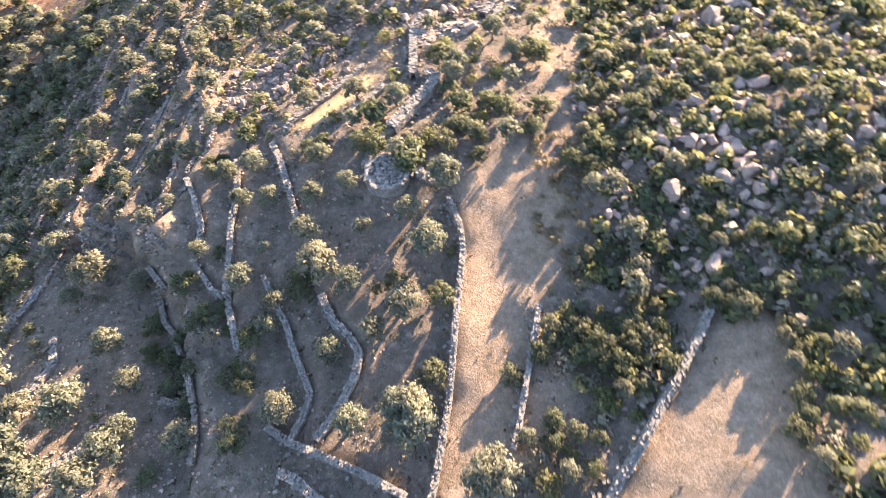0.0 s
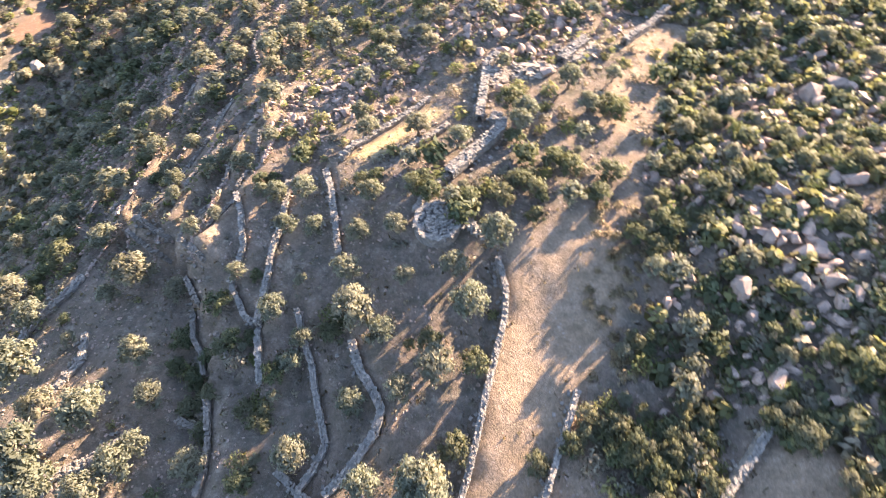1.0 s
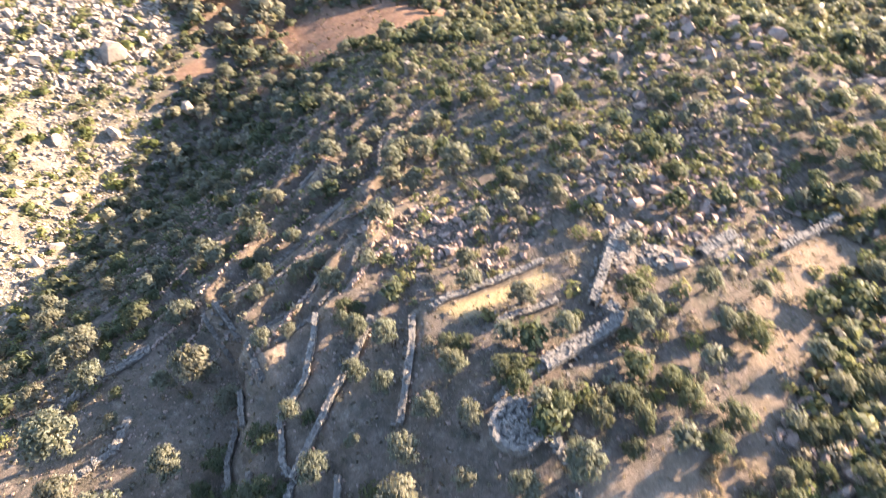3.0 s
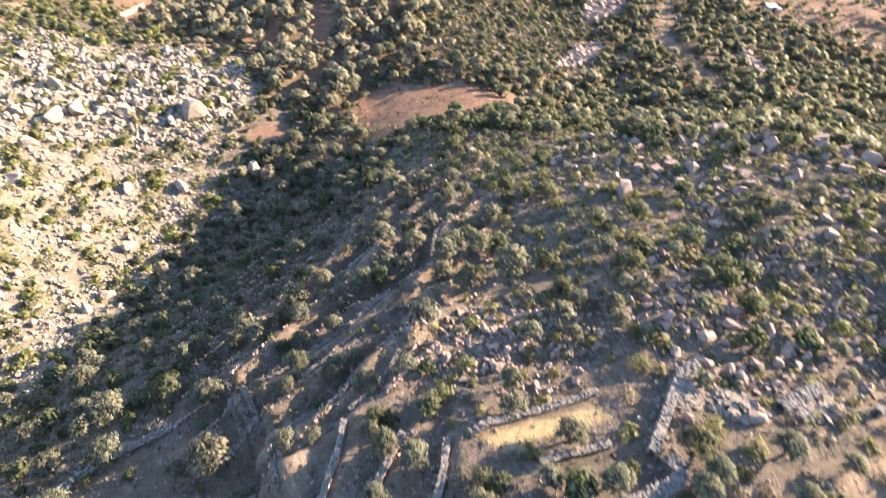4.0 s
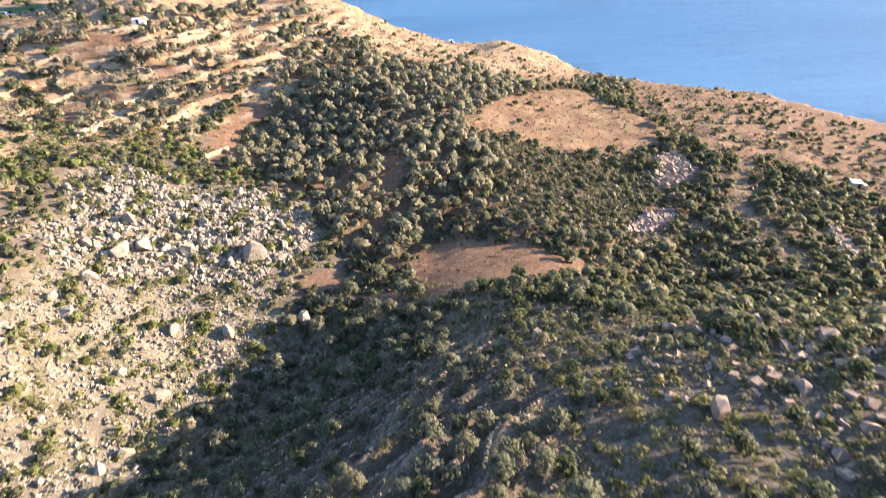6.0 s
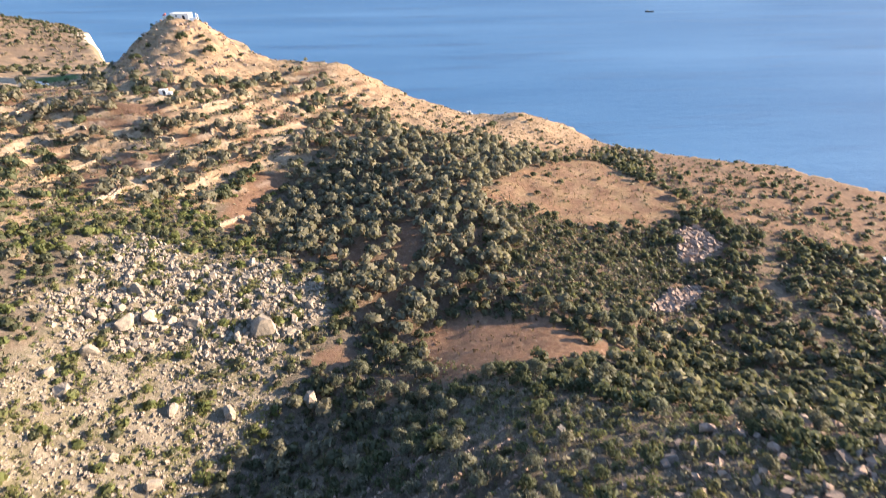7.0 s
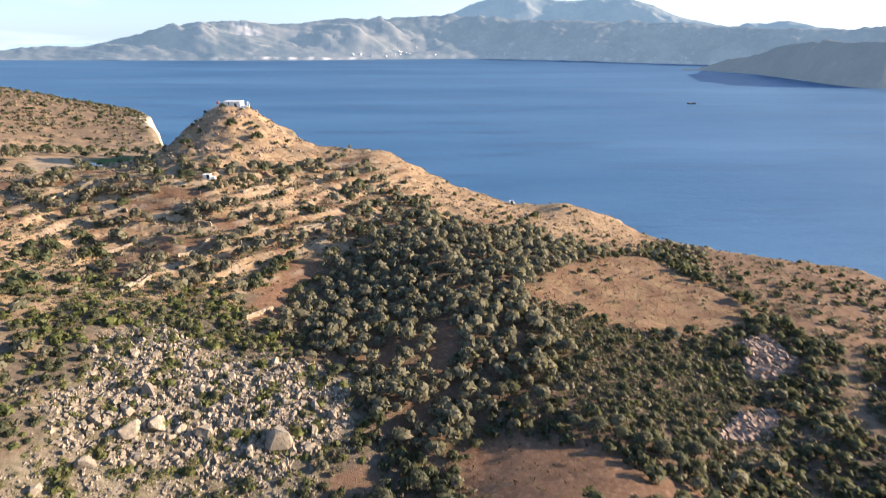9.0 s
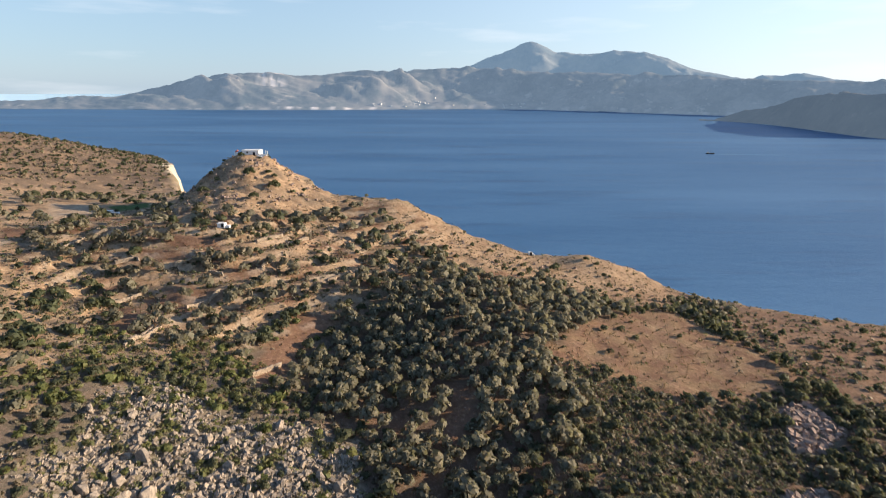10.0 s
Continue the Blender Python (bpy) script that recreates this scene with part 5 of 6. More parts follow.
HILL_BUSHES += [(-116.1, 188.1, 1.5), (-217.6, 151.0, 2.6), (-214.5, 200.4, 2.0), (-222.4, 194.0, 1.6), (-202.8, 178.4, 2.2), (-194.4, 195.5, 1.6), (-206.5, 230.2, 1.9), (-176.2, 262.6, 1.8),
                (-171.0, 263.6, 1.5), (-163.5, 258.3, 1.6), (-148.3, 255.4, 1.5), (-178.8, 242.4, 2.8), (-181.0, 247.0, 2.2), (-214.7, 167.4, 2.0), (-185.9, 217.7, 1.8), (-99.1, 235.9, 1.7),
                (-94.0, 235.4, 1.3), (-89.8, 234.6, 1.6), (-85.0, 231.2, 1.5), (-81.2, 228.5, 1.6), (-77.5, 226.6, 1.9), (-72.5, 216.6, 2.7), (-67.5, 222.3, 2.6), (-63.1, 219.8, 2.6), (-58.6, 216.7, 2.4)]
for x, y, rad in HILL_BUSHES:
    things["mastic_shrub"].append((x, y, rad * 0.66))
# dried bushes on the worn ground beside the field
for i in range(70):
    x, y = rng.uniform(7.5, 12.5), rng.uniform(20, 36)
    things["dry_bush"].append((x, y, rng.uniform(0.3, 0.75)))
for kind, rows in things.items():
    hs = land(np.array([q[0] for q in rows]), np.array([q[1] for q in rows]))
    for k, ((x, y, size), z) in enumerate(zip(rows, hs)):
        plant(kind, x, y, float(z), size, k, {"olive_tree": "olive trees on the terraces"}.get(kind, kind.replace("_", " ") + "s on the hill"))
# on the plain behind the crest evergreen shrubs take the place of most olives
plain_rows = [q for q in crowd["olive_tree"] if q[0] > -112 and q[1] > 84 and math.sin(37.1 * q[0] + 11.3 * q[1]) < 0.6 and float(zone(np.array([q[0]]), np.array([q[1]]), GROVE, 2, 2)[0]) < 0.5]
crowd["olive_tree"] = [q for q in crowd["olive_tree"] if q not in set(plain_rows)]
crowd["mastic_shrub"] += plain_rows
for kind, rows in crowd.items():
    if not rows:
        continue
    close = [q for q in rows if q[0] > -72 and q[1] < 108]
    far = [q for q in rows if not (q[0] > -72 and q[1] < 108) and q[0] > -205 and q[1] < 225]
    dim = [q for q in rows if q[0] <= -205 or q[1] >= 225]
    material = PLANTS[kind][6]
    far, dim = [(*q[:3], q[3] * 0.95) for q in far], [(*q[:3], q[3] * 1.02) for q in dim]
    plural = {"olive_tree": "olive_grove", "mastic_shrub": "mastic_scrub", "spurge_shrub": "spurge_scrub", "heath_shrub": "heath_scrub", "dry_bush": "dry_scrub"}[kind]
    if close:
        many(plural, MID_CLOUDS[kind], material, close, "mass of " + LABELS[kind].split(" growing")[0].split(" on stony")[0].split(" with")[0] + " plants on the hill")
    if far:
        material = {"olive_tree": GROVE_LEAF, "mastic_shrub": JUNIPER}.get(kind, material)
        if dim:
            many(plural, DIM_CLOUDS[kind], material, dim, "far-off " + LABELS[kind].split(" growing")[0].split(" on stony")[0].split(" with")[0] + " plants on the slopes")
        many(plural, FAR_CLOUDS[kind], material, far, "distant mass of " + LABELS[kind].split(" growing")[0].split(" on stony")[0].split(" with")[0] + " plants")


# ---- dry grass and herbs between the plants ----
def tuft(r):
    """A small clump of thin blades: an array (count, 5, 3), as leaf_cloud gives."""
    out = []
    for i in range(4):
        a, lean = r.uniform(0, 6.28), r.uniform(0.15, 0.8)
        base = np.array([r.normal() * 0.10, r.normal() * 0.10, 0.0])
        tip = base + np.array([math.cos(a) * lean, math.sin(a) * lean, r.uniform(0.5, 1.0)]) * 0.42
        side = np.array([-math.sin(a), math.cos(a), 0.0]) * 0.07
        mid = (base + tip) / 2
        out.append([base, mid + side, tip, mid - side, np.array([0.3 * math.cos(a), 0.3 * math.sin(a), 0.9])])
    return np.array(out)


TUFTS = [tuft(np.random.default_rng(60 + i)) for i in range(6)]
tx, ty = rng.uniform(-70, 45, 13000), rng.uniform(-4, 100, 13000)
bare = np.maximum(zone(tx, ty, DIRT_FIELD, 0.5, 0.5), zone(tx, ty, EAST_FIELD, 0.5, 0.4))
kept = (rng.uniform(0, 1, tx.shape) < np.where(bare > 0.5, 0.22, np.where(waves(tx, ty, 9, 51) > -0.1, 0.85, 0.3))) & (ty > 0.55 * (tx + 30) - 60)
fx, fy = rng.uniform(-330, -70, 12000), rng.uniform(60, 300, 12000)
dry = np.maximum.reduce([zone(fx, fy, TAN_FIELD, 2, 2), zone(fx, fy, COAST_GRASS, 3, 3), zone(fx, fy, RED_FIELD, 1, 1), 0.6 * smooth(-fx, 150, 190)])
far_kept = (rng.uniform(0, 1, fx.shape) < dry) & (signed_distance(fx, fy, COAST) > 2)
ax, ay = np.concatenate([tx[kept], fx[far_kept]]), np.concatenate([ty[kept], fy[far_kept]])
big = np.concatenate([rng.uniform(0.35, 0.95, kept.sum()), rng.uniform(0.8, 2.0, far_kept.sum())])
DWARF = [leaf_cloud(np.random.default_rng(80 + i), 1, 9, 1.0, 0.0, 0.9, 0.42, 0.5, (0.7, 0.9), 0.0) for i in range(5)]
dx, dy = rng.uniform(-72, 45, 9500), rng.uniform(-4, 105, 9500)
fields = np.maximum.reduce([zone(dx, dy, c, 0.4, 0.3) for c in (DIRT_FIELD, EAST_FIELD, STRIP_FIELD, GRASS_TERRACE)])
low = (fields < 0.3) & (dy > 0.55 * (dx + 30) - 60) & (waves(dx, dy, 8, 53) > rng.uniform(-1.0, 0.6, dx.shape)) & (np.minimum.reduce([np.abs(line_side(dx, dy, w[1])) for w in WALLS]) > 0.6)
many("dwarf_scrub", DWARF, HEATH, list(zip(dx[low], dy[low], land(dx[low], dy[low]), rng.uniform(0.14, 0.42, int(low.sum())))), "tiny grey-brown dry cushions dotting the stony soil")
ex, ey = rng.uniform(11.5, 46, 3600), rng.uniform(2, 70, 3600)
thick = (ey > 0.55 * (ex + 30) - 60) & (zone(ex, ey, EAST_FIELD, 0.4, 0.3) < 0.3) & (zone(ex, ey, UPPER_TRACK, 0.6, 0.4) < 0.5) & (ex > 13.0) & (waves(ex, ey, 7, 71) < rng.uniform(-0.15, 0.55, ex.shape)) & (np.minimum.reduce([np.abs(line_side(ex, ey, w[1])) for w in WALLS]) > 0.7)
ez = land(ex, ey)
for j, (material, label) in enumerate(((MASTIC, "small dark green shrubs crowding the rocky slope"), (SPURGE, "small yellow-green cushions crowding the rocky slope"), (HEATH, "small grey-brown cushions crowding the rocky slope"))):
    chosen = thick & (np.arange(3600) % 4 == j) | thick & (j == 0) & (np.arange(3600) % 4 == 3)
    many("low_scrub", FAR_CLOUDS["spurge_shrub"], material, list(zip(ex[chosen], ey[chosen], ez[chosen], rng.uniform(0.3, 0.9, int(chosen.sum())))), label)
sx_, sy_ = rng.uniform(-206, -72, 11000), rng.uniform(8, 108, 11000)
lush = (zone(sx_, sy_, SCREE, 3, 3) > 0.4) & (waves(sx_, sy_, 10, 44) > rng.uniform(-0.15, 0.7, sx_.shape)) | (zone(sx_, sy_, GREEN_SCRUB, 3, 3) > rng.uniform(0.5, 1.7, sx_.shape))
many("low_scrub", LOW_CLOUDS, SPURGE, list(zip(sx_[lush], sy_[lush], land(sx_[lush], sy_[lush]), rng.uniform(0.4, 1.15, int(lush.sum())))), "yellow-green cushions growing between the scree rocks")
gx_, gy_ = rng.uniform(-345, -70, 12000), rng.uniform(15, 320, 12000)
bare_field = np.maximum.reduce([zone(gx_, gy_, c, 1, 1) for c in CLEARINGS + RED_TERRACES + [RED_FIELD, RED_TRACK, CROP, STUBBLE]])
worth = 0.75 - 0.85 * bare_field - 0.45 * np.maximum(zone(gx_, gy_, TAN_FIELD, 2, 2), 0.5 * zone(gx_, gy_, COAST_GRASS, 3, 3)) - 0.5 * zone(gx_, gy_, GROVE, 2, 2) + 0.35 * waves(gx_, gy_, 14, 57)
small = (signed_distance(gx_, gy_, COAST) > 1) & (rng.uniform(0, 1, gx_.shape) < worth) & (gy_ > np.minimum(14 - 0.28 * (gx_ + 75), 44))
gz_ = land(gx_, gy_)
rocky = zone(gx_, gy_, SCREE, 3, 3) > 0.4
pick2, size2 = rng.uniform(0, 1, gx_.shape), rng.uniform(0.25, 0.85, gx_.shape)
for material, chosen, label in ((SPURGE, small & (pick2 < np.where(rocky, 0.7, 0.12)), "tiny yellow-green cushions dotting the slopes"),
                                (HEATH, small & ~rocky & (pick2 > np.where((gy_ > 100) & (gx_ > -100), 0.8, 0.45)), "tiny grey-brown dry cushions dotting the slopes"),
                                (JUNIPER, small & (pick2 >= np.where(rocky, 0.7, 0.12)) & (pick2 <= np.where((gy_ > 100) & (gx_ > -100), 0.8, 0.45 + 0.4 * rocky)), "tiny dark green cushions dotting the slopes")):
    many("dwarf_scrub", DWARF, material, list(zip(gx_[chosen], gy_[chosen], gz_[chosen], size2[chosen])), label)
ux, uy = rng.uniform(-130, -48, 7000), rng.uniform(136, 212, 7000)
grey = (zone(ux, uy, GREY_SCRUB, 3, 3) > rng.uniform(0.1, 0.9, ux.shape)) & (np.maximum.reduce([zone(ux, uy, c, 1, 1) for c in ROCK_PATCHES]) < 0.4)
for material, chosen, label in ((HEATH, grey & (np.arange(7000) % 5 == 0), "grey-brown low scrub below the tan field"), (JUNIPER, grey & (np.arange(7000) % 5 > 0), "dark low scrub below the tan field")):
    many("low_scrub", DWARF, material, list(zip(ux[chosen], uy[chosen], land(ux[chosen], uy[chosen]), rng.uniform(0.35, 0.95, int(chosen.sum())))), label)
ux, uy = rng.uniform(-345, -170, 9000), rng.uniform(58, 235, 9000)
bare_field = np.maximum.reduce([zone(ux, uy, c, 1, 1) for c in RED_TERRACES + [RED_TRACK, CROP, STUBBLE]])
tufty = (zone(ux, uy, WEST_FARM, 3, 3) > 0.3) & (bare_field < 0.5) & (waves(ux, uy, 12, 97) > rng.uniform(-1.0, 0.7, ux.shape))
for material, chosen, label in ((HEATH, tufty & (np.arange(9000) % 5 < 3), "grey-brown tufts of scrub on the farm terraces"), (JUNIPER, tufty & (np.arange(9000) % 5 == 3), "dark green tufts of scrub on the farm terraces"), (SPURGE, tufty & (np.arange(9000) % 5 == 4), "yellow-green tufts of scrub on the farm terraces")):
    many("low_scrub", DWARF, material, list(zip(ux[chosen], uy[chosen], land(ux[chosen], uy[chosen]), rng.uniform(0.3, 0.85, int(chosen.sum())))), label)
# low scrub fills the gaps on the plain behind the crest and on the shaded slope
lx, ly = rng.uniform(-112, 40, 11000), rng.uniform(88, 250, 11000)
open_ground = np.maximum.reduce([zone(lx, ly, c, 1, 1) for c in CLEARINGS + ROCK_PATCHES + [RED_FIELD, EAST_TRACK, GROVE]] + [zone(lx, ly, TAN_FIELD, 1, 1) * (1 - zone(lx, ly, GREY_SCRUB, 2, 2)), 0.3 * zone(lx, ly, EAST_PLAIN, 2, 2) + 0.15 * rng.uniform(0, 1, lx.shape)])
thin = (open_ground < 0.4) & (waves(lx, ly, 13, 81) > rng.uniform(-1.3, 0.4, lx.shape)) & (signed_distance(lx, ly, COAST) > 3)
vx, vy = rng.uniform(-100, 12, 9000), rng.uniform(14, 105, 9000)
dense = (np.maximum(zone(vx, vy, TERRACED, 1, 1), np.maximum(smooth(vy, 52, 58), smooth(-vx, 44, 50))) > 0.5) & (zone(vx, vy, SCREE, 2, 2) < 0.5) & (waves(vx, vy, 9, 83) > rng.uniform(-1.1, 0.5, vx.shape)) & (np.minimum.reduce([np.abs(line_side(vx, vy, w[1])) for w in WALLS]) > 0.5)
for px_, py_, chosen, lo, hi in ((lx, ly, thin, 0.35, 1.0), (vx, vy, dense, 0.25, 0.75)):
    pz_, mix = land(px_, py_), rng.uniform(0, 1, px_.shape)
    split_ = 0.5 if lo > 0.3 else 0.2
    if lo < 0.3:
        lively = chosen & (mix >= 0.2) & (mix < 0.5)
        many("low_scrub", DWARF, SPURGE, list(zip(px_[lively], py_[lively], pz_[lively], rng.uniform(lo, hi, int(lively.sum())))), "low yellow-green scrub filling the gaps on the slope")
    for material, part_, label in ((JUNIPER, mix < split_, "low dark green scrub filling the gaps on the slope"), (HEATH, mix >= 0.68, "low grey-brown scrub filling the gaps on the slope"), (OLIVE, (mix >= 0.5) & (mix < 0.68), "low grey-green scrub filling the gaps on the slope")):
        part_ = part_ & chosen
        many("low_scrub", DWARF, material, list(zip(px_[part_], py_[part_], pz_[part_], rng.uniform(lo, hi, int(part_.sum())))), label)
many("dry_grass", TUFTS, TUFT, list(zip(ax, ay, land(ax, ay), big)), "short dry grass tufts over the stony slopes and fields")


# ---- rocks ----
def rock_points(r, corners=22):
    """A broken boulder: the hull of chance corners in a rough block, with its edges worn round."""
    p = r.uniform(-1, 1, (corners, 3))
    p = p / np.maximum(np.linalg.norm(p, axis=1), np.abs(p).max(1) * 1.12)[:, None] * r.uniform(0.86, 1.0, (corners, 1))
    p = p * np.array([r.uniform(0.9, 1.3), r.uniform(0.75, 1.05), r.uniform(0.65, 1.0)])
    bm = bmesh.new()
    for q in p:
        bm.verts.new(q)
    hull = bmesh.ops.convex_hull(bm, input=bm.verts[:])
    bmesh.ops.delete(bm, geom=list({g for g in hull["geom_interior"] + hull["geom_unused"] if isinstance(g, bmesh.types.BMVert)}), context="VERTS")
    bmesh.ops.dissolve_limit(bm, angle_limit=0.3, verts=bm.verts[:], edges=bm.edges[:])
    bmesh.ops.bevel(bm, geom=bm.edges[:], offset=0.03, segments=1, affect="EDGES", clamp_overlap=True)
    bmesh.ops.triangulate(bm, faces=bm.faces[:])
    bm.verts.index_update()
    pts = np.array([v.co[:] for v in bm.verts])
    faces = [[v.index for v in f.verts] for f in bm.faces]
    bm.free()
    return pts + r.normal(size=pts.shape) * 0.012, faces


def small_rock_points(r):
    """A broken angular block."""
    pts = np.array([(-1, -1, -1), (1, -1, -1), (1, 1, -1), (-1, 1, -1), (-1, -1, 1), (1, -1, 1), (1, 1, 1), (-1, 1, 1)]) * 0.78
    pts = pts * (1 + r.uniform(-0.42, 0.22, (8, 3)))
    faces = [(0, 2, 1), (0, 3, 2), (4, 5, 6), (4, 6, 7), (0, 1, 5), (0, 5, 4), (1, 2, 6), (1, 6, 5), (2, 3, 7), (2, 7, 6), (3, 0, 4), (3, 4, 7)]
    return pts * np.array([r.uniform(0.9, 1.4), r.uniform(0.7, 1.05), r.uniform(0.6, 0.95)]), faces


def round_rock_points(r):
    """A weathered stone with worn corners."""
    bm = bmesh.new()
    bmesh.ops.create_icosphere(bm, subdivisions=2, radius=1.0)
    pts = np.array([v.co[:] for v in bm.verts])
    faces = [[v.index for v in f.verts] for f in bm.faces]
    bm.free()
    for i in range(11):
        n_ = r.normal(size=3)
        n_ /= np.linalg.norm(n_)
        pts = pts - np.maximum(pts @ n_ - r.uniform(0.28, 0.62), 0)[:, None] * n_
    return pts * 1.3 * np.array([r.uniform(0.9, 1.4), r.uniform(0.65, 1.05), r.uniform(0.6, 1.0)]), faces


r = np.random.default_rng(5)
ROCK_SHAPES = [rock_points(r) for i in range(9)]
SMALL_ROCKS = [small_rock_points(r) for i in range(14)]
ROUND_ROCKS = [round_rock_points(r) for i in range(10)]
ROCK_MESHES = {}
for material in (ROCK, PALE_ROCK):
    for i, (pts, faces) in enumerate(ROCK_SHAPES):
        me = bpy.data.meshes.new("boulder")
        me.from_pydata(pts.tolist(), [], faces)
        me.materials.append(material)
        ROCK_MESHES[(material.name, i)] = me


def boulder(x, y, size, k, material, label, group, sink=0.25):
    ob = new("boulder", ROCK_MESHES[(material.name, k % len(ROCK_SHAPES))])
    ob.matrix_basis = Matrix.LocRotScale((x, y, ground_at(x, y) + size * (0.62 - sink)), Euler((0.3 * math.sin(k * 1.7), 0.3 * math.cos(k * 2.3), k * 2.399)), (size, size * (0.8 + 0.05 * (k % 5)), size * (1.35 if material is PALE_ROCK else 0.95 + 0.1 * (k % 4))))
    return tagged(ob, label, "rock", group)


def rubble(name, rows, material, label, shapes=None):
    """Stones too many to count, as one mesh: rows of x, y, z, size."""
    verts, faces, base = [], [], 0
    rr = np.random.default_rng(len(rows))
    for i, (x, y, z, size) in enumerate(rows):
        pts, fs = (shapes or SMALL_ROCKS)[i % len(shapes or SMALL_ROCKS)]
        q = Euler((rr.uniform(-0.6, 0.6), rr.uniform(-0.6, 0.6), rr.uniform(0, 6.28))).to_matrix()
        p = (pts * size) @ np.array(q).T + np.array([x, y, z + 0.25 * size])
        verts.append(p)
        faces.append(np.array(fs) + base)
        base += len(p)
    return tagged(link_mesh(name, np.concatenate(verts).tolist(), np.concatenate(faces).tolist(), material), label, "stones", kind="stuff")


k = 0
for rows, material, label, group in ((SLOPE_ROCKS, ROCK, "rounded grey-pink granite boulder among shrubs", "boulders on the slope"),
                                     (RIDGE_ROCKS, ROCK, "weathered grey-pink boulder among shrubs", "boulders on the ridge"),
                                     (CREST_ROCKS, ROCK, "pale weathered boulder on the rocky crest", "boulders on the crest"),
                                     (SCREE_ROCKS, PALE_ROCK, "huge pale sunlit boulder lying in the scree", "boulders in the scree")):
    for x, y, size in rows:
        boulder(x, y, size * (1.0 if material is PALE_ROCK else 0.75), k, material, label, group)
        k += 1
# the scree: middling rocks as things, the rest as rubble
BOULDER_BAND = [(-152, 57), (-161, 69), (-163, 80), (-146, 80), (-143, 94), (-131, 104), (-120, 104), (-112, 95), (-112, 80), (-120, 66), (-126, 56), (-134, 49), (-142, 48)]
qx, qy, u = rng.uniform(-170, -72, 110000), rng.uniform(8, 108, 110000), rng.uniform(0, 1, 110000)
inside = signed_distance(qx, qy, SCREE) + 4 * waves(qx, qy, 9, 41) > 0
in_band = signed_distance(qx, qy, BOULDER_BAND) > 0
blocks = inside & (u < np.where(in_band, 0.06, 0.012))
block_rows = list(zip(qx[blocks], qy[blocks], 0.55 + 0.9 * rng.uniform(0, 1, int(blocks.sum())) ** 1.8))[:100]
stones = inside & ~blocks & (waves(qx, qy, 8, 43) > rng.uniform(-1.7, 0.1, qx.shape)) & (waves(qx, qy, 10, 44) < rng.uniform(0.0, 0.9, qx.shape))
stone_size = np.where(in_band, 0.16 + 0.58 * rng.uniform(0, 1, qx.shape) ** 2.2, 0.10 + 0.36 * rng.uniform(0, 1, qx.shape) ** 2.6)
scree_rows = list(zip(qx[stones], qy[stones], stone_size[stones]))[:14000]
for x, y, size in block_rows:
    boulder(x, y, size, k, PALE_ROCK, "pale broken rock lying in the scree", "rocks in the scree")
    k += 1
hs = land(np.array([q[0] for q in scree_rows]), np.array([q[1] for q in scree_rows]))
rubble("scree", [(x, y, z, s) for (x, y, s), z in zip(scree_rows, hs)], PALE_ROCK, "pale loose scree stones covering the sunlit slope")
# more boulders in clusters on the rocky slope above the east field
count = 0
while count < 120:
    x, y = rng.uniform(13, 44), rng.uniform(18, 66)
    if waves(np.array([x]), np.array([y]), 7, 71)[0] > 0.12 and free(x, y, 0.45) and signed_distance(np.array([x]), np.array([y]), UPPER_TRACK)[0] < -1.5:
        size = 0.35 + 0.6 * rng.uniform() ** 1.8
        boulder(x, y, size, k, ROCK, "rounded grey-pink granite boulder among shrubs", "boulders on the slope")
        claim(x, y, size)
        count += 1
        k += 1
# loose stones on the ridge, the rocky slope and the small rock patches
loose = []
for corners, count, lo, hi in (([(-2, 52), (-12, 60), (-14, 72), (4, 80), (14, 70), (8, 56)], 760, 0.14, 0.62), ([(14, 18), (12, 40), (22, 62), (45, 60), (40, 20)], 1300, 0.14, 0.72), ([(-338, 150), (-330, 190), (-300, 196), (-270, 180), (-262, 150), (-290, 125), (-325, 128)], 380, 0.25, 1.1), ([(-250, 205), (-200, 240), (-160, 272), (-140, 262), (-180, 225), (-240, 190)], 130, 0.2, 0.8),
                               ([(-30, 46), (-22, 58), (-10, 62), (-12, 48), (-20, 42)], 520, 0.14, 0.5), (ROCK_PATCHES[0], 520, 0.3, 1.1), (ROCK_PATCHES[1], 420, 0.3, 1.1), (ROCK_PATCHES[2], 120, 0.4, 1.3),
                               ([(-35, 80), (-25, 120), (10, 135), (30, 100), (8, 78)], 620, 0.2, 1.0), ([(-20, 95), (0, 135), (10, 130), (6, 100)], 120, 0.4, 1.4),
                               ([(-50, 5), (-20, 5), (-14, 38), (-46, 28)], 260, 0.08, 0.2)):
    bx, by = [q[0] for q in corners], [q[1] for q in corners]
    qx, qy = rng.uniform(min(bx), max(bx), count * 6), rng.uniform(min(by), max(by), count * 6)
    inside = signed_distance(qx, qy, corners) > 0
    loose += list(zip(qx[inside], qy[inside], lo + (hi - lo) * rng.uniform(0, 1, int(inside.sum())) ** 2.2))[:count]
hs = land(np.array([q[0] for q in loose]), np.array([q[1] for q in loose]))
near_stones = [(x, y, z, s) for (x, y, s), z in zip(loose, hs) if x > -70 and y < 80 and s > 0.24]
rubble("loose_stones", near_stones, ROCK, "weathered grey-pink stones lying between the shrubs", ROUND_ROCKS)
rubble("loose_stones", [(x, y, z, s) for (x, y, s), z in zip(loose, hs) if not (x > -70 and y < 80 and s > 0.24)], ROCK, "loose grey stones scattered between the shrubs")


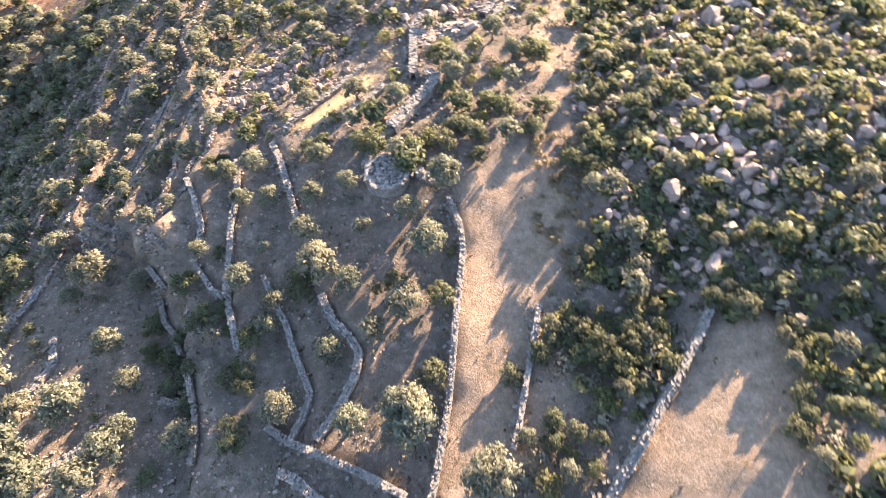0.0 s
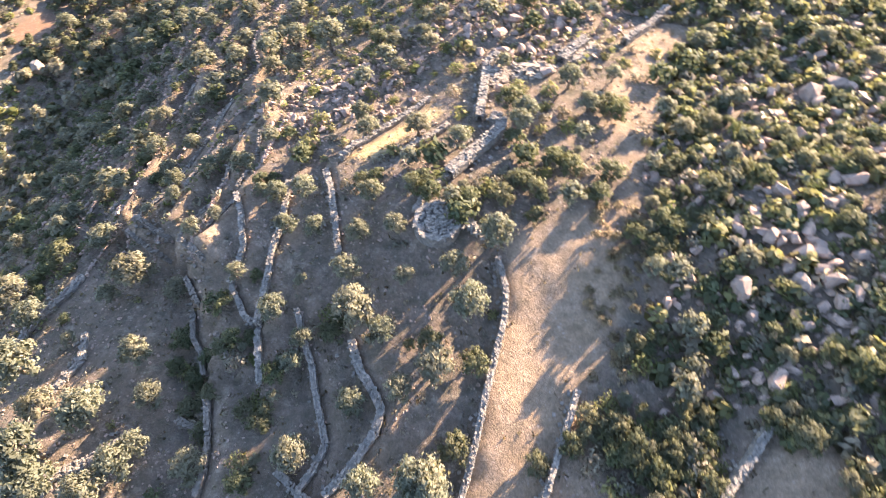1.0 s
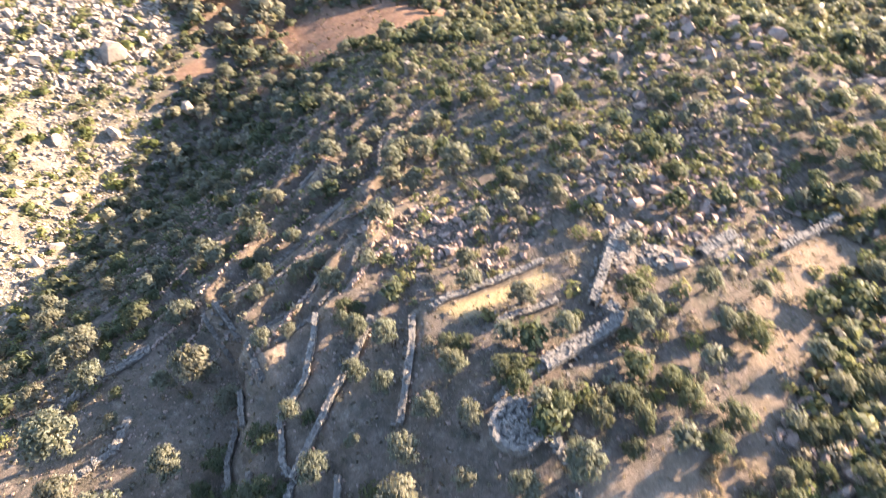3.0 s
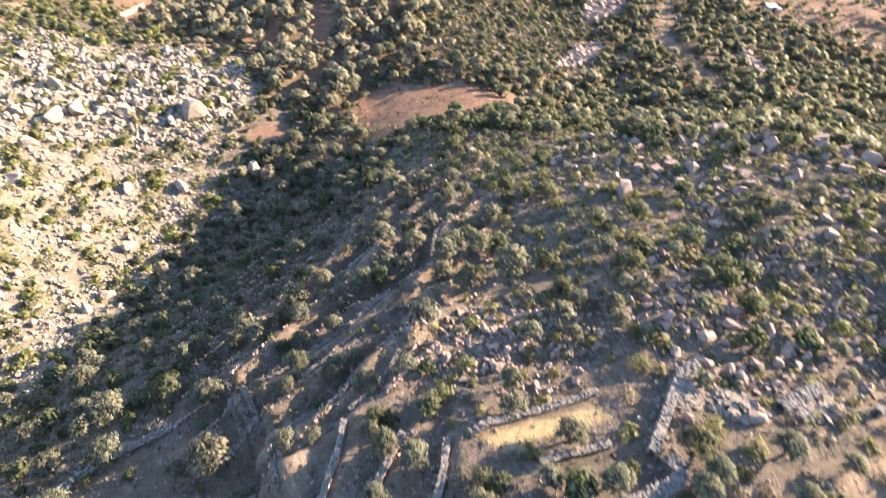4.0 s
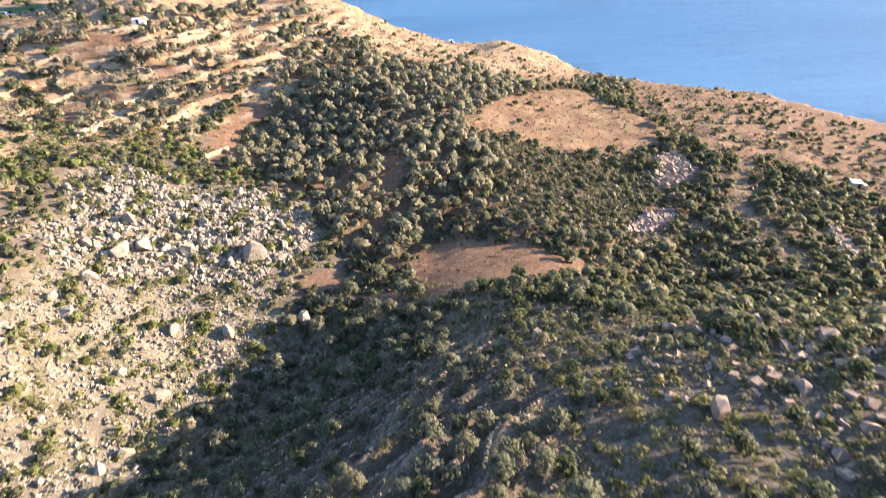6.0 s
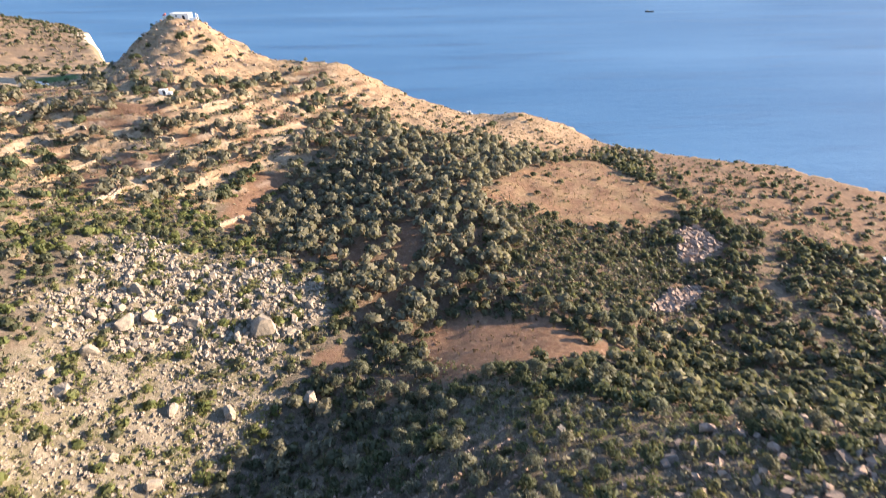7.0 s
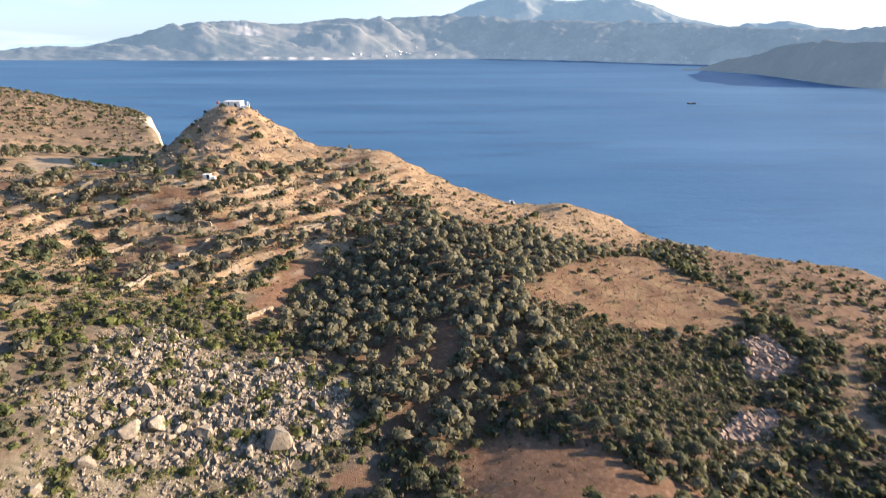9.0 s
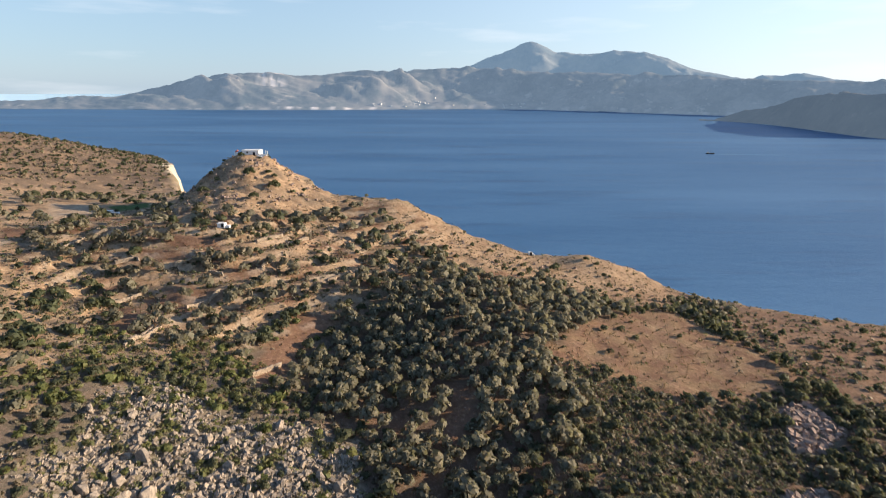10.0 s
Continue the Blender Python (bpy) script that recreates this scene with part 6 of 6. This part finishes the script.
# the steps of the terraced slope are faced with stones
qx, qy = rng.uniform(-74, -22, 46000), rng.uniform(26, 88, 46000)
level = (bare_land(qx, qy) + 0.45 * waves(qx, qy, 26, 3)) / 1.75
level = level - np.floor(level)
faced = (signed_distance(qx, qy, TERRACED) > 0) & (level > 0.80) & (waves(qx, qy, 11, 63) > -0.55)
rubble("terrace_facing", list(zip(qx[faced], qy[faced], land(qx[faced], qy[faced]), 0.10 + 0.18 * rng.uniform(0, 1, int(faced.sum())))), ROCK, "rough grey stones facing the steps of the terraced slope")
gx2, gy2 = rng.uniform(-62, 14, 9000), rng.uniform(0, 90, 9000)
gritty = (waves(gx2, gy2, 9, 66) > 0.0) & (zone(gx2, gy2, DIRT_FIELD, 0.4, 0.3) < 0.3) & (gy2 > 0.55 * (gx2 + 30) - 60)
rubble("gravel", list(zip(gx2[gritty], gy2[gritty], land(gx2[gritty], gy2[gritty]) - 0.02, 0.06 + 0.13 * rng.uniform(0, 1, int(gritty.sum())) ** 2)), ROCK, "small grey stones strewn over the soil")


# ---- dry-stone walls ----
def dry_wall(name, nodes, width, height, label, tumble=0.0, drop=0.0, material=WALL_STONE):
    """A wall of rough stones in courses, one stone beside the other, round a rubble core."""
    rr = np.random.default_rng(int(abs(nodes[0][0] * 97 + nodes[0][1] * 31)))
    boxes = []

    def stone(x, y, z, a, lx, ly, lz):
        boxes.append((x, y, z, a, lx, ly, lz))

    core_v, core_f = [], []
    for (ax, ay), (bx, by) in zip(nodes, nodes[1:]):
        run = math.hypot(bx - ax, by - ay)
        a = math.atan2(by - ay, bx - ax)
        dx, dy = (bx - ax) / run, (by - ay) / run
        count = max(2, round(run / 0.19))
        ts = (np.arange(count) + 0.5) / count
        px, py = ax + (bx - ax) * ts, ay + (by - ay) * ts
        base = land(px, py) - 0.45 * abs(drop)
        h = (height + 0.45 * abs(drop)) * (1 - tumble * rr.uniform(0, 0.8, count))
        for t, x, y, z, hh in zip(ts, px, py, base, h):
            across = max(2, round(width / 0.19))
            for course in range(3):
                zz = z + hh * (course + 0.55) / 3.3
                for side in (-1, 1):
                    o = side * (width / 2 - 0.09 + 0.03 * (1 - course)) + rr.normal() * 0.02
                    stone(x - dy * o, y + dx * o, zz, a + rr.normal() * 0.12, 0.22 * rr.uniform(0.7, 1.2), 0.2, hh / 3.0 * rr.uniform(0.85, 1.1))
            for c in range(across):
                o = (c + 0.5) / across * width - width / 2 + rr.normal() * 0.03
                stone(x - dy * o + dx * rr.normal() * 0.05, y + dx * o, z + hh * 0.98 + rr.normal() * 0.05, a + rr.normal() * 0.4, 0.22 * rr.uniform(0.6, 1.3), width / across * rr.uniform(0.75, 1.15), 0.15 * rr.uniform(0.6, 1.6))
            if tumble and rr.uniform() < 0.8:
                o = rr.normal() * width
                stone(x - dy * o, y + dx * o, z + 0.1, rr.uniform(0, 3), 0.3 * rr.uniform(0.6, 1.4), 0.25, 0.2)
        i = len(core_v)
        za, zb = float(base[0]), float(base[-1])
        w = width / 2 - 0.08
        for x, y, z in ((ax, ay, za), (bx, by, zb)):
            for o, zz in ((-w, z - 0.4), (w, z - 0.4), (w, z + height * 0.8), (-w, z + height * 0.8)):
                core_v.append((x - dy * o, y + dx * o, zz if not tumble else min(zz, z + 0.1)))
        core_f += [(i, i + 4, i + 5, i + 1), (i + 1, i + 5, i + 6, i + 2), (i + 2, i + 6, i + 7, i + 3), (i + 3, i + 7, i + 4, i), (i, i + 1, i + 2, i + 3), (i + 4, i + 7, i + 6, i + 5)]
    b = np.array(boxes)
    corner = np.array([(-1, -1, -1), (1, -1, -1), (1, 1, -1), (-1, 1, -1), (-1, -1, 1), (1, -1, 1), (1, 1, 1), (-1, 1, 1)]) * 0.5
    loc = corner[None] * b[:, None, 4:7] * (1.06 + rr.uniform(-0.16, 0.1, (len(b), 8, 3)))
    ca, sa = np.cos(b[:, 3])[:, None], np.sin(b[:, 3])[:, None]
    v = np.stack([loc[..., 0] * ca - loc[..., 1] * sa + b[:, 0, None], loc[..., 0] * sa + loc[..., 1] * ca + b[:, 1, None], loc[..., 2] + b[:, 2, None]], -1)
    six = np.array([(0, 3, 2, 1), (4, 5, 6, 7), (0, 1, 5, 4), (1, 2, 6, 5), (2, 3, 7, 6), (3, 0, 4, 7)])
    f = (np.arange(len(b))[:, None, None] * 8 + six[None]).reshape(-1, 4)
    wall = link_mesh(name, v.reshape(-1, 3).tolist(), f.tolist(), material)
    link_mesh("core", core_v, core_f, EARTH_CORE, wall)
    return tagged(wall, label, "stone wall", "dry-stone walls")


for name, nodes, width, height, drop in WALLS:
    dry_wall("dry_stone_wall", nodes, width * (0.78 if drop else 0.92), 0.3 if name == "slope" and drop else height, {
        "field": "long grey dry-stone wall along the bare dirt field", "strip": "short dry-stone wall beside the narrow dirt strip", "east": "pale dry-stone wall beside the eastern bare field",
        "winding": "thick winding dry-stone wall of flat slabs", "tumbled": "tumbled low dry-stone wall of loose grey stones", "upper": "dry-stone wall holding a grassy upper terrace",
        "ridge": "broad ruined dry-stone wall on the ridge"}.get(name, "grey dry-stone terrace wall on the olive slope"), 0.6 if name == "tumbled" else 0.12 if name in ("slope", "gully", "upper", "ridge") else 0.07, drop, BANK_STONE if name in ("slope", "gully") else WALL_STONE)


# ---- ruins and buildings ----
def stone_boxes(name, rows, material, parent=None):
    """Rough blocks as one mesh: rows of x, y, z, turn, length, width, height."""
    b = np.array(rows)
    rr = np.random.default_rng(len(rows))
    corner = np.array([(-1, -1, -1), (1, -1, -1), (1, 1, -1), (-1, 1, -1), (-1, -1, 1), (1, -1, 1), (1, 1, 1), (-1, 1, 1)]) * 0.5
    loc = corner[None] * b[:, None, 4:7] * (1 + rr.uniform(-0.25, 0.12, (len(b), 8, 3)))
    ca, sa = np.cos(b[:, 3])[:, None], np.sin(b[:, 3])[:, None]
    v = np.stack([loc[..., 0] * ca - loc[..., 1] * sa + b[:, 0, None], loc[..., 0] * sa + loc[..., 1] * ca + b[:, 1, None], loc[..., 2] + b[:, 2, None]], -1)
    six = np.array([(0, 3, 2, 1), (4, 5, 6, 7), (0, 1, 5, 4), (1, 2, 6, 5), (2, 3, 7, 6), (3, 0, 4, 7)])
    f = (np.arange(len(b))[:, None, None] * 8 + six[None]).reshape(-1, 4)
    return link_mesh(name, v.reshape(-1, 3).tolist(), f.tolist(), material, parent)


def round_ruin(x, y):
    """A round stone platform, fallen in behind, filled with slabs."""
    rr = np.random.default_rng(3)
    top, rows, fill = ground_at(x, y) + 0.75, [], []
    for course in range(6):
        for i in range(34):
            a = 2.2 + 3.9 * i / 33
            rad = 2.0 - 0.03 * course
            rows.append((x + rad * math.cos(a), y + rad * math.sin(a), top - 1.45 + 0.29 * course, a + 1.57 + rr.normal() * 0.1, 0.36 * rr.uniform(0.7, 1.2), 0.34, 0.28))
    for i in range(420):
        a, d = rr.uniform(0, 6.28), 2.1 * math.sqrt(rr.uniform())
        fill.append((x + d * math.cos(a), y + d * math.sin(a), top + 0.02 + rr.normal() * 0.08, 0.9 + rr.normal() * 0.5, 0.36 * rr.uniform(0.5, 1.3), 0.16, 0.16))
    for i in range(90):
        t = rr.uniform()
        fill.append((x + 1.5 + 2.6 * t + rr.normal() * 0.25, y + 1.5 - 2.4 * t + rr.normal() * 0.25, top - 0.25 + rr.normal() * 0.1, 0.8 + rr.normal() * 0.4, 0.4 * rr.uniform(0.5, 1.2), 0.2, 0.3))
    ruin = stone_boxes("round_stone_ruin", rows, WALL_STONE)
    stone_boxes("slab_filling", fill, WALL_STONE, ruin)
    bm = bmesh.new()
    bmesh.ops.create_cone(bm, cap_ends=True, segments=26, radius1=1.9, radius2=1.8, depth=1.9, matrix=Matrix.Translation((x, y, top - 1.05)))
    part("core", bm, EARTH_CORE, ruin)
    return tagged(ruin, "ruined round dry-stone platform filled with fallen slabs", "ruin")


round_ruin(-6.1, 31.5)
HEAPS = [[(-4.8, 52.1), (-4.0, 56.4), (-2.3, 56.0), (-1.7, 52.1), (-3.3, 50.3)], [(-1.6, 54.9), (0.2, 55.4), (3.6, 54.2), (1.3, 52.1), (-1.1, 52.4)],
         [(4.5, 55.2), (6.4, 59.4), (8.3, 58.7), (8.0, 57.1), (5.6, 55.3)]]
for corners in HEAPS:
    rr = np.random.default_rng(int(corners[0][1] * 10))
    bx, by = [q[0] for q in corners], [q[1] for q in corners]
    rows = []
    while len(rows) < 420:
        x, y = rr.uniform(min(bx), max(bx)), rr.uniform(min(by), max(by))
        d = signed_distance(np.array([x]), np.array([y]), corners)[0]
        if d > -0.25:
            rows.append((x, y, min(0.75, 0.4 * max(d, 0)) + 0.08 * rr.normal(), rr.normal() * 0.6 + 0.6, 0.42 * rr.uniform(0.5, 1.3), 0.2 * rr.uniform(0.7, 1.4), 0.2))
    hs = land(np.array([q[0] for q in rows]), np.array([q[1] for q in rows]))
    heap = stone_boxes("stone_heap", [(x, y, z + h, *rest) for (x, y, h, *rest), z in zip(rows, hs)], PALE_ROCK)
    tagged(heap, "heap of collapsed pale wall slabs on the ridge", "stone heap", kind="stuff")


def box(bm, x, y, z, lx, ly, lz, turn=0.0):
    """A block standing on z."""
    m = Matrix.Translation((x, y, z + lz / 2)) @ Matrix.Rotation(turn, 4, "Z") @ Matrix.Diagonal((lx, ly, lz, 1))
    bmesh.ops.create_cube(bm, size=1.0, matrix=m)


def block(lx, ly, lz, x=0.0, y=0.0, z=0.0, bevel=0.04):
    bm = bmesh.new()
    box(bm, x, y, z, lx, ly, lz)
    bmesh.ops.bevel(bm, geom=bm.edges[:], offset=bevel, segments=1, affect="EDGES")
    return bm


def chapel(x, y, turn):
    """A small whitewashed flat-roofed chapel with a terrace, a low annex and a bell post."""
    base = max(ground_at(x + dx, y + dy) for dx in (-4, 0, 4) for dy in (-3, 0, 3)) - 0.4
    ob = new("chapel")
    ob.matrix_basis = pose(x, y, base, 0, 0, turn)
    body = part("body", block(8.4, 5.2, 2.8), WHITEWASH, ob, "whitewashed rendered walls")
    part("parapet", block(8.7, 5.5, 0.25, 0, 0, 2.8), WHITEWASH, ob)
    door = part("door", block(1.1, 0.12, 2.1, 1.8, -2.62, 0.0, 0.02), DARK_OPENING, ob, "dark wooden door")
    part("window", block(0.7, 0.12, 0.9, -1.6, -2.62, 1.5, 0.02), DARK_OPENING, ob, "small dark window")
    part("terrace", block(14.5, 6.4, 1.2, -0.8, -0.2, -1.3), WHITEWASH, ob, "whitewashed terrace wall")
    part("annex", block(4.6, 3.4, 1.7, -6.4, 0.2, -0.1), WHITEWASH, ob)
    part("low_wall", block(3.6, 0.4, 1.3, 6.0, -2.0, -0.1), WHITEWASH, ob)
    bm = bmesh.new()
    box(bm, 6.6, 0.6, -0.1, 0.3, 0.3, 3.0)
    box(bm, 7.4, 0.6, -0.1, 0.3, 0.3, 2.6)
    box(bm, 7.0, 0.6, 2.1, 1.1, 0.25, 0.25)
    part("bell_post", bm, WHITEWASH, ob)
    bm = bmesh.new()
    for i in range(9):
        bmesh.ops.create_icosphere(bm, subdivisions=1, radius=0.45, matrix=Matrix.Translation((-8.6 + 0.35 * (i % 3), 0.2 + 0.4 * (i // 3), 1.9 + 0.25 * ((i * 7) % 3))))
    part("flowering_creeper", bm, RED_PAINT, ob, "faded pink flowering creeper")
    return tagged(ob, "small flat-roofed whitewashed chapel on the hilltop", "chapel")


chapel(-309.5, 165.8, 44.0)


def hut(x, y, turn, size, label, material):
    """A low flat-roofed farm hut with a door and a lean-to."""
    lx, ly, lz = size
    ob = new("farm_hut")
    ob.matrix_basis = pose(x, y, ground_at(x, y) - 0.25, 0, 0, turn)
    part("wall", block(lx, ly, lz), material, ob)
    part("roof", block(lx + 0.3, ly + 0.3, 0.18, 0, 0, lz), WHITEWASH, ob, "pale flat roof slab")
    part("door", block(0.9, 0.1, 1.8, lx * 0.2, -ly / 2 - 0.02, 0.2, 0.02), DARK_OPENING, ob, "dark doorway")
    part("lean_to", block(lx * 0.6, ly * 0.7, lz * 0.6, lx * 0.8, 0, 0), material, ob)
    return tagged(ob, label, "hut")


hut(-250.2, 125.6, 46.0, (2.8, 2.2, 1.7), "small white farm hut beside rubble and bushes", WHITEWASH)
hut(-332.5, 103.0, 60.0, (4.5, 2.5, 1.6), "low white shed beside the green crop field", WHITEWASH)
hut(-19.4, 236.0, 30.0, (3.2, 2.6, 1.9), "low white-roofed hut among shrubs near the cliff", TAN_PLASTER)
hut(-199.2, 250.5, 40.0, (1.8, 1.4, 1.6), "tiny white shrine on the cliff edge", WHITEWASH)


def ruin_pillar(x, y):
    rr = np.random.default_rng(8)
    rows = []
    z = ground_at(x, y)
    for course in range(9):
        for i in range(4):
            rows.append((x + 0.3 * math.cos(i * 1.57 + 0.6) + rr.normal() * 0.03, y + 0.3 * math.sin(i * 1.57 + 0.6), z + 0.14 + 0.27 * course, i * 1.57 + rr.normal() * 0.1, 0.5, 0.4, 0.27))
    for i in range(40):
        rows.append((x + 0.6 + 0.075 * i, y + 0.05 * i + rr.normal() * 0.2, z + 0.15 + 0.35 * (i % 3) * (i < 26), rr.normal() * 0.3, 0.4, 0.35, 0.3))
    return tagged(stone_boxes("ruined_pillar", rows, PALE_ROCK), "upright stone stump of a ruined hut wall", "ruin")


ruin_pillar(-45.1, 86.1)


def ruined_hut(x, y, turn):
    """The roofless stub of a field hut: one high wall and two broken ones."""
    rr = np.random.default_rng(14)
    rows, z, c, s_ = [], ground_at(x, y) - 0.2, math.cos(turn), math.sin(turn)
    for u0, v0, u1, v1, high in ((-1.8, 0, 1.8, 0, 4.2), (-1.8, 0, -1.8, 2.8, 3.4), (1.8, 0, 1.8, 2.4, 2.6)):
        run = math.hypot(u1 - u0, v1 - v0)
        for i in range(int(run / 0.42) + 1):
            t = i * 0.42 / run
            u, v = u0 + (u1 - u0) * t, v0 + (v1 - v0) * t
            for course in range(int((high - 1.6 * t * rr.uniform(0.4, 1.0)) / 0.32)):
                rows.append((x + u * c - v * s_, y + u * s_ + v * c, z + 0.16 + 0.32 * course, turn + (1.57 if u0 == u1 else 0) + rr.normal() * 0.05, 0.5, 0.5, 0.34))
    return tagged(stone_boxes("ruined_hut", rows, BANK), "roofless ruined stone hut among the grove's olive trees", "ruin")


ruined_hut(-166.6, 153.9, radians(48))


def boat(x, y, turn):
    """A dark wooden caique under way: hull, deckhouse and mast."""
    ob = new("boat")
    ob.matrix_basis = pose(x, y, float(sea_height(np.array([x]), np.array([y]))[0]), 0, 0, turn)
    bm = bmesh.new()
    rings = []
    for s, wdt, low, top in ((-7.0, 0.9, 0.2, 2.0), (-5.0, 2.0, -0.6, 1.7), (0.0, 2.3, -0.8, 1.5), (4.5, 1.6, -0.6, 1.9), (7.2, 0.15, 0.9, 2.7)):
        rings.append([bm.verts.new((s, o * wdt, z)) for o, z in ((-1, top), (-0.75, low * 0.4), (0, low), (0.75, low * 0.4), (1, top))])
    for a, b in zip(rings, rings[1:]):
        for i in range(4):
            bm.faces.new((a[i], a[i + 1], b[i + 1], b[i]))
        bm.faces.new((a[4], a[0], b[0], b[4]))
    bm.faces.new(rings[0])
    bm.faces.new(rings[-1][::-1])
    part("hull", bm, DARK_OPENING, ob, "dark wooden hull")
    part("deckhouse", block(3.4, 2.2, 1.7, -3.4, 0, 1.5), TAN_PLASTER, ob)
    bm = bmesh.new()
    tube(bm, [(1, 0, 1.4), (1, 0, 7.5)], [0.12, 0.07])
    part("mast", bm, BARK, ob)
    return tagged(ob, "small dark motor boat crossing the bay", "boat")


boat_way = EYE0 + AHEAD * 1003 + ASIDE * (0.466 * 1003)
boat(boat_way.x, boat_way.y, 40.0)


def wake(x, y, turn, run):
    """Ruffled water behind the boat: two thin ridges that spread from the stern."""
    bm = bmesh.new()
    for side in (-1, 1):
        rows = []
        for i in range(27):
            t = i / 26
            o = side * (0.8 + 7.5 * t) + 0.5 * math.sin(i * 1.9)
            w = 0.9 * (1 - 0.7 * t)
            rows.append([bm.verts.new((run * t, o + e * w, z)) for e, z in ((-1, -0.1), (0, 0.35 * (1 - 0.6 * t)), (1, -0.1))])
        for a, b in zip(rows, rows[1:]):
            for i in range(2):
                bm.faces.new((a[i], b[i], b[i + 1], a[i + 1]))
    me = bpy.data.meshes.new("boat_wake")
    bm.to_mesh(me)
    bm.free()
    me.materials.append(FOAM)
    ob = new("boat_wake", me)
    ob.matrix_basis = pose(x, y, 0.05, 0, 0, turn)
    return tagged(ob, "thin pale wake of ruffled water behind the boat", "wake", kind="structure")


wake(boat_way.x + ASIDE.x * 7, boat_way.y + ASIDE.y * 7, math.degrees(math.atan2(ASIDE.y, ASIDE.x)) - 4.0, 130.0)

# far white houses along the opposite shore
rr = np.random.default_rng(12)
rows = []
for i in range(70):
    b = rr.choice([-0.10, 0.04, 0.11, 0.27, 0.36, 0.30, -0.05]) + rr.normal() * 0.03
    d = along(b, COVE) + 12 + abs(rr.normal()) * 40
    p = EYE0 + AHEAD * d + ASIDE * (b * d)
    rows.append((p.x, p.y, 6 + (d - along(b, COVE)) * 0.4 + rr.uniform(0, 6), rr.uniform(0, 3), rr.uniform(5, 12), rr.uniform(5, 8), rr.uniform(4, 6)))
tagged(stone_boxes("backdrop_village", rows, WHITEWASH), "tiny white houses scattered along the far shore", "village", kind="structure")

# ---- pale terrace banks on the western slopes ----
BANKS = [[(-270.1, 81.8), (-272.0, 86.8), (-271.2, 90.6)],
         [(-263.1, 75.3), (-268.1, 81.4)],
         [(-250.3, 92.6), (-243.9, 93.7)],
         [(-246.6, 87.0), (-245.8, 92.2)],
         [(-235.2, 102.6), (-233.7, 108.9), (-233.9, 112.0)],
         [(-225.4, 81.3), (-226.8, 89.0)],
         [(-207.7, 96.8), (-211.5, 105.0), (-212.4, 109.1)],
         [(-188.5, 75.8), (-192.3, 81.4), (-197.3, 86.5)],
         [(-232.2, 143.7), (-233.5, 153.0)],
         [(-217.8, 126.4), (-223.8, 132.6)],
         [(-224.8, 110.3), (-220.1, 113.2)],
         [(-234.3, 132.2), (-236.9, 143.9)],
         [(-204.0, 144.1), (-204.2, 153.7)],
         [(-186.5, 74.7), (-197.7, 84.7)], [(-164.1, 98.1), (-167.8, 107.6)], [(-227.3, 184.3), (-231.6, 205.7)], [(-197.5, 170.3), (-192.7, 190.2)]]
for nodes in BANKS:
    rr = np.random.default_rng(int(abs(nodes[0][0]) * 10))
    rows = []
    for (ax, ay), (bx, by) in zip(nodes, nodes[1:]):
        count = int(math.hypot(bx - ax, by - ay) / 0.34)
        a = math.atan2(by - ay, bx - ax)
        for i in range(count):
            t = (i + rr.uniform()) / count
            for course in range(4):
                rows.append((ax + (bx - ax) * t + rr.normal() * 0.08, ay + (by - ay) * t + rr.normal() * 0.08, 0.15 + 0.32 * course + rr.normal() * 0.03, a + rr.normal() * 0.1, 0.6 * rr.uniform(0.7, 1.3), 0.5, 0.36))
    hs = land(np.array([q[0] for q in rows]), np.array([q[1] for q in rows]))
    bank = stone_boxes("terrace_bank", [(x, y, z + h, *rest) for (x, y, h, *rest), z in zip(rows, hs)], BANK)
    tagged(bank, "pale rough earth and stone bank holding a terrace", "terrace bank", "terrace banks")
